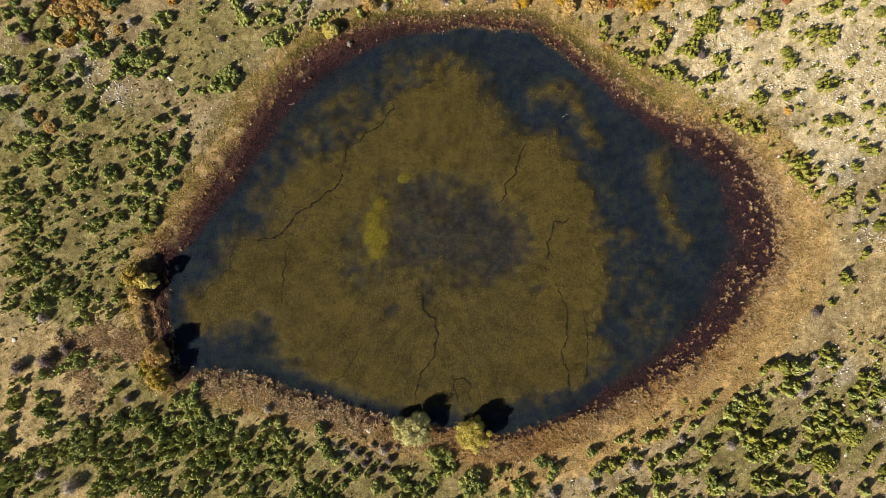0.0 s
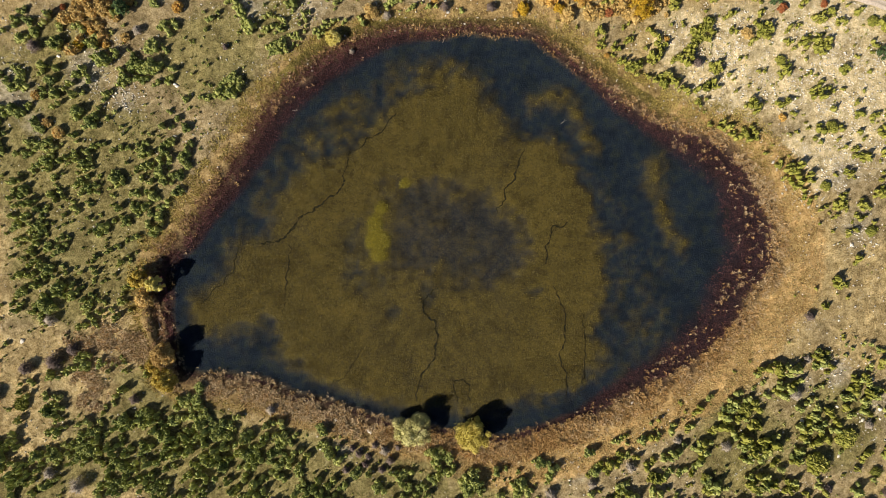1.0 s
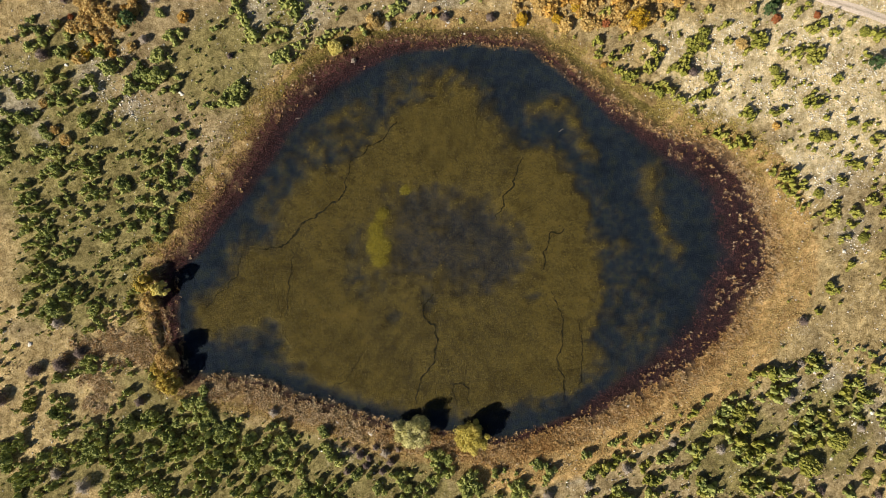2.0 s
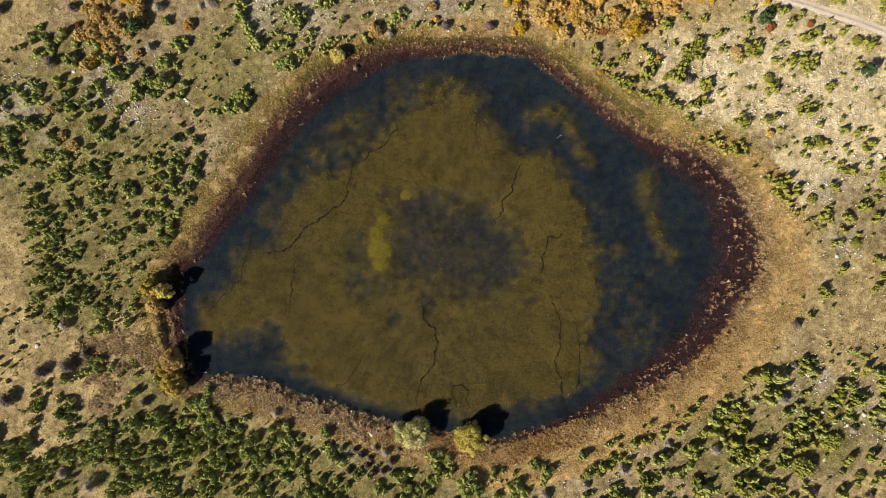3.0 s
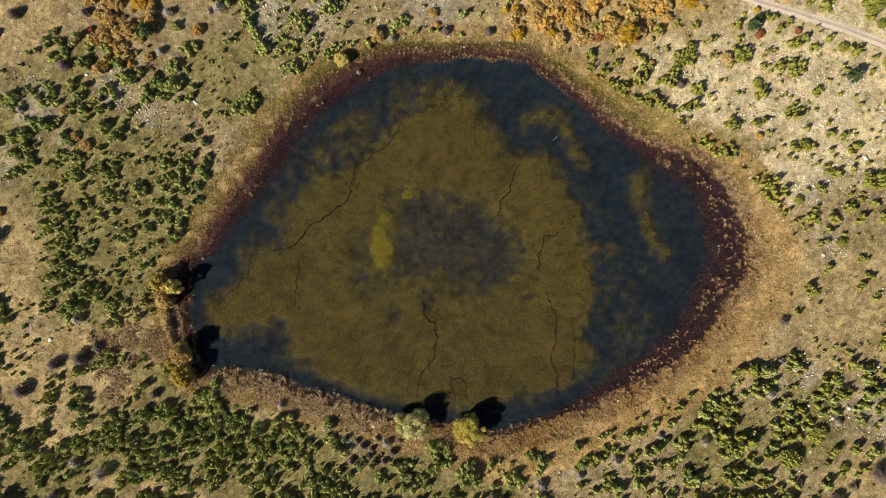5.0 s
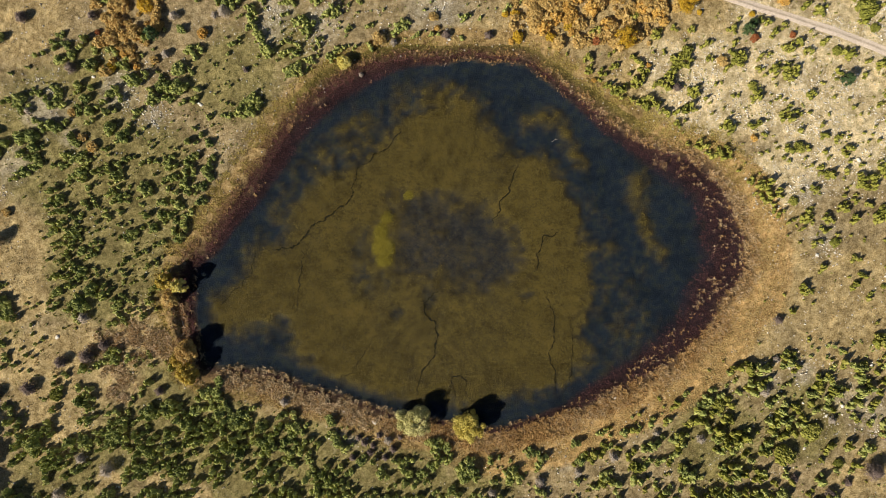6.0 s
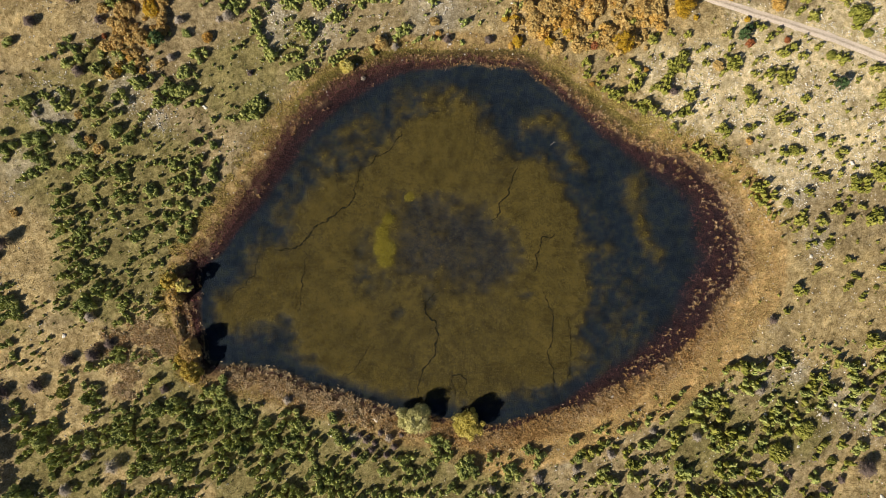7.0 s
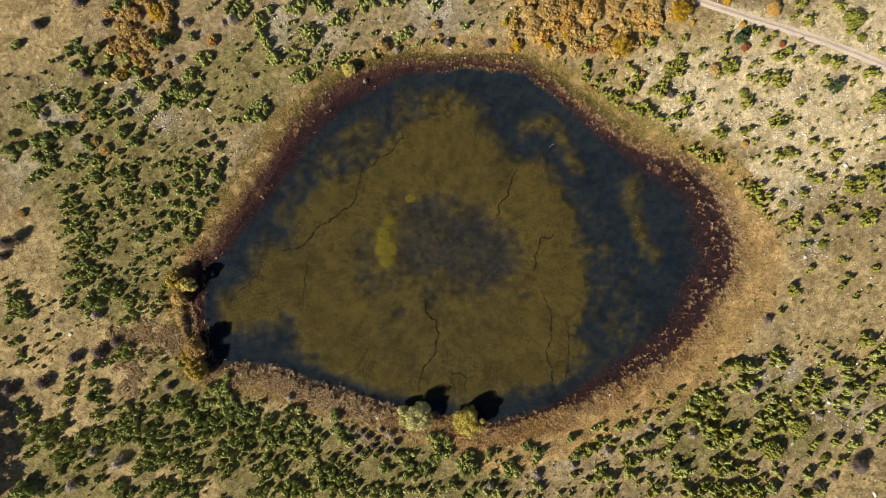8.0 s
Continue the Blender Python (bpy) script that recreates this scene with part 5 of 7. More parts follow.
SOUTH_EAST_I = [
    (99.3, -31.5, 1.19), (100.1, -33.2, 1.36), (100.3, -39.2, 0.68), (100.9, -30.6, 1.53), (101.9, -32.4, 1.02), (102, -35.8, 0.68),
    (102.7, -34.1, 1.02), (106.8, -31.2, 0.51), (108.6, -40.8, 1.36), (108.7, -37.4, 1.02), (109.5, -39.6, 1.02), (110.2, -38.3, 1.36),
    (111.2, -35.9, 1.02), (111.4, -31.6, 0.51), (112, -37.4, 1.19), (112.7, -32.4, 0.51), (112.8, -41.6, 1.36), (112.9, -39.1, 1.02),
    (113, -34.9, 0.68), (113.8, -34.1, 0.85), (114.6, -40, 1.02), (115.5, -34.9, 0.85), (116.2, -33.2, 1.19), (116.3, -40.8, 1.02),
    (116.3, -30.4, 0.85), (117.9, -33.7, 1.19), (119.6, -34, 1.19), (120.4, -41.6, 1.36), (120.5, -37.1, 1.19), (120.5, -35.9, 1.02),
    (121.3, -38.3, 1.19), (121.3, -34.9, 1.19),
]
SOUTH_EAST_J = [
    (122.1, -41.6, 1.36), (122.2, -33.2, 1.02), (123, -39.1, 1.02), (123.8, -40.8, 1.19), (125.6, -35.8, 0.85), (126.4, -41.7, 1.02),
    (126.6, -33.2, 0.68), (128.1, -38.6, 1.19), (128.2, -31.5, 0.85), (128.2, -34.1, 0.85), (129.1, -37.8, 1.02), (129.5, -31.5, 1.02),
    (129.7, -34, 1.36), (130.6, -41.7, 1.19), (130.7, -37.1, 1.02), (130.7, -30.9, 1.02), (131.5, -34.9, 1.19), (132.4, -41.7, 1.02),
    (91.9, -27.3, 0.51), (99.4, -29.8, 0.85), (106.2, -26.5, 0.68), (107.1, -28.5, 0.51), (108.8, -29.4, 0.51), (109.7, -26.5, 0.34),
    (112, -28.2, 0.68), (113, -28.5, 0.85), (115.5, -29.8, 0.85), (131.5, -29.8, 1.19), (132.4, -28.5, 1.02),
]
EAST_A = [
    (101.4, -18.3, 1.02), (125.5, -27.4, 1.36), (125.8, -21.7, 0.51), (126.6, -26.4, 2.04), (128.2, -27.3, 1.36), (93.5, -15, 0.68),
    (99.2, -13.4, 0.51), (102.5, -17.2, 0.68), (104.1, -10.9, 1.02), (104.4, -12.9, 1.19), (105, -15, 0.34), (105.2, -12.1, 1.36), (107, -12.6, 0.85),
    (107.4, -16.3, 0.85), (109.8, -6.5, 0.85), (113.1, -7.2, 0.34), (118.2, -8.4, 0.51), (118.9, -11.6, 0.85), (119.7, -10.7, 1.02),
    (120.6, -7.3, 0.85), (120.7, -9.9, 0.68), (121.4, -7.8, 1.02), (122.3, -8.2, 0.85), (123.5, -14.6, 0.85), (124, -13.3, 0.85),
    (124.7, -17.2, 0.34), (125, -12.6, 0.51), (127.6, -12.9, 0.34), (130.6, -9.9, 0.34), (130.9, -17.2, 0.51),
]
EAST_B = [
    (100.3, 4, 0.68), (103.8, 1.5, 0.51), (103.8, 5.2, 0.51), (104.6, 5.7, 0.68), (105.5, -1.6, 0.34), (107, 1.5, 1.19), (107.9, 0.8, 0.85),
    (108.9, 4, 0.51), (109.6, 2, 0.85), (109.7, 6, 0.68), (110.4, -5.3, 1.02), (110.5, 4.9, 0.85), (111.5, -5, 0.68), (112.2, 5.4, 0.68),
    (112.3, -2.3, 0.34), (114.7, 4, 0.68), (115.6, 2.3, 0.51), (118.7, 3.7, 0.51), (118.8, -3.6, 0.85), (119.7, -2.8, 1.02), (121, -3.3, 0.68),
    (122.4, 2.3, 0.68), (128.4, 2.3, 0.51), (129.1, -0.6, 0.85), (129.1, -5.8, 0.68), (129.9, -5.3, 1.02), (130.9, -5, 0.51), (131.8, 4, 0.51),
    (91, 15.9, 0.68), (91.7, 17.5, 1.36),
]
EAST_C = [
    (92.6, 15, 1.02), (93.4, 17.5, 1.36), (93.6, 12.7, 0.51), (94.3, 16.5, 1.19), (94.3, 13.7, 1.02), (95.1, 14.5, 1.19), (96.1, 12.8, 0.68),
    (96.4, 11.1, 0.85), (96.9, 15, 1.02), (97.5, 9.1, 0.51), (97.7, 16.7, 1.02), (97.8, 9.9, 0.85), (98.7, 15, 0.68), (99.2, 10.8, 0.68),
    (100.3, 7.4, 0.68), (102, 8.2, 0.68), (102.9, 6.6, 0.51), (104.6, 16.7, 0.68), (104.8, 7.7, 1.02), (105.2, 9.1, 1.36), (106.1, 7.4, 1.36),
    (106.2, 10.8, 0.85), (107.1, 17.6, 0.85), (107.1, 9.1, 0.85), (107.1, 11.6, 0.68), (107.6, 7.4, 0.68), (108.1, 16.5, 0.85), (109.3, 17.6, 0.68),
    (109.7, 15.7, 0.51), (110.4, 8.2, 1.19),
]
EAST_D = [
    (111.4, 9.9, 0.68), (112.1, 8.2, 1.19), (113.2, 7.9, 0.85), (115.4, 11.6, 1.19), (116.5, 15, 0.68), (116.9, 12.5, 1.02), (117.2, 11, 0.85),
    (117.4, 17.1, 0.51), (118.8, 9.1, 1.19), (118.9, 7.6, 0.85), (119.3, 14.2, 0.68), (119.9, 8.2, 1.02), (119.9, 15.4, 0.68), (120.1, 13.3, 0.85),
    (122.9, 12.8, 0.68), (123.7, 9.9, 0.34), (124, 12.5, 0.85), (125.6, 9.1, 1.19), (126.4, 7.7, 1.19), (127.2, 9.9, 1.53), (127.4, 11.8, 0.85),
    (128.9, 9.1, 1.36), (129.1, 11.1, 1.02), (131.8, 12.5, 0.51), (132.6, 13.8, 0.51), (89.3, 19.2, 1.02), (90.1, 20.1, 0.85), (92.6, 19.2, 1.19),
    (95.1, 19.2, 1.19),
]
NORTH_EAST_A = [
    (123, 17.5, 1.36), (124.9, 17.9, 1.19), (131.5, 17.5, 1.19), (74.1, 29.6, 0.85), (75.9, 29.4, 1.02), (77.4, 29.7, 1.02), (77.4, 27.7, 1.02),
    (79.1, 26.8, 1.19), (80, 29.4, 0.85), (80.8, 27.7, 1.19), (81.6, 26.3, 1.19), (82.5, 29.4, 0.85), (83.3, 27.7, 1.02), (84.1, 26.4, 0.85),
    (86, 22.6, 0.68), (88.1, 24.7, 0.34), (92.8, 27.4, 0.51), (94.4, 28.1, 0.68), (95.7, 25.9, 0.51), (97.5, 29.1, 0.68), (99.4, 26, 1.02),
    (99.8, 29.1, 1.02), (100.9, 25.4, 0.68), (101, 28.2, 1.36), (105.5, 26, 0.68), (106.2, 28.9, 1.02), (107.1, 24, 0.68), (109.6, 21.6, 0.85),
    (110, 23.5, 1.19), (111, 27.7, 0.85), (111.2, 21.8, 1.19), (111.8, 20.4, 0.85), (112.2, 26, 0.68),
]
NORTH_EAST_B = [
    (112.9, 21.3, 1.19), (114, 22, 0.85), (116.4, 27.7, 1.02), (116.5, 20.1, 0.51), (117.2, 22.3, 1.02), (117.4, 26.9, 0.85), (117.8, 25.2, 0.85),
    (118, 29.1, 1.19), (118.6, 18.1, 0.51), (119.1, 28.6, 0.85), (121.3, 18.4, 1.36), (121.3, 21.3, 1.02), (121.8, 24, 0.85), (122.1, 20.1, 1.53),
    (124.1, 26.9, 0.68), (124.7, 20.1, 1.36), (125.9, 20.9, 1.02), (126.7, 25, 0.51), (127.3, 23.5, 1.36), (128, 25.5, 0.68), (128.7, 22.6, 2.04),
    (128.9, 28.6, 0.51), (129.8, 20.9, 1.36), (130.4, 29.8, 0.68), (130.5, 23.4, 1.7), (130.7, 18.4, 0.85), (131.6, 23.8, 1.02), (59.6, 41.4, 1.36),
    (62.4, 41.2, 1.02), (63.1, 39.1, 0.85), (64.7, 39.9, 1.02), (65.7, 39.2, 1.02), (68.1, 36.5, 1.02),
]
NORTH_EAST_C = [
    (68.3, 39.6, 1.02), (69, 35.5, 0.68), (69.6, 39.5, 1.19), (70.2, 33.7, 0.51), (70.6, 40.3, 1.53), (70.7, 37.1, 0.51), (71.5, 30.3, 0.85),
    (72.3, 41.2, 1.19), (73.4, 40.1, 0.85), (74.9, 31.1, 1.02), (78.4, 39.1, 0.51), (81.5, 35.2, 1.02), (81.8, 40.5, 0.51), (82.3, 36.2, 1.19),
    (83.2, 35.3, 1.53), (83.3, 32.8, 1.19), (84.3, 34.5, 1.19), (84.3, 39.3, 0.51), (87.4, 30.3, 0.34), (87.7, 40.5, 0.51), (89.1, 36.2, 1.02),
    (90, 35.3, 1.36), (91.8, 36.2, 1.19), (93.6, 32.8, 0.85), (94.5, 38.8, 0.51), (97, 30.6, 0.51), (98.5, 38.9, 0.85), (98.6, 37.5, 1.02),
    (99.5, 39.4, 0.85), (100.3, 40.4, 0.85), (101, 37.3, 1.36), (101.2, 41.5, 0.68), (101.2, 39.1, 0.85),
]
NORTH_EAST_D = [
    (102.9, 39.6, 0.85), (103.9, 38.9, 0.68), (104.4, 33.9, 1.36), (106.8, 39.3, 0.68), (110, 35.4, 0.68), (110.3, 32.5, 1.02), (110.6, 36.2, 0.51),
    (111.3, 32.8, 1.02), (112.3, 38.8, 0.51), (113.8, 30.9, 1.02), (114.6, 31.9, 1.19), (115.8, 32.3, 0.85), (118.2, 32.3, 0.51), (118.3, 33.7, 0.34),
    (122.5, 33.3, 0.51), (123.7, 30.8, 0.51), (125, 32.8, 0.51), (125.8, 34.9, 0.68), (126.7, 31.1, 0.68), (129.2, 37, 0.85), (130.9, 32.8, 0.68),
    (132.5, 32.8, 0.85), (42.4, 50.9, 0.68), (42.7, 52.3, 0.85), (43.8, 51.3, 0.68), (43.9, 53.1, 0.85), (46.1, 50.6, 0.85), (46.1, 48.9, 0.68),
    (46.9, 51.7, 1.02), (47.6, 46.9, 0.85), (47.7, 50.6, 0.68), (48.6, 47.5, 1.02), (49, 52, 0.68),
]
NORTH_EAST_E = [
    (50, 52.8, 1.02), (50, 46.7, 0.85), (50.3, 45.4, 1.36), (51.2, 53.2, 0.68), (51.2, 44.3, 1.19), (52, 46.3, 1.36), (52.5, 44, 1.02),
    (53.1, 47.2, 0.85), (54.6, 50.6, 0.68), (55.4, 43, 0.85), (55.5, 47.2, 0.68), (56.2, 48.8, 1.19), (56.7, 46.9, 0.68), (57.1, 42.1, 1.02),
    (57.3, 54, 1.02), (57.3, 48, 1.02), (57.9, 51.7, 1.19), (58.2, 49.1, 0.85), (58.5, 53.1, 1.02), (58.7, 42.9, 1.36), (58.8, 50.4, 0.85),
    (59.8, 51.4, 0.85), (60.5, 43.8, 1.19), (61.5, 42.1, 1.02), (62, 47.2, 1.02), (63, 48, 1.36), (63.2, 42.3, 0.85), (64, 48.8, 1.19),
    (64.9, 47.2, 1.02), (65.5, 49.7, 1.19), (65.9, 46.4, 0.85), (66.6, 48, 1.02), (67, 49.7, 0.85),
]
NORTH_EAST_F = [
    (67.2, 51.4, 1.36), (68, 53, 1.53), (69.7, 53.9, 1.7), (71.5, 52.9, 1.02), (71.9, 46.4, 0.68), (72.3, 45, 1.02), (73.1, 46, 1.36),
    (73.3, 44, 0.68), (74.2, 45, 1.02), (75.1, 46.7, 0.68), (75.9, 49, 0.34), (76.7, 43.3, 0.68), (78, 42.2, 0.51), (79.5, 47.7, 0.68),
    (81.3, 48.1, 0.51), (82.6, 52, 0.85), (83.4, 52.8, 0.85), (84.3, 44.2, 0.68), (85, 53.8, 1.19), (86.1, 44.3, 0.68), (86.8, 53.1, 1.02),
    (89.3, 43.8, 0.85), (90.2, 42.8, 0.85), (90.9, 44.6, 1.36), (91.8, 51.9, 1.02), (92, 43.8, 1.02), (92.7, 45.5, 1.02), (93.1, 51.8, 0.68),
    (93.6, 50.1, 0.68), (95.3, 42.2, 0.51), (96.1, 51.3, 1.02), (96.2, 48.9, 0.51), (96.9, 52.2, 1.19),
]
NORTH_EAST_G = [
    (97, 50.5, 0.68), (97, 43, 0.51), (97, 47.3, 0.51), (97.8, 53.1, 0.85), (98.2, 43.8, 0.68), (99.3, 51.9, 1.02), (99.6, 43, 0.51),
    (100.3, 49.7, 1.19), (100.4, 53.1, 0.85), (100.6, 51.3, 1.7), (101.2, 48.7, 0.85), (101.9, 50.4, 1.36), (102.8, 52.2, 1.19), (106.6, 44.2, 1.53),
    (107.6, 44.6, 1.02), (31.4, 58.3, 0.34), (36.5, 56.6, 0.51), (38.5, 61.7, 0.51), (41.7, 54.8, 1.02), (42.7, 55.6, 1.19), (43.4, 55.2, 0.85),
    (43.7, 62.4, 1.02), (45.2, 63.2, 1.19), (48.7, 56.2, 0.68), (50.4, 56.9, 0.85), (55.3, 55.3, 0.85), (56.3, 54.8, 1.02), (61.4, 56.9, 0.51),
    (61.4, 60.6, 1.02), (62.1, 61.8, 1.53), (63.2, 62.9, 1.02), (64.5, 57.4, 0.68), (64.8, 56.5, 0.68),
]
NORTH_EAST_H = [
    (67.2, 54.8, 1.19), (67.3, 64.2, 0.85), (68.4, 63.3, 0.68), (68.9, 55.6, 1.19), (70.6, 55.6, 1.53), (70.8, 60.3, 0.51), (71.4, 57.3, 1.53),
    (71.9, 63, 0.68), (72.3, 54.8, 1.19), (72.7, 63.6, 1.02), (73.6, 62.8, 0.68), (76, 58.6, 0.85), (76.6, 59.4, 1.02), (77.4, 55.1, 1.02),
    (78.4, 59.9, 0.68), (78.5, 54.7, 0.68), (81.8, 58.3, 0.68), (83.3, 63.3, 0.68), (84.2, 63.6, 1.02), (84.2, 56.5, 1.19), (84.8, 59.4, 0.85),
    (85.2, 62.5, 0.68), (85.3, 64.2, 0.85), (85.7, 60.1, 0.68), (85.8, 54.7, 1.53), (86.7, 56.1, 1.19), (87.8, 55.1, 1.02), (91.9, 54.7, 0.68),
    (92.7, 55.3, 1.02), (94.4, 65.3, 1.19), (94.4, 56, 0.85), (95.5, 65, 0.68), (95.5, 56.6, 0.68),
]
NORTH_EAST_I = [
    (95.8, 61.1, 0.68), (96.4, 62.4, 1.02), (97.2, 63.7, 0.68), (98.7, 63.3, 0.85), (99.2, 58.2, 0.85), (99.5, 65, 0.85), (100.2, 57.1, 0.68),
    (100.3, 58.5, 1.19), (101.3, 57.4, 1.02), (102, 59.1, 1.02), (103.7, 59.9, 1.02), (104.7, 59.1, 0.68), (105.5, 56.4, 0.68), (106.2, 57.4, 1.02),
    (107.2, 62.5, 0.85), (107.3, 56.9, 0.85), (107.7, 61.5, 0.68), (108.1, 54.6, 0.51), (110.6, 58.9, 0.68), (110.9, 59.9, 1.19), (112.2, 60.8, 0.85),
    (55.7, 67.1, 1.19), (57.1, 67.5, 0.85), (86.5, 66.7, 0.68), (92.7, 66, 1.02),
]
FAR_NORTH_EAST_A = [
    (119.6, 40.8, 0.68), (121.6, 38.8, 0.51), (124.8, 40.5, 0.34), (126.6, 41.3, 0.85), (127.7, 41.8, 0.68), (110.6, 47.7, 0.68), (113.2, 46.1, 0.51),
    (113.6, 49.8, 0.68), (114, 43.8, 0.68), (114.5, 48.9, 0.68), (114.8, 51.5, 0.85), (115.8, 50.6, 0.85), (117.8, 43.3, 0.85), (122.5, 49.3, 0.51),
    (123.2, 50.3, 0.85), (123.8, 54, 0.85), (126.6, 52.1, 0.85), (127.4, 53.1, 1.19), (127.9, 50.3, 0.51), (129.1, 52.8, 1.02), (129.5, 45.5, 1.02),
    (129.9, 42.8, 1.19), (130.2, 53.5, 0.85), (130.4, 44.5, 2.04), (131.6, 52.6, 0.85), (131.7, 46.3, 1.36), (132.6, 42.9, 1.19),
]
FAR_NORTH_EAST_B = [
    (116.4, 56.7, 1.02), (117.7, 56.1, 1.36), (118.1, 55, 1.02), (119, 56.7, 1.02), (120.1, 55.9, 0.68), (121.7, 65.4, 0.85), (122.6, 65.8, 1.19),
    (124.9, 54.6, 0.51), (126.9, 65.6, 0.68), (128.4, 54.4, 0.68), (131.2, 64.7, 0.85), (131.3, 59.6, 1.02), (105.4, 70, 1.19), (105.8, 73.8, 0.85),
    (106.5, 71, 0.85), (107, 73.4, 1.36), (108.1, 74.3, 1.02), (108.8, 68.2, 1.02), (109.6, 69.2, 1.36), (110.6, 67.9, 0.85), (111.2, 70.1, 0.85),
    (118, 73.8, 1.02), (118.9, 73.4, 1.19), (119.5, 72.1, 0.85), (120.7, 73.5, 0.85), (128.4, 70.5, 0.68),
]
NORTH_A = [
    (-66, 39.6, 0.51), (-63.1, 39, 0.85), (-61.3, 38.7, 1.19), (-58.8, 39.8, 1.19), (-57.9, 41.2, 1.36), (-57.1, 39, 1.36), (-55.4, 40.2, 1.19),
    (-54.6, 39.2, 1.19), (-54.5, 41.2, 1.36), (-52.7, 41.2, 1.02), (-66, 54, 0.34), (-65.6, 45.5, 0.68), (-64, 43, 0.51), (-62.8, 48.1, 0.34),
    (-62.3, 42.5, 0.51), (-61.8, 48.9, 0.34), (-61.1, 47.5, 0.51), (-60.6, 42.1, 0.68), (-58, 42.9, 0.68), (-56.2, 42, 1.53), (-55.4, 43.7, 1.53),
    (-53.8, 53.6, 0.51), (-53.7, 44.2, 1.53), (-52.7, 42.9, 1.36), (-45.4, 49.3, 0.34), (-44.6, 52.2, 1.19), (-44.5, 50.4, 0.68), (-43.5, 51.1, 1.53),
    (-42.7, 52.1, 1.7), (-42.4, 50.4, 1.02), (-41.7, 53, 1.53), (-40.9, 51.4, 1.19), (-39.4, 51.8, 0.68),
]
NORTH_B = [
    (-38.6, 52.8, 0.51), (-37.6, 52.3, 0.51), (-62.3, 61.6, 0.51), (-62.3, 54.9, 0.34), (-61.8, 56.8, 0.68), (-61.6, 59.9, 0.68), (-60.3, 59.5, 1.02),
    (-58.4, 61.2, 0.68), (-58.1, 59.9, 0.51), (-58.1, 54.5, 0.34), (-55.6, 64, 1.19), (-54.5, 64.9, 1.36), (-53.7, 63.4, 1.19), (-53.5, 59.9, 0.68),
    (-53, 56, 0.51), (-52.9, 62.3, 1.19), (-52, 61.3, 1.19), (-51.6, 60.5, 0.85), (-51.6, 57.3, 0.85), (-51.2, 58.9, 1.36), (-50.4, 56, 0.85),
    (-50.3, 57.8, 1.36), (-49.5, 56.8, 1.19), (-48.5, 57.7, 0.85), (-47.4, 54.8, 0.51), (-46.5, 65.9, 0.51), (-46.3, 56.3, 0.85), (-46.2, 63.3, 0.51),
    (-46.2, 60.2, 0.68), (-45.5, 56.8, 1.02), (-44.8, 60.7, 0.85), (-44.4, 57.3, 1.02), (-43.6, 60.1, 0.68),
]
NORTH_C = [
    (-43.6, 55.5, 0.85), (-43.2, 62.8, 0.51), (-42.8, 57.3, 1.02), (-42.1, 65.4, 1.02), (-42.1, 59.6, 0.68), (-41.7, 56.5, 1.02), (-41.3, 57.9, 0.68),
    (-41.1, 59, 0.85), (-41, 64.7, 1.36), (-40.2, 63.1, 1.02), (-39.6, 55.2, 0.68), (-39.3, 65.5, 1.36), (-38.6, 61.6, 0.68), (-38.5, 64, 1.36),
    (-38.5, 54.6, 0.85), (-38.2, 62.8, 0.85), (-37.7, 55.6, 0.85), (-37.5, 64.9, 1.19), (-37.4, 59.6, 0.34), (-36.9, 58.2, 0.68), (-36.9, 54.3, 0.68),
    (-36.7, 65.8, 0.85), (-36.1, 63.3, 0.34), (-36, 59.8, 0.51), (-36, 56.1, 0.85), (-35.5, 60.7, 1.02), (-35.2, 59.1, 0.68), (-35, 57.4, 0.68),
    (-34.4, 63.7, 0.34), (-34.3, 61.3, 0.68), (-32.6, 65, 0.51), (-32.6, 56.1, 1.19), (-31.8, 55, 0.85),
]
NORTH_D = [
    (-31.2, 56.8, 1.19), (-30.6, 55.5, 0.68), (-30.1, 58.2, 1.02), (-29.6, 64.2, 0.51), (-29.3, 65.9, 0.51), (-29.1, 57.7, 0.85), (-27.9, 58.7, 0.85),
    (-27.6, 62, 0.51), (-27.2, 63.6, 1.02), (-26.2, 59.1, 0.68), (-26.2, 64.3, 0.68), (-25.5, 58.2, 0.51), (-24.2, 59, 0.85), (-21.6, 64.5, 0.68),
    (-21.1, 59.6, 0.68), (-20.8, 64.9, 1.02), (-20.8, 58.7, 1.02), (-19.8, 65.3, 0.68), (-19.8, 58, 0.85), (-14.9, 65, 0.51), (-14, 62.2, 1.02),
    (-13.3, 63.2, 1.02), (-12.6, 64.6, 1.19), (-12, 63.4, 0.85), (-11.4, 65.8, 1.19), (-10.6, 64.7, 1.36), (-10.3, 61.3, 0.34), (-9.6, 65.8, 1.02),
    (-8.2, 61.6, 0.68), (-7.2, 62.1, 1.02), (-6.7, 59.1, 0.34), (-6.2, 62.8, 0.68), (-4.4, 63.4, 0.34),
]
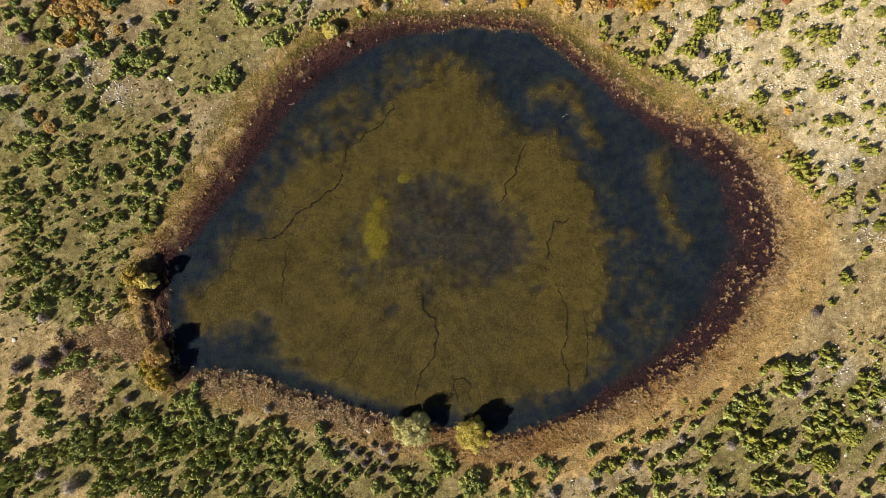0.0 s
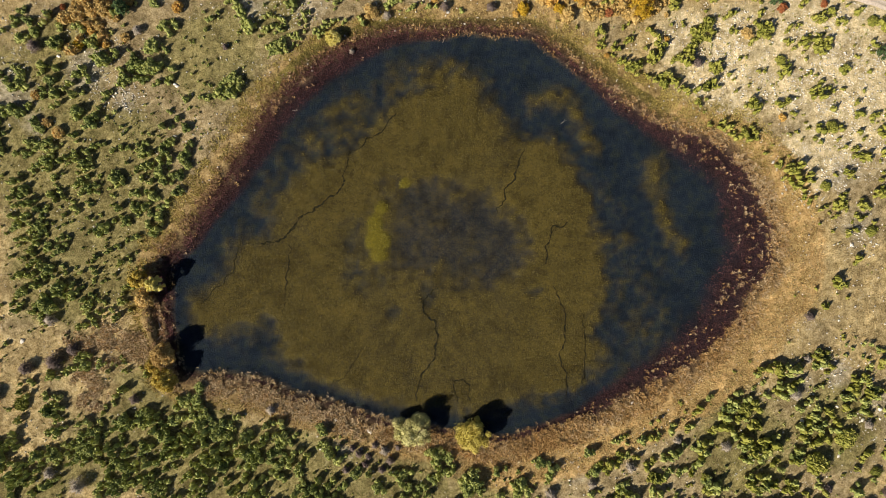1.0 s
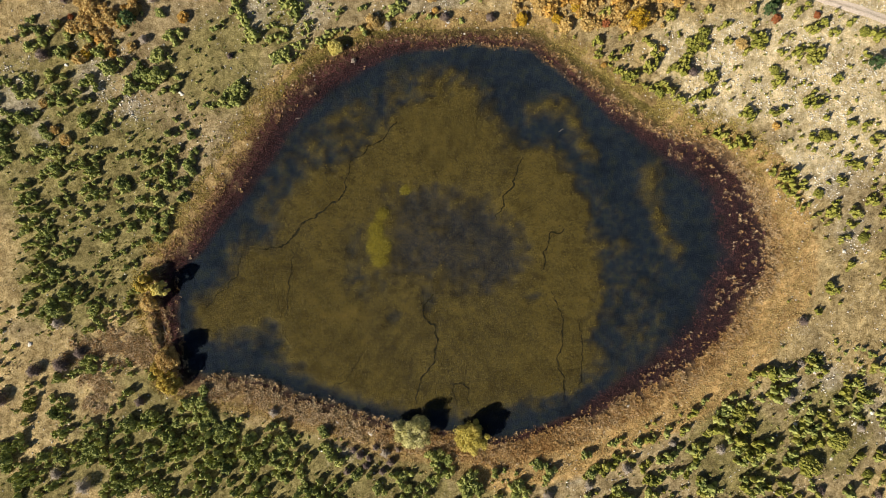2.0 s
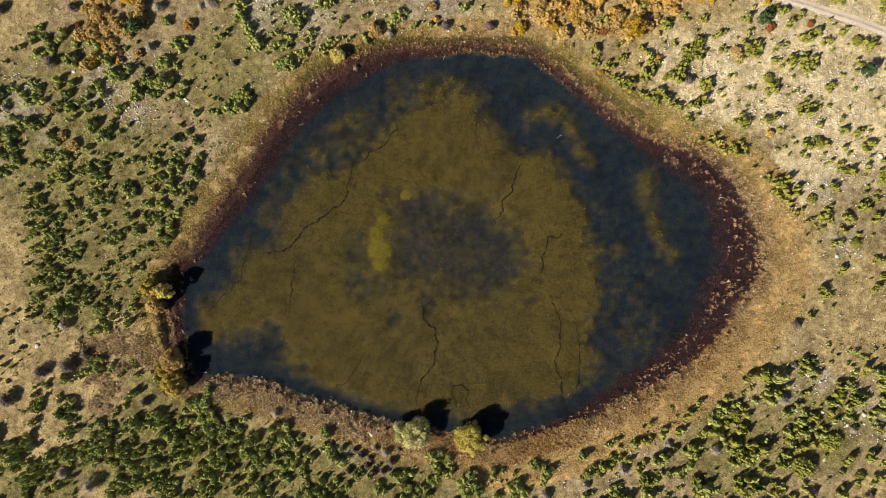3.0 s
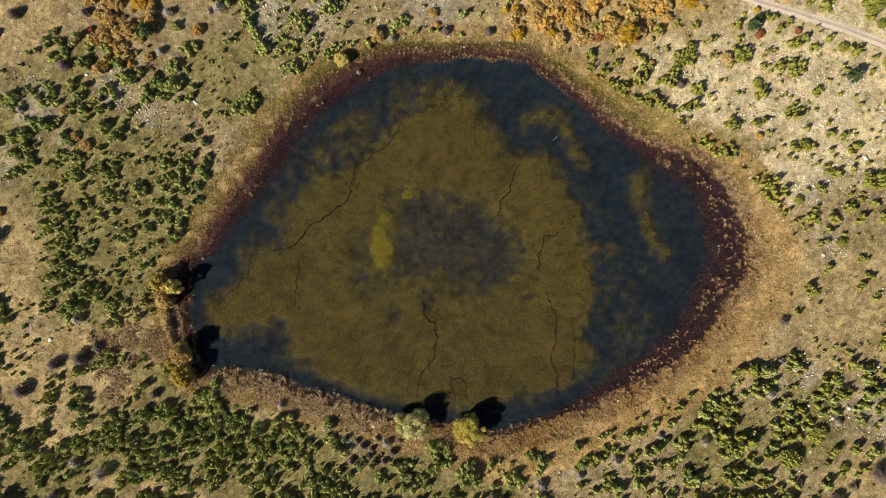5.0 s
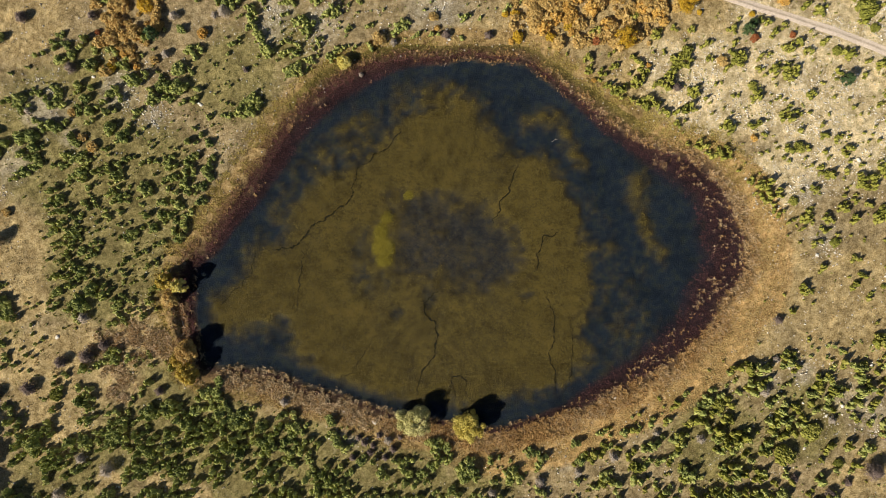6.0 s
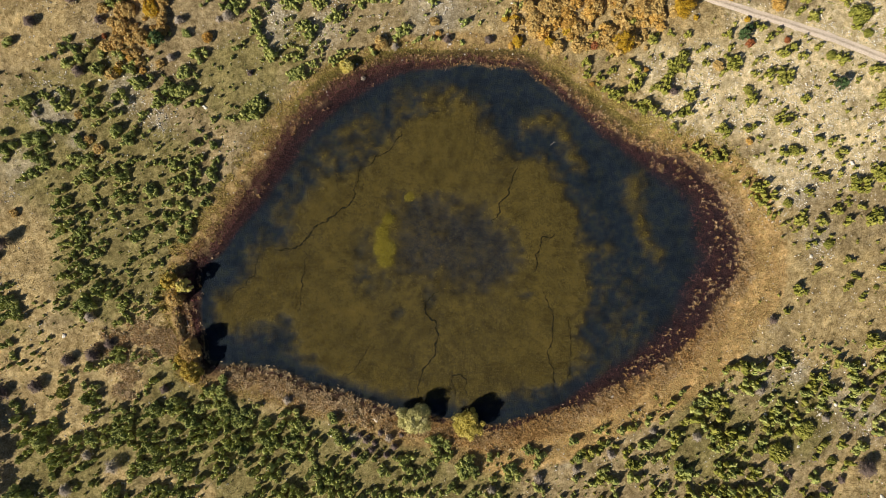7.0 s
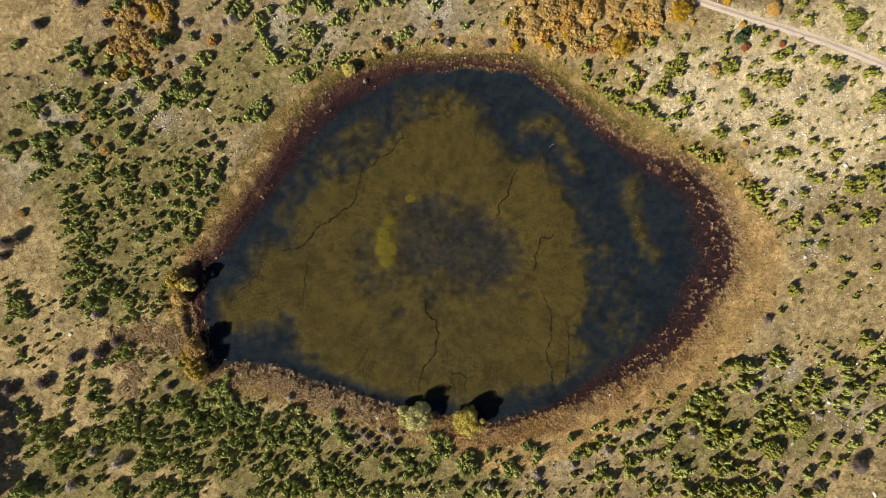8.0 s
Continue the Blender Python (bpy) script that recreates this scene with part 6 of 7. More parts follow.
NORTH_E = [
    (-3, 62.4, 0.85), (-2, 62.5, 0.68), (-0.8, 62.5, 0.68), (6, 61.2, 0.85), (-64.8, 71.7, 1.02), (-63.9, 73.3, 1.19), (-62.1, 71.6, 1.53),
    (-61.3, 73.2, 1.7), (-60.5, 70.6, 1.36), (-59.6, 74.2, 1.36), (-58.9, 67, 0.68), (-58.6, 72.5, 1.36), (-58, 67.9, 0.68), (-55.8, 70, 1.19),
    (-55.4, 67.3, 1.19), (-54.6, 70.5, 1.02), (-54.5, 68.6, 1.36), (-53.6, 67.3, 1.02), (-52, 72.5, 1.19), (-51.6, 71.6, 0.85), (-50.8, 70.1, 0.51),
    (-48.7, 67, 0.51), (-47, 71.7, 0.85), (-46.1, 73.3, 1.36), (-45.8, 68, 0.68), (-45.3, 71.4, 1.02), (-44.5, 68.3, 0.85), (-44.4, 73, 1.53),
    (-43.6, 71.7, 1.19), (-42.8, 66.6, 0.85), (-42.7, 73.7, 1.36), (-42.6, 71.4, 0.85), (-40.9, 73.4, 1.19),
]
NORTH_F = [
    (-40.2, 66.6, 1.36), (-40.1, 74.3, 0.85), (-39.4, 67.5, 0.85), (-37.7, 74.6, 1.02), (-37.6, 73.3, 1.36), (-36.8, 72, 1.19), (-36, 73.7, 1.36),
    (-35.7, 71.5, 1.02), (-34.9, 66.4, 0.34), (-34.5, 73.7, 1.19), (-34.3, 67.4, 0.68), (-34.1, 72.6, 0.85), (-33.6, 68, 1.02), (-32.6, 68.3, 1.19),
    (-31.7, 69.9, 1.36), (-31.3, 67.3, 0.85), (-30.9, 68.9, 1.36), (-29.9, 69.6, 1.19), (-29.6, 68.3, 0.85), (-27.2, 69.3, 0.34), (-26.7, 70.9, 0.68),
    (-25.5, 73.1, 0.85), (-25, 74.2, 1.02), (-24.2, 68.8, 0.51), (-24.1, 72.5, 1.19), (-23.3, 71.6, 0.85), (-22.4, 73.7, 1.36), (-20.8, 74.2, 1.19),
    (-20.3, 69.3, 0.34), (-19.8, 73.4, 0.85), (-18.8, 66.2, 0.34), (-17.7, 68.1, 0.34), (-17.4, 73.3, 0.68),
]
NORTH_G = [
    (-16.6, 69.6, 0.51), (-16.5, 74.2, 1.19), (-15.5, 73.5, 0.68), (-13.2, 74.3, 0.68), (-12.3, 73.4, 0.85), (-10.6, 74.6, 0.85), (-4.7, 74.3, 0.85),
    (-4.7, 69.3, 0.51), (-3.2, 71.8, 0.68), (-3, 73.4, 1.02), (-2, 72.6, 0.85), (-1.1, 73.8, 0.68), (5.5, 67.5, 0.68), (6.5, 66.6, 1.02),
    (7.2, 67.5, 0.85), (7.7, 71, 0.34), (8, 74.3, 1.02), (8.2, 68.1, 0.68), (10.9, 70.5, 0.34), (11.4, 67, 0.68), (13.5, 69.8, 0.34),
    (15.7, 69.6, 0.51), (16.5, 72.6, 0.68), (17.2, 73.5, 0.51), (18.7, 69.2, 1.02), (19.4, 70.2, 1.02), (21.8, 72.7, 0.51), (22.9, 71.5, 0.51),
    (23.8, 72.6, 0.85), (32.6, 68.2, 0.85), (33.7, 69.2, 1.02),
]
SMOOTH_BUSHES = [
    (-111.4, -41.6, 2.04), (80, -45.4, 2.04), (98.7, -59.6, 3.4), (106.6, -52.9, 2.89), (103.7, 29.2, 1.7), (102, 13.7, 1.53), (113.8, 1.6, 1.53),
    (90.2, 47, 1.53), (123.4, 69.2, 3.23), (125.8, 63.8, 1.53), (114.8, 57.2, 1.53), (114.6, -62.3, 1.53), (128, -11.1, 0.85),
]
BUSH_ZONES = [
    (NORTH_WEST_A, "junipers on the north-west slope", "rough stony turf", dark_models),
    (NORTH_WEST_B, "junipers on the north-west slope", "rough stony turf", dark_models),
    (NORTH_WEST_C, "junipers on the north-west slope", "rough stony turf", dark_models),
    (NORTH_WEST_D, "junipers on the north-west slope", "rough stony turf", dark_models),
    (NORTH_WEST_E, "junipers on the north-west slope", "rough stony turf", dark_models),
    (WEST_A, "junipers on the west slope", "olive grazed turf", dark_models),
    (WEST_B, "junipers on the west slope", "olive grazed turf", dark_models),
    (WEST_C, "junipers on the west slope", "olive grazed turf", dark_models),
    (WEST_D, "junipers on the west slope", "olive grazed turf", dark_models),
    (WEST_E, "junipers on the west slope", "olive grazed turf", dark_models),
    (WEST_F, "junipers on the west slope", "olive grazed turf", dark_models),
    (WEST_G, "junipers on the west slope", "olive grazed turf", dark_models),
    (WEST_H, "junipers on the west slope", "olive grazed turf", dark_models),
    (WEST_I, "junipers on the west slope", "olive grazed turf", dark_models),
    (WEST_J, "junipers on the west slope", "olive grazed turf", dark_models),
    (WEST_K, "junipers on the west slope", "olive grazed turf", dark_models),
    (SOUTH_WEST_A, "junipers in the south-west thicket", "brown autumn grass", dark_models),
    (SOUTH_WEST_B, "junipers in the south-west thicket", "brown autumn grass", dark_models),
    (SOUTH_WEST_C, "junipers in the south-west thicket", "brown autumn grass", dark_models),
    (SOUTH_WEST_D, "junipers in the south-west thicket", "brown autumn grass", dark_models),
    (SOUTH_WEST_E, "junipers in the south-west thicket", "brown autumn grass", dark_models),
    (SOUTH_WEST_F, "junipers in the south-west thicket", "brown autumn grass", dark_models),
    (SOUTH_WEST_G, "junipers in the south-west thicket", "brown autumn grass", dark_models),
    (SOUTH_WEST_H, "junipers in the south-west thicket", "brown autumn grass", dark_models),
    (SOUTH_A, "junipers behind the south shore", "brown autumn grass", dark_models),
    (SOUTH_B, "junipers behind the south shore", "brown autumn grass", dark_models),
    (SOUTH_C, "junipers behind the south shore", "brown autumn grass", dark_models),
    (SOUTH_D, "junipers behind the south shore", "brown autumn grass", dark_models),
    (SOUTH_E, "junipers behind the south shore", "brown autumn grass", dark_models),
    (SOUTH_F, "junipers behind the south shore", "brown autumn grass", dark_models),
    (SOUTH_G, "junipers behind the south shore", "brown autumn grass", dark_models),
    (SOUTH_EAST_A, "junipers on the south-east slope", "stony olive turf", mid_models),
    (SOUTH_EAST_B, "junipers on the south-east slope", "stony olive turf", mid_models),
    (SOUTH_EAST_C, "junipers on the south-east slope", "stony olive turf", mid_models),
    (SOUTH_EAST_D, "junipers on the south-east slope", "stony olive turf", mid_models),
    (SOUTH_EAST_E, "junipers on the south-east slope", "stony olive turf", mid_models),
    (SOUTH_EAST_F, "junipers on the south-east slope", "stony olive turf", mid_models),
    (SOUTH_EAST_G, "junipers on the south-east slope", "stony olive turf", mid_models),
    (SOUTH_EAST_H, "junipers on the south-east slope", "stony olive turf", mid_models),
    (SOUTH_EAST_I, "junipers on the south-east slope", "stony olive turf", mid_models),
    (SOUTH_EAST_J, "junipers on the south-east slope", "stony olive turf", mid_models),
    (EAST_A, "junipers on the east slope", "dry beige turf", light_models),
    (EAST_B, "junipers on the east slope", "dry beige turf", light_models),
    (EAST_C, "junipers on the east slope", "dry beige turf", light_models),
    (EAST_D, "junipers on the east slope", "dry beige turf", light_models),
    (NORTH_EAST_A, "junipers on the stony north-east slope", "pale stony ground", light_models),
    (NORTH_EAST_B, "junipers on the stony north-east slope", "pale stony ground", light_models),
    (NORTH_EAST_C, "junipers on the stony north-east slope", "pale stony ground", light_models),
    (NORTH_EAST_D, "junipers on the stony north-east slope", "pale stony ground", light_models),
    (NORTH_EAST_E, "junipers on the stony north-east slope", "pale stony ground", light_models),
    (NORTH_EAST_F, "junipers on the stony north-east slope", "pale stony ground", light_models),
    (NORTH_EAST_G, "junipers on the stony north-east slope", "pale stony ground", light_models),
    (NORTH_EAST_H, "junipers on the stony north-east slope", "pale stony ground", light_models),
    (NORTH_EAST_I, "junipers on the stony north-east slope", "pale stony ground", light_models),
    (FAR_NORTH_EAST_A, "junipers beyond the track", "pale stony ground", light_models),
    (FAR_NORTH_EAST_B, "junipers beyond the track", "pale stony ground", light_models),
    (NORTH_A, "junipers above the north shore", "stony grazed turf", dark_models),
    (NORTH_B, "junipers above the north shore", "stony grazed turf", dark_models),
    (NORTH_C, "junipers above the north shore", "stony grazed turf", dark_models),
    (NORTH_D, "junipers above the north shore", "stony grazed turf", dark_models),
    (NORTH_E, "junipers above the north shore", "stony grazed turf", dark_models),
    (NORTH_F, "junipers above the north shore", "stony grazed turf", dark_models),
    (NORTH_G, "junipers above the north shore", "stony grazed turf", dark_models),
]
SCRUB_WEST = [
    (-116.9, 36.3), (-77, 41.4), (-53.2, 43.1), (-65, 19.3), (-73.5, 0.6), (-80.4, -6.2), (-83.8, -24.9), (-99, -25.7), (-116.1, -20.6),
    (-116.9, 7.4),
]
SCRUB_NW = [
    (-151.8, 49.9), (-77, 60.1), (-60, 56.7), (-56.6, 44.8), (-77, 39.7), (-116.1, 36.3), (-116.1, 24.4), (-151.8, 21),
]
SCRUB_N = [
    (-65, 90.7), (-14.1, 90.7), (18.2, 90.7), (18.2, 60.5), (-14.1, 60.1), (-24.2, 59.3), (-31.1, 55), (-44.7, 48.2), (-53.2, 46.5), (-58.3, 60.1),
]
SCRUB_NE = [
    (42, 58.4), (71, 66.9), (79.5, 90.7), (152.6, 90.7), (152.6, 19.3), (88, 21), (71, 34.6), (54, 43.1),
]
SCRUB_E = [
    (89.7, 22.7), (152.6, 19.3), (152.6, -28.3), (105, -26.6), (94.8, -16.4), (105, -1.1),
]
SCRUB_SE = [
    (65.9, -47), (82.9, -33.4), (105, -26.6), (152.6, -26.6), (152.6, -91.2), (37, -91.2), (37, -65.7), (47.1, -52.1),
]
SCRUB_S = [
    (-37.9, -58.9), (-14.1, -58), (37, -63.1), (38.6, -91.2), (-48.1, -91.2),
]
SCRUB_SW = [
    (-99, -44.4), (-66.8, -41.9), (-51.5, -43.9), (-31.1, -48.3), (-14.1, -54.6), (-37.9, -91.2), (-68.5, -91.2), (-77, -60.6), (-99, -57.2),
]
SCRUB_SWW = [
    (-151.8, -26.6), (-92.2, -27.4), (-82, -33.4), (-95.7, -43.6), (-99, -57.2), (-77, -60.6), (-68.5, -91.2), (-151.8, -91.2),
]
SCRUB_FAR_W = [
    (-151.8, 24.4), (-116.1, 24.4), (-117.8, -23.2), (-151.8, -26.6),
]
SCRUB = [(SCRUB_WEST, 44, 0.32, 0.85, 0.35), (SCRUB_NW, 19, 0.3, 1.0, 0.3), (SCRUB_N, 15, 0.25, 0.95, 0.4), (SCRUB_NE, 30, 0.25, 1.05, 0.85), (SCRUB_E, 3.2, 0.2, 0.7, 0.7), (SCRUB_SE, 36, 0.45, 1.5, 0.4), (SCRUB_S, 34, 0.35, 1.4, 0.3), (SCRUB_SW, 62, 0.55, 1.5, 0.25), (SCRUB_SWW, 21, 0.4, 1.3, 0.35), (SCRUB_FAR_W, 2.2, 0.25, 0.8, 0.2)]


small_listed = []
for zone, group, ground_words, models in BUSH_ZONES:
    swell = 1.32 if "south-east" in group else (1.3 if "south shore" in group else (1.2 if "south" in group else (1.06 if "west" in group else 1.18)))
    for x, y, r in zone:
        taken.append((x, y, r))
        if r < 1.3 or (r < 1.5 and math.hypot(x, y * 1.2) > 86):
            pale = models is light_models or (models is mid_models and (x * 7 + y * 3) % 1 > 0.5)
            small_listed.append((x, y, r * swell, float(pale)))
            continue
        size_words = "Broad many-headed" if r > 2.2 else ("Medium rounded" if r > 1.6 else "Small upright")
        plant_bush(x, y, r * swell, f"{size_words} green juniper bush on {ground_words}", group, models)
for x, y, r in SMOOTH_BUSHES:
    taken.append((x, y, r))
    plant_bush(x, y, r * 1.1, "Low even-topped olive green shrub among junipers", "even-topped shrubs", flat_models, "low_shrub")


# ---- scattered small junipers ----
def scatter(zone, per_100, rng):
    """Random plan points inside a zone, thinned by a patchy noise."""
    p = np.array(zone)
    lo, hi = p.min(0), p.max(0)
    n = int((hi[0] - lo[0]) * (hi[1] - lo[1]) * per_100 / 100)
    q = rng.uniform(lo, hi, (n, 2))
    q = q[distance_to(p, q[:, 0], q[:, 1]) < 0]
    return q


def place(models, spots, rng, low=0.95, high=1.6):
    """Joins copies of the model arrays at spots (x, y, r)."""
    pieces = []
    which = rng.randint(len(models), size=len(spots))
    for k, (v, f) in enumerate(models):
        s = spots[which == k]
        if not len(s):
            continue
        a = rng.uniform(0, 2 * math.pi, len(s))
        ca, sa = np.cos(a)[:, None], np.sin(a)[:, None]
        r = s[:, 2:3]
        z = ground_height(s[:, 0], s[:, 1])[:, None]
        tallness = r * rng.uniform(low, high, (len(s), 1))
        vx = s[:, :1] + r * (v[:, 0] * ca - v[:, 1] * sa)
        vy = s[:, 1:2] + r * (v[:, 0] * sa + v[:, 1] * ca)
        vz = z + tallness * v[:, 2] - 0.03
        V = np.stack([vx, vy, vz], -1).reshape(-1, 3)
        F = (f[None] + (np.arange(len(s)) * len(v))[:, None, None]).reshape(-1, f.shape[1])
        pieces.append((V, F))
    return join(pieces)


def clear_of(q, r, circles, gap):
    c = np.array(circles)
    d = np.hypot(q[:, 0:1] - c[None, :, 0], q[:, 1:2] - c[None, :, 1])
    return (d > c[None, :, 2] * gap + np.asarray(r)[:, None] * 0.8).all(1)


def scatter_bushes():
    rng = np.random.RandomState(5)
    models = [juniper_arrays(s, n, 18, 1.25, 0.2) for s, n in ((21, 1), (22, 2), (23, 3), (24, 4), (25, 3), (26, 2))]
    track = smooth(TRACK, 4, False)
    dark, light = [], []
    for zone, per_100, r_low, r_high, pale in SCRUB:
        q = scatter(zone, per_100, rng)
        r = r_low + (r_high - r_low) * rng.rand(len(q)) ** 2
        ok = (shore_distance(q[:, 0], q[:, 1]) > np.where(np.abs(bearing(q[:, 0], q[:, 1]) - 240) < 25, 6.3, 8.5)) & (distance_to(track, q[:, 0], q[:, 1], False) > 2.2)
        ok &= rng.rand(len(q)) < 0.5 + 0.9 * step(0.3, 0.65, fractal(q[:, 0], q[:, 1], 11, 19, 2))
        listed_ground = (np.abs(q[:, 0]) < 134) & (np.abs(q[:, 1]) < 76)
        r = np.where(listed_ground, np.minimum(0.2 + 0.35 * (r - r_low), 0.55), r)
        ok &= ~listed_ground | (rng.rand(len(q)) < 0.4)
        ok &= clear_of(q, r, taken, 0.9)
        q, r = q[ok], r[ok]
        rows = np.column_stack([q, r])
        is_pale = rng.rand(len(q)) < pale
        light.append(rows[is_pale])
        dark.append(rows[~is_pale])
    listed = np.array(small_listed, float)
    dark.append(listed[listed[:, 3] < 0.5][:, :3])
    light.append(listed[listed[:, 3] > 0.5][:, :3])
    for rows, mat, tall, words in ((dark, JUNIPER, 1.08, "Scattered small dark green junipers on dry turf"), (light, YOUNG_JUNIPER, 1.1, "Scattered small light green junipers on stony turf")):
        rows = np.concatenate(rows)
        v, f = place(models, rows, rng, 0.95 * tall, 1.6 * tall)
        tagged(new("juniper_scrub", raw_mesh("juniper_scrub", v, f, mat)), words, "scrub", kind="stuff")
        print("scrub", len(rows), len(f))


scatter_bushes()


# ---- trees and leafless shrubs ----
def limbs_of(rng, height, radius, count, thick):
    pieces = [tube([(0, 0, -0.3), (0.05 * height * rng.uniform(-1, 1), 0.05 * height * rng.uniform(-1, 1), height * 0.3), (0.06 * height * rng.uniform(-1, 1), 0.06 * height * rng.uniform(-1, 1), height * 0.75)], [thick, thick * 0.75, thick * 0.25], 7)]
    tips = []
    for k in range(count):
        a = k * 2.4 + rng.uniform(-0.4, 0.4)
        z0 = height * rng.uniform(0.12, 0.5)
        reach = radius * rng.uniform(0.6, 0.95)
        z1 = min(z0 + height * rng.uniform(0.2, 0.45), height * 0.92)
        d = np.array([math.cos(a), math.sin(a)])
        mid = (*(d * reach * 0.45), z0 + (z1 - z0) * 0.6)
        tip = (*(d * reach), z1)
        pieces.append(tube([(0, 0, z0), mid, tip], [thick * 0.45, thick * 0.25, thick * 0.07], 5))
        tips.append(tip)
        for s in range(3):
            b = a + rng.uniform(-0.9, 0.9)
            e = np.array(mid) + np.array([math.cos(b), math.sin(b), rng.uniform(0.1, 0.8)]) * reach * 0.5
            pieces.append(tube([mid, (np.array(mid) + e) / 2, e], [thick * 0.2, thick * 0.12, thick * 0.04], 4))
            tips.append(tuple(e))
    return pieces, tips


def tree_meshes(seed, height, radius, leaves, leaf_size, leaf_mat, bark):
    rng = np.random.RandomState(seed)
    pieces, tips = limbs_of(rng, height, radius, 9, 0.035 * height)
    trunk = raw_mesh("trunk", *join(pieces), bark)
    lumps, radii = [], []
    squash, lean = rng.uniform(0.82, 0.97), rng.uniform(0, math.pi)
    for k in range(46):
        a, s = rng.uniform(0, 2 * math.pi), math.sqrt(rng.rand()) * rng.uniform(0.85, 1.12)
        s *= 1 - (1 - squash) * abs(math.sin(a - lean))
        top = height * (1 - 0.42 * s * s) * rng.uniform(0.85, 1.05)
        r = radius * rng.uniform(0.13, 0.30)
        lumps.append((math.cos(a) * s * (radius - r * 0.6), math.sin(a) * s * (radius - r * 0.6), max((top - r * rng.uniform(0.7, 1.6)) * (0.5 if k % 3 == 0 else 1.0), r)))
        radii.append((r, r, r * 1.15))
    per = max(int(leaves * 1.15 / 46), 8)
    crown = sprays(np.array(lumps), np.array(radii), per, leaf_size, rng, low=-0.5, up=0.0, loose=0.5, inner=0.35, outer=1.25)
    return trunk, raw_mesh("crown", *crown, leaf_mat)


def plant_tree(name, x, y, r, height, leaf_mat, bark, label, category="tree", group="", leaves=2600, leaf_size=0.24):
    tree = new(name)
    trunk, crown = tree_meshes(pick.randint(1 << 20), height, r, leaves, leaf_size, leaf_mat, bark)
    part("trunk", trunk, tree)
    part("crown", crown, tree)
    tree.matrix_world = pose(x, y, float(ground_height(x, y)), 0, 0, pick.uniform(0, 360))
    tagged(tree, label, category, group)
    taken.append((x, y, r * 0.8))


def bare_meshes(seed, height, radius, count, bark):
    """A leafless shrub: forked stems and a haze of fine twigs."""
    rng = np.random.RandomState(seed)
    stems, tips = limbs_of(rng, height, radius, 16, 0.014 * height + 0.02)
    a, lift = rng.uniform(0, 2 * math.pi, count), rng.uniform(0.15, 1, count)
    wob = 0.75 + 0.35 * np.sin(a * 2 + rng.uniform(0, 6)) * np.sin(a * 3 + rng.uniform(0, 6))
    out = np.sqrt(rng.rand(count)) * radius * wob * np.sqrt(np.maximum(1.05 - lift ** 2, 0.05))
    base = np.stack([np.cos(a) * out, np.sin(a) * out, lift * height * 0.85], 1)
    way = unit(base * [0.7, 0.7, 0.3] + [0, 0, 0.3 * height] + rng.normal(size=(count, 3)) * radius * 0.8) * rng.uniform(0.3, 0.8, (count, 1)) * min(radius, 2.5) * 0.6
    side = unit(np.cross(way, rng.normal(size=(count, 3)))) * 0.065
    other = unit(np.cross(way, side)) * 0.065
    v = np.stack([base - side, base + side, base + other, base + way], 1).reshape(-1, 3)
    k = np.arange(count)[:, None] * 4
    f = np.concatenate([k + [0, 1, 3], k + [1, 2, 3], k + [2, 0, 3]])
    return raw_mesh("stem", *join(stems), bark), raw_mesh("crown", v, f, bark)


def plant_bare(x, y, r, bark, label, height=None, count=900):
    shrub = new("bare_shrub")
    stem, twigs = bare_meshes(pick.randint(1 << 20), height or r * 1.3, r, count, bark)
    part("stem", stem, shrub)
    part("crown", twigs, shrub)
    shrub.matrix_world = pose(x, y, float(ground_height(x, y)), 0, 0, pick.uniform(0, 360))
    tagged(shrub, label, "shrub", "leafless shrubs")
    taken.append((x, y, r * 0.6))


BROWN_TWIG = bark_material("brown_twigs", (0.12, 0.085, 0.075), (0.30, 0.22, 0.18))
SHORE_TREES = [
    (-8.2, -48.9, 4.45, 7.2, WILLOW, "Pale green-yellow rounded willow at the water's edge", "willow_tree"),
    (7.9, -50.8, 4.15, 6.8, YELLOW_WILLOW, "Bright yellow-green rounded willow at the water's edge", "willow_tree"),
    (-27.9, 54.1, 1.85, 3.4, YELLOW_WILLOW, "Small pale yellow-green willow beside the reeds", "willow_tree"),
    (-79.3, -8.9, 2, 6, AMBER, "Golden-yellow willow on the lake bank", "willow_tree"),
    (-75, -10.2, 1.9, 6.6, YELLOW_WILLOW, "Pale green willow leaning over the lake bank", "willow_tree"),
    (-78, -13.9, 2.1, 5, OCHRE, "Ochre half-bare willow on the lake bank", "willow_tree"),
    (-73.1, -29, 2.7, 6.6, OCHRE, "Thin ochre half-bare willow on the lake bank", "willow_tree"),
    (-76.3, -31.8, 1.5, 4, AMBER, "Slender golden willow on the lake bank", "willow_tree"),
    (-72.8, -35.2, 2.7, 6, AMBER, "Golden-yellow willow above the lake bank", "willow_tree"),
]
GOLDEN = [
    (71, 71.2, 3.57), (53.3, 61.1, 3.57), (-85.4, 71, 2.72), (21.5, 68.3, 1.36), (18.7, 68.3, 1.02), (31.7, 61.5, 1.53), (22.3, 61.4, 1.87),
    (85.3, 74.7, 1.36), (90.2, 68, 0.85), (74.9, 68.4, 0.85), (-95.3, 53, 1.53), (36.7, 64.5, 1.36),
]
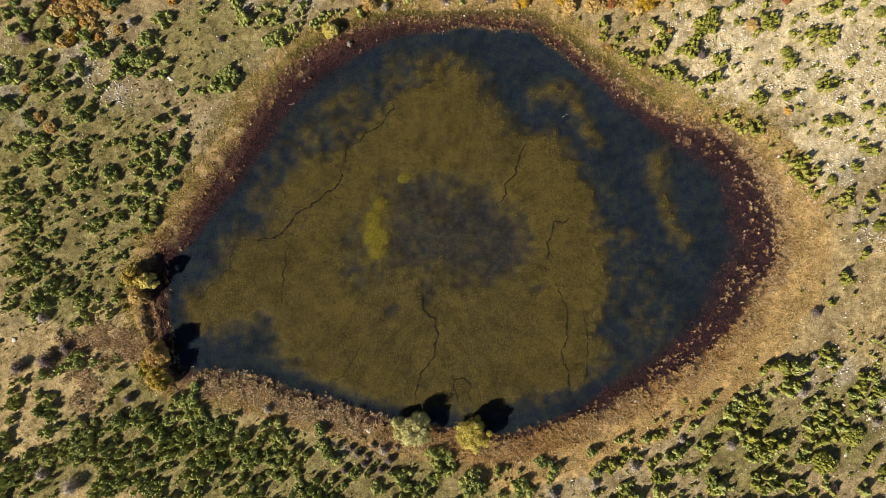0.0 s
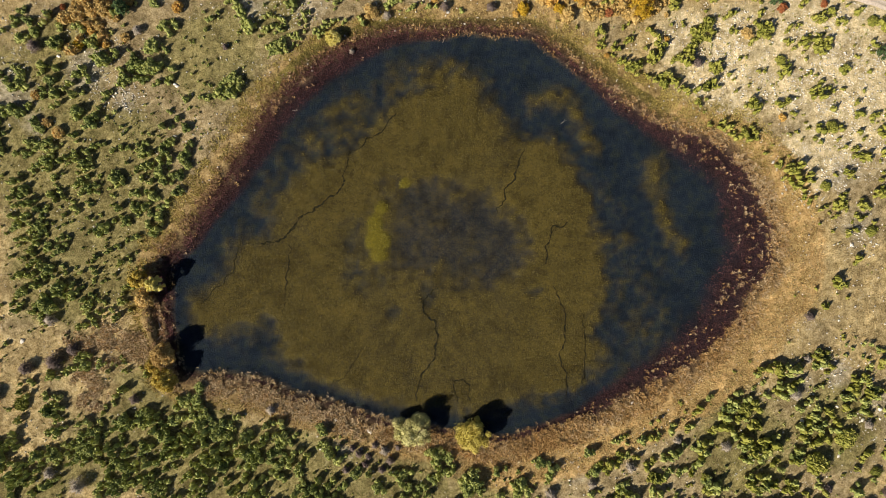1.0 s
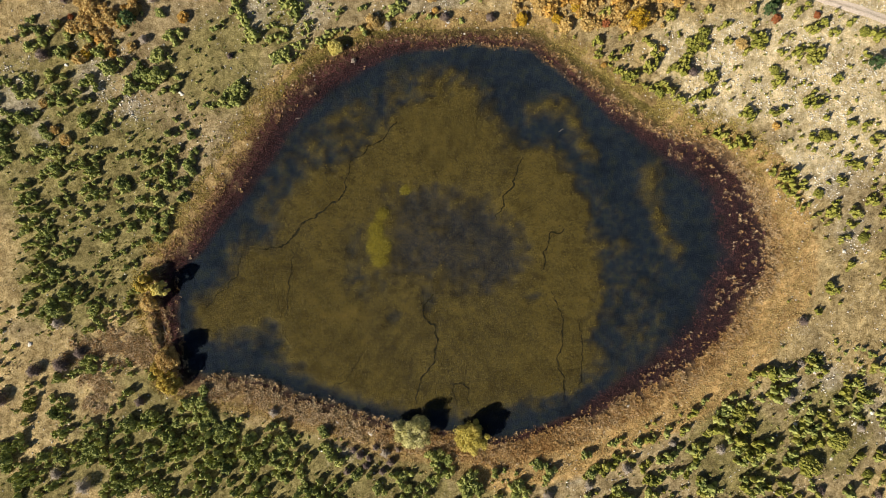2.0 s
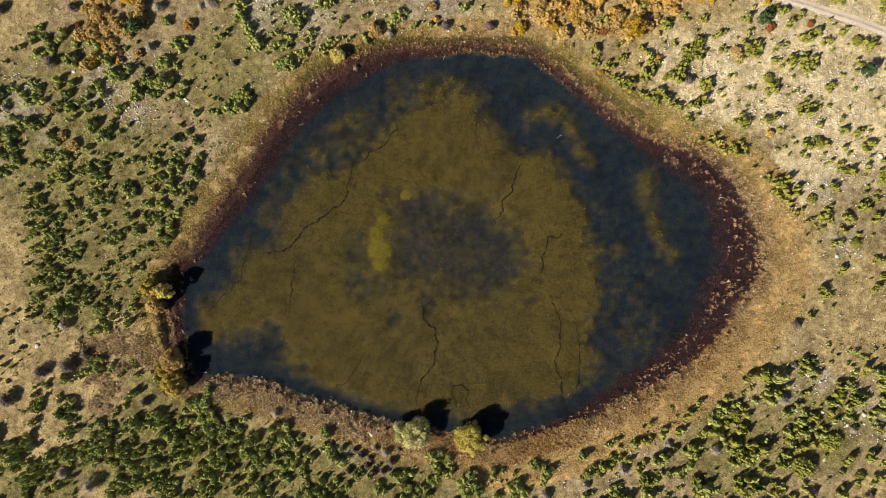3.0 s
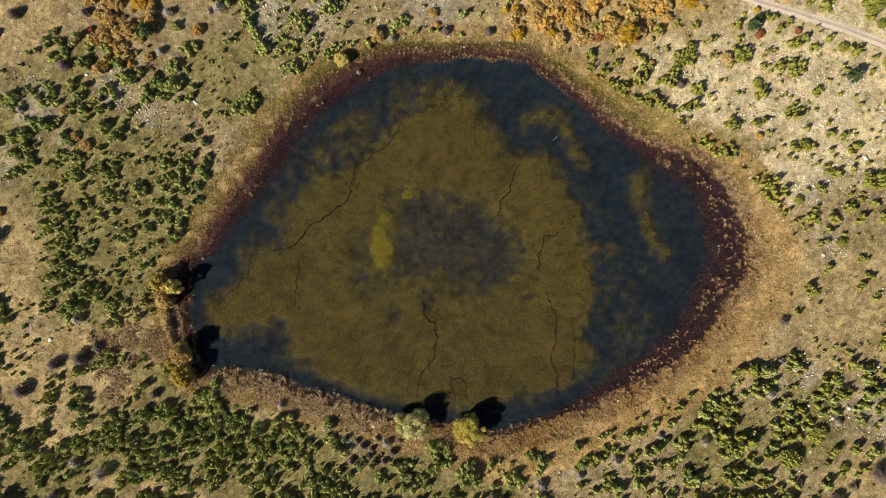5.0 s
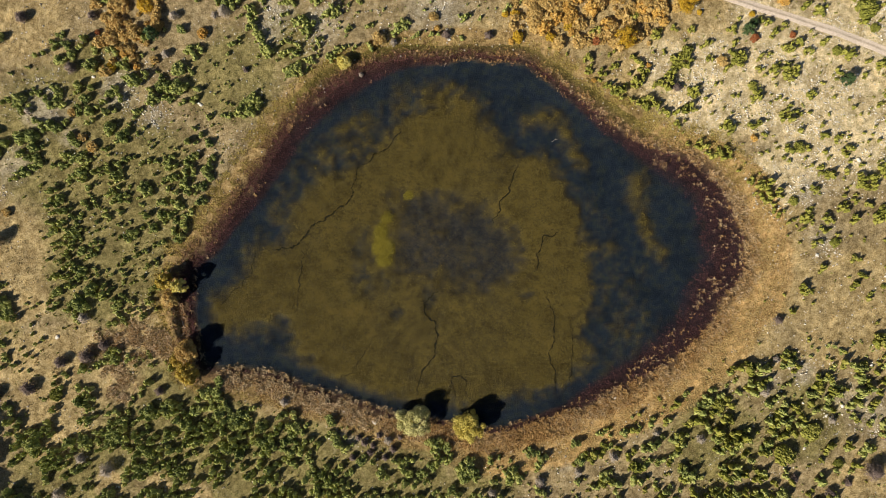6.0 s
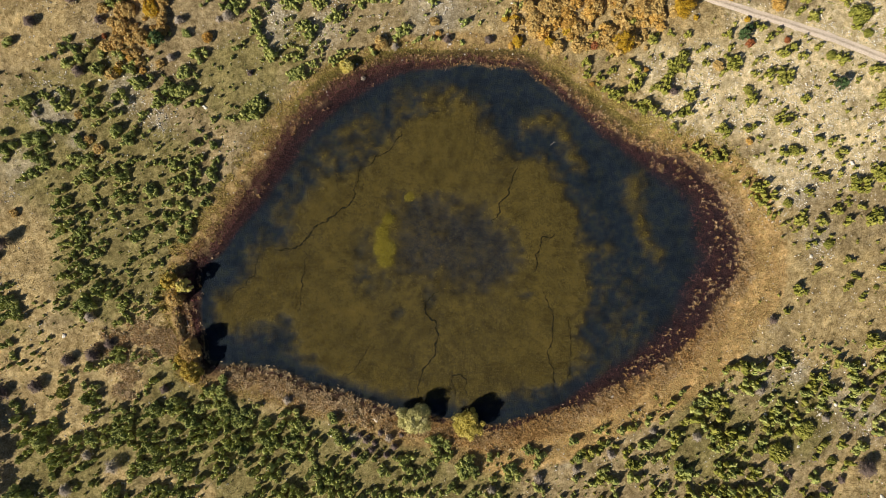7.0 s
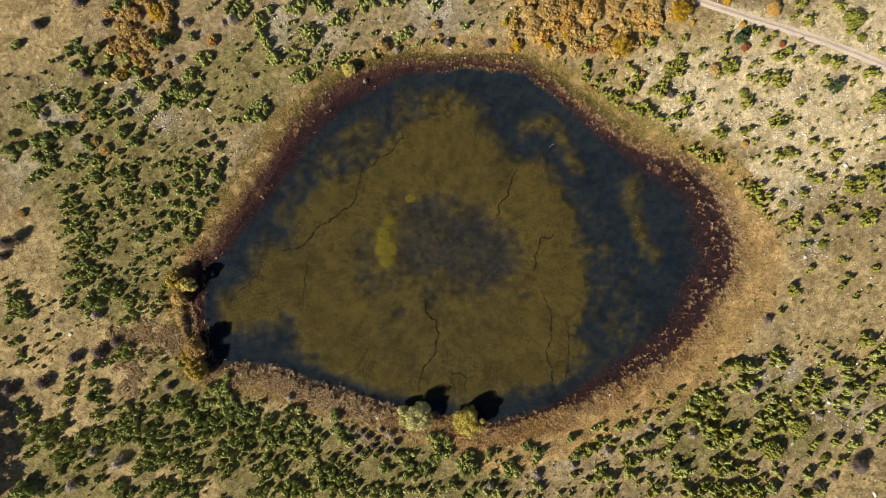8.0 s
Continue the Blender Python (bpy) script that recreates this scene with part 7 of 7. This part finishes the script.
ORANGES = [
    (36.7, 66.4, 2.04), (34.2, 67.4, 1.36), (39.3, 66.2, 1.53), (37.8, 62.8, 1.36), (36.4, 69.8, 1.87), (99.1, 72.3, 2.38), (-68.8, 62.7, 1.7),
    (64.6, 65.7, 1.53), (63.8, 67.8, 1.36), (60.2, 53.1, 0.85), (44.4, 48.9, 0.68), (-1, 64.1, 0.85), (-91.7, 56.9, 1.36), (-88, 53, 1.02),
    (39.2, 72.8, 2.21), (59.6, 66.9, 1.19), (20.4, 60.2, 1.02), (90.6, 31.9, 1.02),
]
REDS = [
    (90.9, 61, 1.36), (44.9, 60.2, 1.19), (-99.4, 63.2, 0.85), (102, 61.9, 1.02),
]
OCHRES = [
    (-93.9, 66.3, 2.38), (-97, 67.3, 1.7), (-95.6, 61.2, 2.38), (-88.8, 62.9, 2.55), (-92.2, 70.5, 2.38), (27.3, 68.3, 2.72), (25.7, 71.8, 2.21),
    (30.4, 71.4, 2.55), (32.9, 69.9, 1.36), (45, 72.2, 2.72), (50.9, 73, 2.72), (58.5, 71.4, 2.72), (63.6, 73.5, 2.38), (54.9, 69.9, 1.87),
    (48.6, 62.3, 1.53), (-18.1, 60.9, 2.38), (-2.1, 67.4, 1.53), (-100.8, 30.1, 1.7), (-103.8, 32.7, 1.36), (-82.9, 55, 1.36), (81.5, 54.3, 1.7),
    (-106.8, 40, 1.36), (-125.7, 11.1, 1.36), (42.6, 69, 1.87), (51.9, 67.9, 1.53), (35, 73.6, 1.87), (127.9, -53.8, 1.36),
]
AUTUMN_ZONES = [
    (GOLDEN, GOLD, "Golden-yellow autumn tree in dry grass", "golden autumn trees"),
    (ORANGES, ORANGE, "Orange autumn tree in dry grass", "orange autumn trees"),
    (REDS, RED, "Russet-red autumn shrub on stony ground", "red autumn shrubs"),
    (OCHRES, OCHRE, "Brown-ochre thinning autumn tree in dry grass", "ochre autumn trees"),
]
GREY_SHRUBS = [
    (-77.3, 67.8, 1.7), (-79.5, 56.7, 1.53), (-62.8, 68.9, 2.21), (-65.5, 67.9, 1.36), (-110.6, -70, 2.21), (-104, -60, 1.87), (-96.2, -63.2, 2.72),
    (93.2, -41.5, 1.87), (49.3, -60.1, 1.7), (39.2, -64.4, 1.36), (62.1, -53.4, 1.19), (96.7, -32.3, 1.36), (122.2, 20.9, 1.19), (-13.6, 60.1, 1.36),
    (-45.5, -43.9, 1.53), (-103.2, -19.3, 1.87), (74.6, -55, 1.7), (-15.6, -55, 1.53), (-119.5, 40.3, 1.36), (28.2, -66.8, 1.7), (14.4, -70.2, 1.7),
    (-23.3, 50.9, 0.85), (112.7, -49.7, 1.36),
]
BROWN_SHRUBS = [
    (-109.8, -32.2, 2.21), (-102.2, -30.5, 2.55), (-97.3, -27.3, 1.87), (-118.9, -39.7, 2.55), (-129.1, -41.4, 2.38), (123.8, -64, 3.4),
    (97.5, -20.8, 1.53), (-108.7, 74.3, 2.04), (-121, 67.2, 2.04), (-100.9, 67.8, 1.53), (-106.6, 52.9, 2.04), (-81.4, -40.7, 1.53),
    (1.7, 62.3, 1.53), (13.9, 61.8, 1.53), (-56.6, 52.2, 1.02), (-131.1, -1.9, 1.7), (-19.9, -56.8, 1.02), (117.4, -67.8, 1.36), (68.5, 46.6, 1.53),
    (99, -71.5, 2.04), (112.2, -70.6, 1.7), (101.7, -66.6, 1.36), (128.7, -54.3, 1.53), (109.4, -61.6, 1.02), (28.2, -67.7, 1.36),
]
SOUTH_BROWN_SHRUBS = [
    (-22.4, -55.9, 1.36), (-25.8, -60.2, 1.19), (-18.2, -53.7, 1.19), (-14, -57.6, 1.36), (-20.7, -58.8, 1.19), (-11.9, -54.3, 1.02),
    (-24.1, -54.3, 1.02), (-16.5, -60.2, 1.19),
]
CONIFERS = [
    (88.6, 63.1, 1.87), (90.2, 65, 1.36), (116.7, 48.4, 2.04), (-83.2, 62.3, 2.04),
]
TALL_TREES = [
    (-128.8, 2.6, 2.6), (-140.7, -57.6, 4.59), (-139.7, -65.7, 4.59), (-139.4, -74.5, 4.59), (-142.8, -50.5, 4.25),
]
BOULDERS = [
    (-111.3, -25.1, 0.85), (-69.6, 42.1, 0.68), (-19.6, -50.2, 0.85), (-28.4, -47.1, 0.68), (50.4, -43.4, 0.51), (130, -73.4, 0.85),
    (108.9, -1.9, 0.68), (119.9, -50.2, 0.68), (111.4, -48.5, 0.68), (104.6, -44.8, 0.51), (95.3, -48.5, 0.68), (121.2, 25.6, 0.85),
    (94.6, 33.7, 0.51), (-119, 41.3, 0.68), (-93.9, -24.4, 0.51), (-107.2, 52.8, 0.85), (2.4, 61, 0.68), (101.6, 73.4, 0.51), (88.3, 20.2, 0.6),
    (100.7, -34.6, 0.68), (105, -58, 0.6), (128.8, -8.2, 0.51), (129.6, -72.8, 0.68), (-70.2, 42.6, 0.6), (-100.8, 50.4, 0.68), (-131.4, 27.3, 0.6),
    (69.3, 42.3, 0.6), (95.6, -48.7, 0.51), (-32.8, -54.6, 0.51), (-34.5, 68.6, 0.51), (20.8, 72.9, 0.51), (-92.2, 34.6, 0.68), (114.3, -37.6, 0.51),
    (124.5, -33.9, 0.68), (116, -45.6, 0.85), (-105, 8.3, 0.51),
]
THICKET_NORTH = [
    (20, 90.7), (77.8, 90.7), (76.9, 72), (65.9, 65.2), (62.5, 59.3), (50.5, 57.6), (37, 59.3), (26.8, 59.3), (20.8, 63.5),
]
THICKET_RUSSET = [
    (25.1, 90.7), (71, 90.7), (69.3, 66.9), (54, 65.2), (40.4, 61), (28.5, 61.8),
]
THICKET_WEST = [
    (-100.8, 72), (-82, 80.5), (-80.4, 65.2), (-87.2, 51.6), (-98.2, 51.6),
]
THICKETS = [
    (THICKET_NORTH, OCHRE, 13, "Brown-ochre thinning autumn brushwood in dry grass"),
    (THICKET_RUSSET, ORANGE, 3.0, "Dull orange autumn brushwood among bare shrubs"),
    (THICKET_WEST, OCHRE, 9, "Brown-ochre autumn brushwood among junipers"),
]
DRIFTWOOD = [
    (32.7, 31.6, 40), (-38.7, 35.5, 10), (-52.3, -34.7, 150), (-26.8, -44.1, 20), (1.2, 53.7, 70), (49.7, -43.6, 15),
]
FALLEN_LOG = (-75.1, -22.8, -72)


for x, y, r, height, mat, words, name in SHORE_TREES:
    plant_tree(name, x, y, r * 1.22, height, mat, BARK, words, group="trees on the lake shore", leaves=int(3000 + 1500 * r), leaf_size=0.22)
for zone, mat, words, group in AUTUMN_ZONES:
    for x, y, r in zone:
        plant_tree("autumn_tree" if r > 1.8 else "autumn_shrub", x, y, r, r * (1.2 if r > 3.5 else 0.9) + 0.3, mat, BARK, words, "tree" if r > 1.8 else "shrub", group, leaves=int(900 + 850 * r), leaf_size=0.18)
for x, y, r in GREY_SHRUBS:
    plant_bare(x, y, r, GREY_BARK, "Leafless grey shrub of fine twigs on dry grass", count=int(260 + 220 * r))
for x, y, r in BROWN_SHRUBS + SOUTH_BROWN_SHRUBS:
    plant_bare(x, y, r, BROWN_TWIG, "Leafless brown-purple shrub on dry grass", count=int(300 + 300 * r))
for x, y, r in CONIFERS:
    plant_tree("conifer", x, y, r, r * 2.2, BLUE_CONIFER, BARK, "Dense blue-green young conifer on stony ground", group="young conifers", leaves=1800, leaf_size=0.17)
for x, y, r in TALL_TREES:
    if r > 4:
        plant_tree("tall_tree", x, y, r, 13.0, OCHRE, BARK, "Tall brown-leaved tree above dry grass", group="tall trees", leaves=4200, leaf_size=0.3)
        continue
    tree = new("tall_tree")
    stem, twigs = bare_meshes(pick.randint(1 << 20), r * 2.2, r, 1500, BROWN_TWIG)
    part("trunk", stem, tree)
    part("crown", twigs, tree)
    tree.matrix_world = pose(x, y, float(ground_height(x, y)), 0, 0, pick.uniform(0, 360))
    tagged(tree, "Tall leafless brown tree above dry grass", "tree", "tall trees")


# ---- reeds, sedge and grass ----
def tufts(q, length, blades, rng, width=0.05, flop=0.8, z_off=0.0):
    """Grass tufts: pointed blades splaying from each plan point."""
    n = len(q)
    base = np.column_stack([q, ground_height(q[:, 0], q[:, 1]) + z_off])
    base = np.repeat(base, blades, 0)
    a = rng.uniform(0, 2 * math.pi, n * blades)
    ln = np.repeat(length, blades) * rng.uniform(0.6, 1.2, n * blades)
    tilt = rng.uniform(0.15, 1.0, n * blades) * flop
    d = np.stack([np.cos(a) * np.sin(tilt * 1.4), np.sin(a) * np.sin(tilt * 1.4), np.cos(tilt * 1.4)], 1)
    base = base + np.stack([np.cos(a), np.sin(a), 0 * a], 1) * 0.12 * ln[:, None]
    w = np.stack([-np.sin(a), np.cos(a), 0 * a], 1) * width * rng.uniform(0.7, 1.5, (n * blades, 1))
    bend = d * 0.6 * ln[:, None]
    tip = d * ln[:, None] - np.array([0, 0, 0.18]) * ln[:, None]
    v = np.stack([base, base + bend + w, base + tip, base + bend - w], 1).reshape(-1, 3)
    return v, np.arange(len(v)).reshape(-1, 4)


def shore_belts():
    rng = np.random.RandomState(11)
    q = rng.uniform((-112, -66), (100, 64), (490000, 2))
    d = shore_distance(q[:, 0], q[:, 1])
    patch = np.zeros(len(q), bool)
    for cx, cy, r in REED_PATCHES:
        patch |= np.hypot(q[:, 0] - cx, q[:, 1] - cy) < r * (0.6 + 0.7 * fractal(q[:, 0], q[:, 1], 5, 43, 2))
    near = ((d > -11) & (d < 17)) | (patch & (d > 2))
    q, d, patch = q[near], d[near], patch[near]
    ang = bearing(q[:, 0], q[:, 1])
    clump = fractal(q[:, 0], q[:, 1], 2.4, 13, 2)
    wide = fractal(q[:, 0], q[:, 1], 14, 17, 2)
    fine = fractal(q[:, 0], q[:, 1], 0.9, 29, 2)
    m_in, m_out, r_out, g_out, rusty = (belt(w, ang) for w in (M_IN, M_OUT, REED_OUT, GRASS_OUT, RUSTY))
    e = d + rng.normal(size=len(q)) * 0.7
    luck = rng.rand(len(q))
    maroon = (e > -m_in) & (e < m_out) & (luck < np.where((ang > 110) & (ang < 205), 0.72, 0.66) * step(-1.1, -0.35, d / m_in) * (1 - 0.6 * step(0.3, 1.0, d / m_out))) & (clump > 0.36)
    reed = ((e > -0.6) | ((e > -0.55 * m_in) & (m_in > 5.5) & (0.6 * clump + 0.4 * fine > 0.49))) & (e < r_out) & (0.55 * clump + 0.45 * fine > np.where((ang > 280) & (ang < 345), 0.43, 0.46)) & ~maroon & (luck < 0.7)
    reed |= patch & (clump > 0.42) & (luck < 0.6)
    is_rust = rng.rand(len(q)) < rusty * (0.4 + wide) * np.where(patch, 0.45, 1.0)
    brown = (ang + rng.normal(size=len(q)) * 10 > 25) & (ang < 200) & ~patch & (rng.rand(len(q)) < np.where(ang < 80, 0.4, 0.7))
    green = (ang + rng.normal(size=len(q)) * 6 > 28) & (ang < 140) & (e < r_out + 2.4)
    bend = ang + rng.normal(size=len(q)) * 8
    olive = ((bend > 95) & (bend < 215)) | ((bend > 18) & (bend < 65))
    grass = (e > r_out * 0.7) & (e < g_out) & (clump > 0.38) & (luck > np.where(olive, np.where(ang < 75, 0.3, 0.5), 0.7))
    for mask, mat, length, blades, name, words in (
            (maroon, MAROON, 0.45, 4, "maroon_sedge", "Dark maroon sedge standing in the lake shallows"),
            (reed & brown, BROWN_REED, 0.7, 6, "brown_reeds", "Dull russet-brown reeds along the lake shore"),
            (reed & ~is_rust & ~brown, REED, 0.75, 6, "dry_reeds", "Pale tan dry reeds flattened along the lake shore"),
            (reed & is_rust & ~brown, RUST, 0.75, 6, "rust_reeds", "Rust-brown dry reeds along the lake shore"),
            (grass & green, GREEN_GRASS, 0.4, 5, "green_grass", "Olive-green grass strip above the lake reeds"),
            (grass & olive & ~green, OLIVE_GRASS, 0.5, 5, "olive_grass", "Olive-gold grass fringe outside the lake reeds"),
            (grass & ~green & ~olive, YELLOW_GRASS, 0.5, 5, "shore_grass", "Yellow-green grass ring round the lake")):
        pts = q[mask]
        mound = 0.9 * np.clip(clump[mask] - 0.4, 0, 1) if "reed" in name else 0.0
        v, f = tufts(pts, length * rng.uniform(0.6, 1.3, len(pts)), blades, rng, 0.06, z_off=mound)
        if "reed" in name:
            v[:, 2] += np.repeat(np.maximum(WATER_Z - 0.12 - ground_height(pts[:, 0], pts[:, 1]), 0), blades * 4)
        if name == "maroon_sedge":
            wet = np.repeat(ground_height(pts[:, 0], pts[:, 1]) < WATER_Z - 0.05, blades * 4)
            v[:, 2] = np.where(wet, np.minimum(np.maximum(v[:, 2], WATER_Z - 0.9) - 0.15, WATER_Z + 0.12), v[:, 2])
        tagged(new(name, raw_mesh(name, v, f, mat)), words, "reeds" if "reed" in name else "grass", kind="stuff")
        print(name, len(pts), len(f))


def straw_grass():
    rng = np.random.RandomState(12)
    q = rng.uniform((-140, -84), (140, 84), (150000, 2))
    d = shore_distance(q[:, 0], q[:, 1])
    weight = np.zeros(len(q))
    for cx, cy, r in STRAW_SPOTS:
        weight = np.maximum(weight, np.exp(-((q[:, 0] - cx) ** 2 + (q[:, 1] - cy) ** 2) / (r * r)))
    clump = fractal(q[:, 0], q[:, 1], 3.0, 23, 3)
    keep = (d > 7) & (rng.rand(len(q)) < 0.10 + 0.55 * weight) & (clump > 0.47)
    keep &= distance_to(smooth(TRACK, 4, False), q[:, 0], q[:, 1], False) > 1.7
    pts = q[keep]
    v, f = tufts(pts, 0.4 * rng.uniform(0.6, 1.4, len(pts)), 4, rng, 0.06)
    tagged(new("straw_grass", raw_mesh("straw_grass", v, f, STRAW)), "Dry straw-coloured grass tufts on the slopes", "grass", kind="stuff")
    print("straw", len(pts))


def water_weed():
    rng = np.random.RandomState(14)
    q = rng.uniform((-75, -55), (85, 60), (300000, 2))
    keep = rng.rand(len(q)) < step(0.45, 1.0, read(weed_grid, q[:, 0], q[:, 1]))
    keep &= read(channel_grid, q[:, 0], q[:, 1]) > rng.uniform(0.8, 1.2, len(q))
    q = q[keep]
    bright = read(bright_grid, q[:, 0], q[:, 1]) > rng.rand(len(q)) * 0.8 + 0.15
    for mask, mat, name, words in ((~bright, WEED_MAT, "water_weed", "Olive submerged water weed carpeting the lake"), (bright, BRIGHT_MAT, "bright_water_weed", "Yellow-green patches of water weed in the lake")):
        p = q[mask]
        n = len(p)
        depth = np.minimum(ground_height(p[:, 0], p[:, 1]) + 0.05, WATER_Z - 0.35)
        c = np.column_stack([p, depth])
        leaves = []
        for k in range(2):
            a = rng.uniform(0, 2 * math.pi, n)
            d = np.stack([np.cos(a), np.sin(a), rng.uniform(0.0, 0.5, n)], 1)
            b = unit(d) * rng.uniform(0.13, 0.27, (n, 1))
            w = unit(np.cross(b, [0, 0, 1] + 0.6 * rng.normal(size=(n, 3)))) * rng.uniform(0.08, 0.15, (n, 1))
            leaves.append(diamonds(c + b * 0.5 - [0, 0, 0.1], w, b))
        v, f = join(leaves)
        tagged(new(name, raw_mesh(name, v, f, mat)), words, "water weed", kind="stuff")
        print(name, n)


def weed_channels():
    """Dark winding gaps through the weed, each a thin ragged strip of bare silt."""
    m, t, bsdf = nodes_of("dark_silt")
    t.links.new(ramp(t, noise_node(t, 2.0, 4), (0.35, (0.014, 0.013, 0.010)), (0.65, (0.042, 0.034, 0.013))), bsdf.inputs["Base Color"])
    bsdf.inputs["Roughness"].default_value = 0.95
    bsdf.inputs["Specular IOR Level"].default_value = 0.05
    pieces = []
    for line, width in CHANNELS:
        c = smooth(line, 20, False)
        c = c + np.column_stack([lattice_noise(c[:, 0], c[:, 1], 1.7, 91) - 0.5, lattice_noise(c[:, 0], c[:, 1], 1.7, 95) - 0.5]) * 1.3 + np.column_stack([lattice_noise(c[:, 0], c[:, 1], 0.6, 101) - 0.5, lattice_noise(c[:, 0], c[:, 1], 0.6, 105) - 0.5]) * 0.5
        d = unit(np.gradient(c, axis=0))
        side = np.column_stack([-d[:, 1], d[:, 0]])
        ends = np.sin(np.linspace(0.12, math.pi - 0.12, len(c))) ** 0.5
        half = (width * 0.54 * (0.15 + 1.6 * lattice_noise(c[:, 0], c[:, 1], 0.6, 97)) * ends)[:, None]
        rows = np.stack([c - side * half, c, c + side * half], 1).reshape(-1, 2)
        z = ground_height(rows[:, 0], rows[:, 1]) + 0.10
        k = np.arange(len(c) - 1)[:, None] * 3
        f = np.concatenate([k + [0, 3, 4, 1], k + [1, 4, 5, 2]])[:, ::-1]
        pieces.append((np.column_stack([rows, np.minimum(z, WATER_Z - 0.2)]), f))
    tagged(new("weed_channels", raw_mesh("weed_channels", *join(pieces), m)), "Dark winding gaps of bare silt through the water weed", "lake bed", kind="stuff")


def autumn_thicket():
    rng = np.random.RandomState(16)
    models = [juniper_arrays(s, n, 36, 1.2, 0.17) for s, n in ((31, 9), (32, 13), (33, 17))]
    for zone, mat, per_100, words in THICKETS:
        q = scatter(zone, per_100, rng)
        q = q[shore_distance(q[:, 0], q[:, 1]) > 9]
        r = 0.8 + 1.7 * rng.rand(len(q)) ** 1.5
        v, f = place(models, np.column_stack([q, r]), rng, 0.7, 1.1)
        tagged(new("autumn_thicket", raw_mesh("autumn_thicket", v, f, mat)), words, "thicket", kind="stuff")


water_weed()
weed_channels()
autumn_thicket()
shore_belts()
straw_grass()


# ---- stones ----
def stone_arrays(seed):
    rng = np.random.RandomState(seed)
    v, f = blob((0, 0, 0.18), (1, 0.75, 0.5), rng, 2, 4, 0.3)
    return v, f


def scatter_stones():
    rng = np.random.RandomState(15)
    q = rng.uniform((-140, -84), (140, 84), (300000, 2))
    d = shore_distance(q[:, 0], q[:, 1])
    weight = np.full(len(q), 0.05)
    for cx, cy, r in RUBBLE:
        weight = np.maximum(weight, 0.5 * np.exp(-((q[:, 0] - cx) ** 2 + (q[:, 1] - cy) ** 2) / (r * r)))
    for cx, cy, r in STONY:
        weight = np.maximum(weight, 0.42 * np.exp(-((q[:, 0] - cx) ** 2 + (q[:, 1] - cy) ** 2) / (r * r)))
    weight = weight * (0.25 + 1.6 * step(0.4, 0.65, fractal(q[:, 0], q[:, 1], 8, 37, 3)))
    rim = (d > 1.0) & (d < 8) & (q[:, 1] > 10)
    keep = ((d > 7) & (rng.rand(len(q)) < weight)) | (rim & (rng.rand(len(q)) < 0.05))
    keep &= distance_to(smooth(TRACK, 4, False), q[:, 0], q[:, 1], False) > 1.5
    q = q[keep]
    r = 0.09 + 0.32 * rng.rand(len(q)) ** 4
    v, f = place([stone_arrays(s) for s in range(5)], np.column_stack([q, r]), rng)
    tagged(new("field_stones", raw_mesh("field_stones", v, f, STONE)), "White limestone rubble scattered over the turf", "stones", kind="stuff")
    print("stones", len(q))


scatter_stones()
for x, y, r in BOULDERS:
    rng = np.random.RandomState(int(abs(x * 10 + y * 7)))
    v, f = blob((0, 0, 0.18), (0.9, 0.62, 0.42), rng, 5, 9, 0.24)
    ob = new("boulder", raw_mesh("boulder", v * r, f, STONE))
    ob.matrix_world = pose(x, y, float(ground_height(x, y)) - 0.05, 0, 0, rng.uniform(0, 360))
    tagged(ob, "Weathered white limestone boulder lying in dry grass", "boulder", "boulders round the lake")


# ---- dead wood ----
def dead_wood(name, x, y, length, thick, turn, z, label, category, group=""):
    """A weathered branch or log with a few broken side limbs."""
    rng = np.random.RandomState(int(abs(x * 13 + y * 5)) + 3)
    wood = new(name)
    n = 7
    line = np.column_stack([np.linspace(-length / 2, length / 2, n), np.cumsum(rng.uniform(-0.07, 0.07, n)) * length * 0.4, rng.uniform(-0.02, 0.05, n) * length * 0.3])
    trunk = tube(line, np.linspace(thick, thick * 0.4, n), 7)
    part("stem", raw_mesh("stem", *trunk, GREY_BARK), wood)
    for k in range(4):
        p = line[rng.randint(2, n)]
        side = rng.choice([-1, 1])
        e = p + np.array([rng.uniform(0.1, 0.3), side * rng.uniform(0.15, 0.35), rng.uniform(0.0, 0.12)]) * length
        part("limb", raw_mesh("limb", *tube([p, (p + e) / 2 + [0, 0, 0.03 * length], e], [thick * 0.45, thick * 0.3, thick * 0.12], 5), GREY_BARK), wood)
    wood.matrix_world = pose(x, y, z, 0, 0, turn)
    tagged(wood, label, category, group)


for x, y, turn in DRIFTWOOD:
    dead_wood("driftwood", x, y, 1.3, 0.05, turn, WATER_Z, "Pale bleached branch floating on the lake", "driftwood", "driftwood on the lake")
lx, ly, lturn = FALLEN_LOG
dead_wood("fallen_log", lx, ly, 6.5, 0.24, lturn, float(ground_height(lx, ly)) + 0.2, "Grey-brown fallen log on the lake bank", "log")
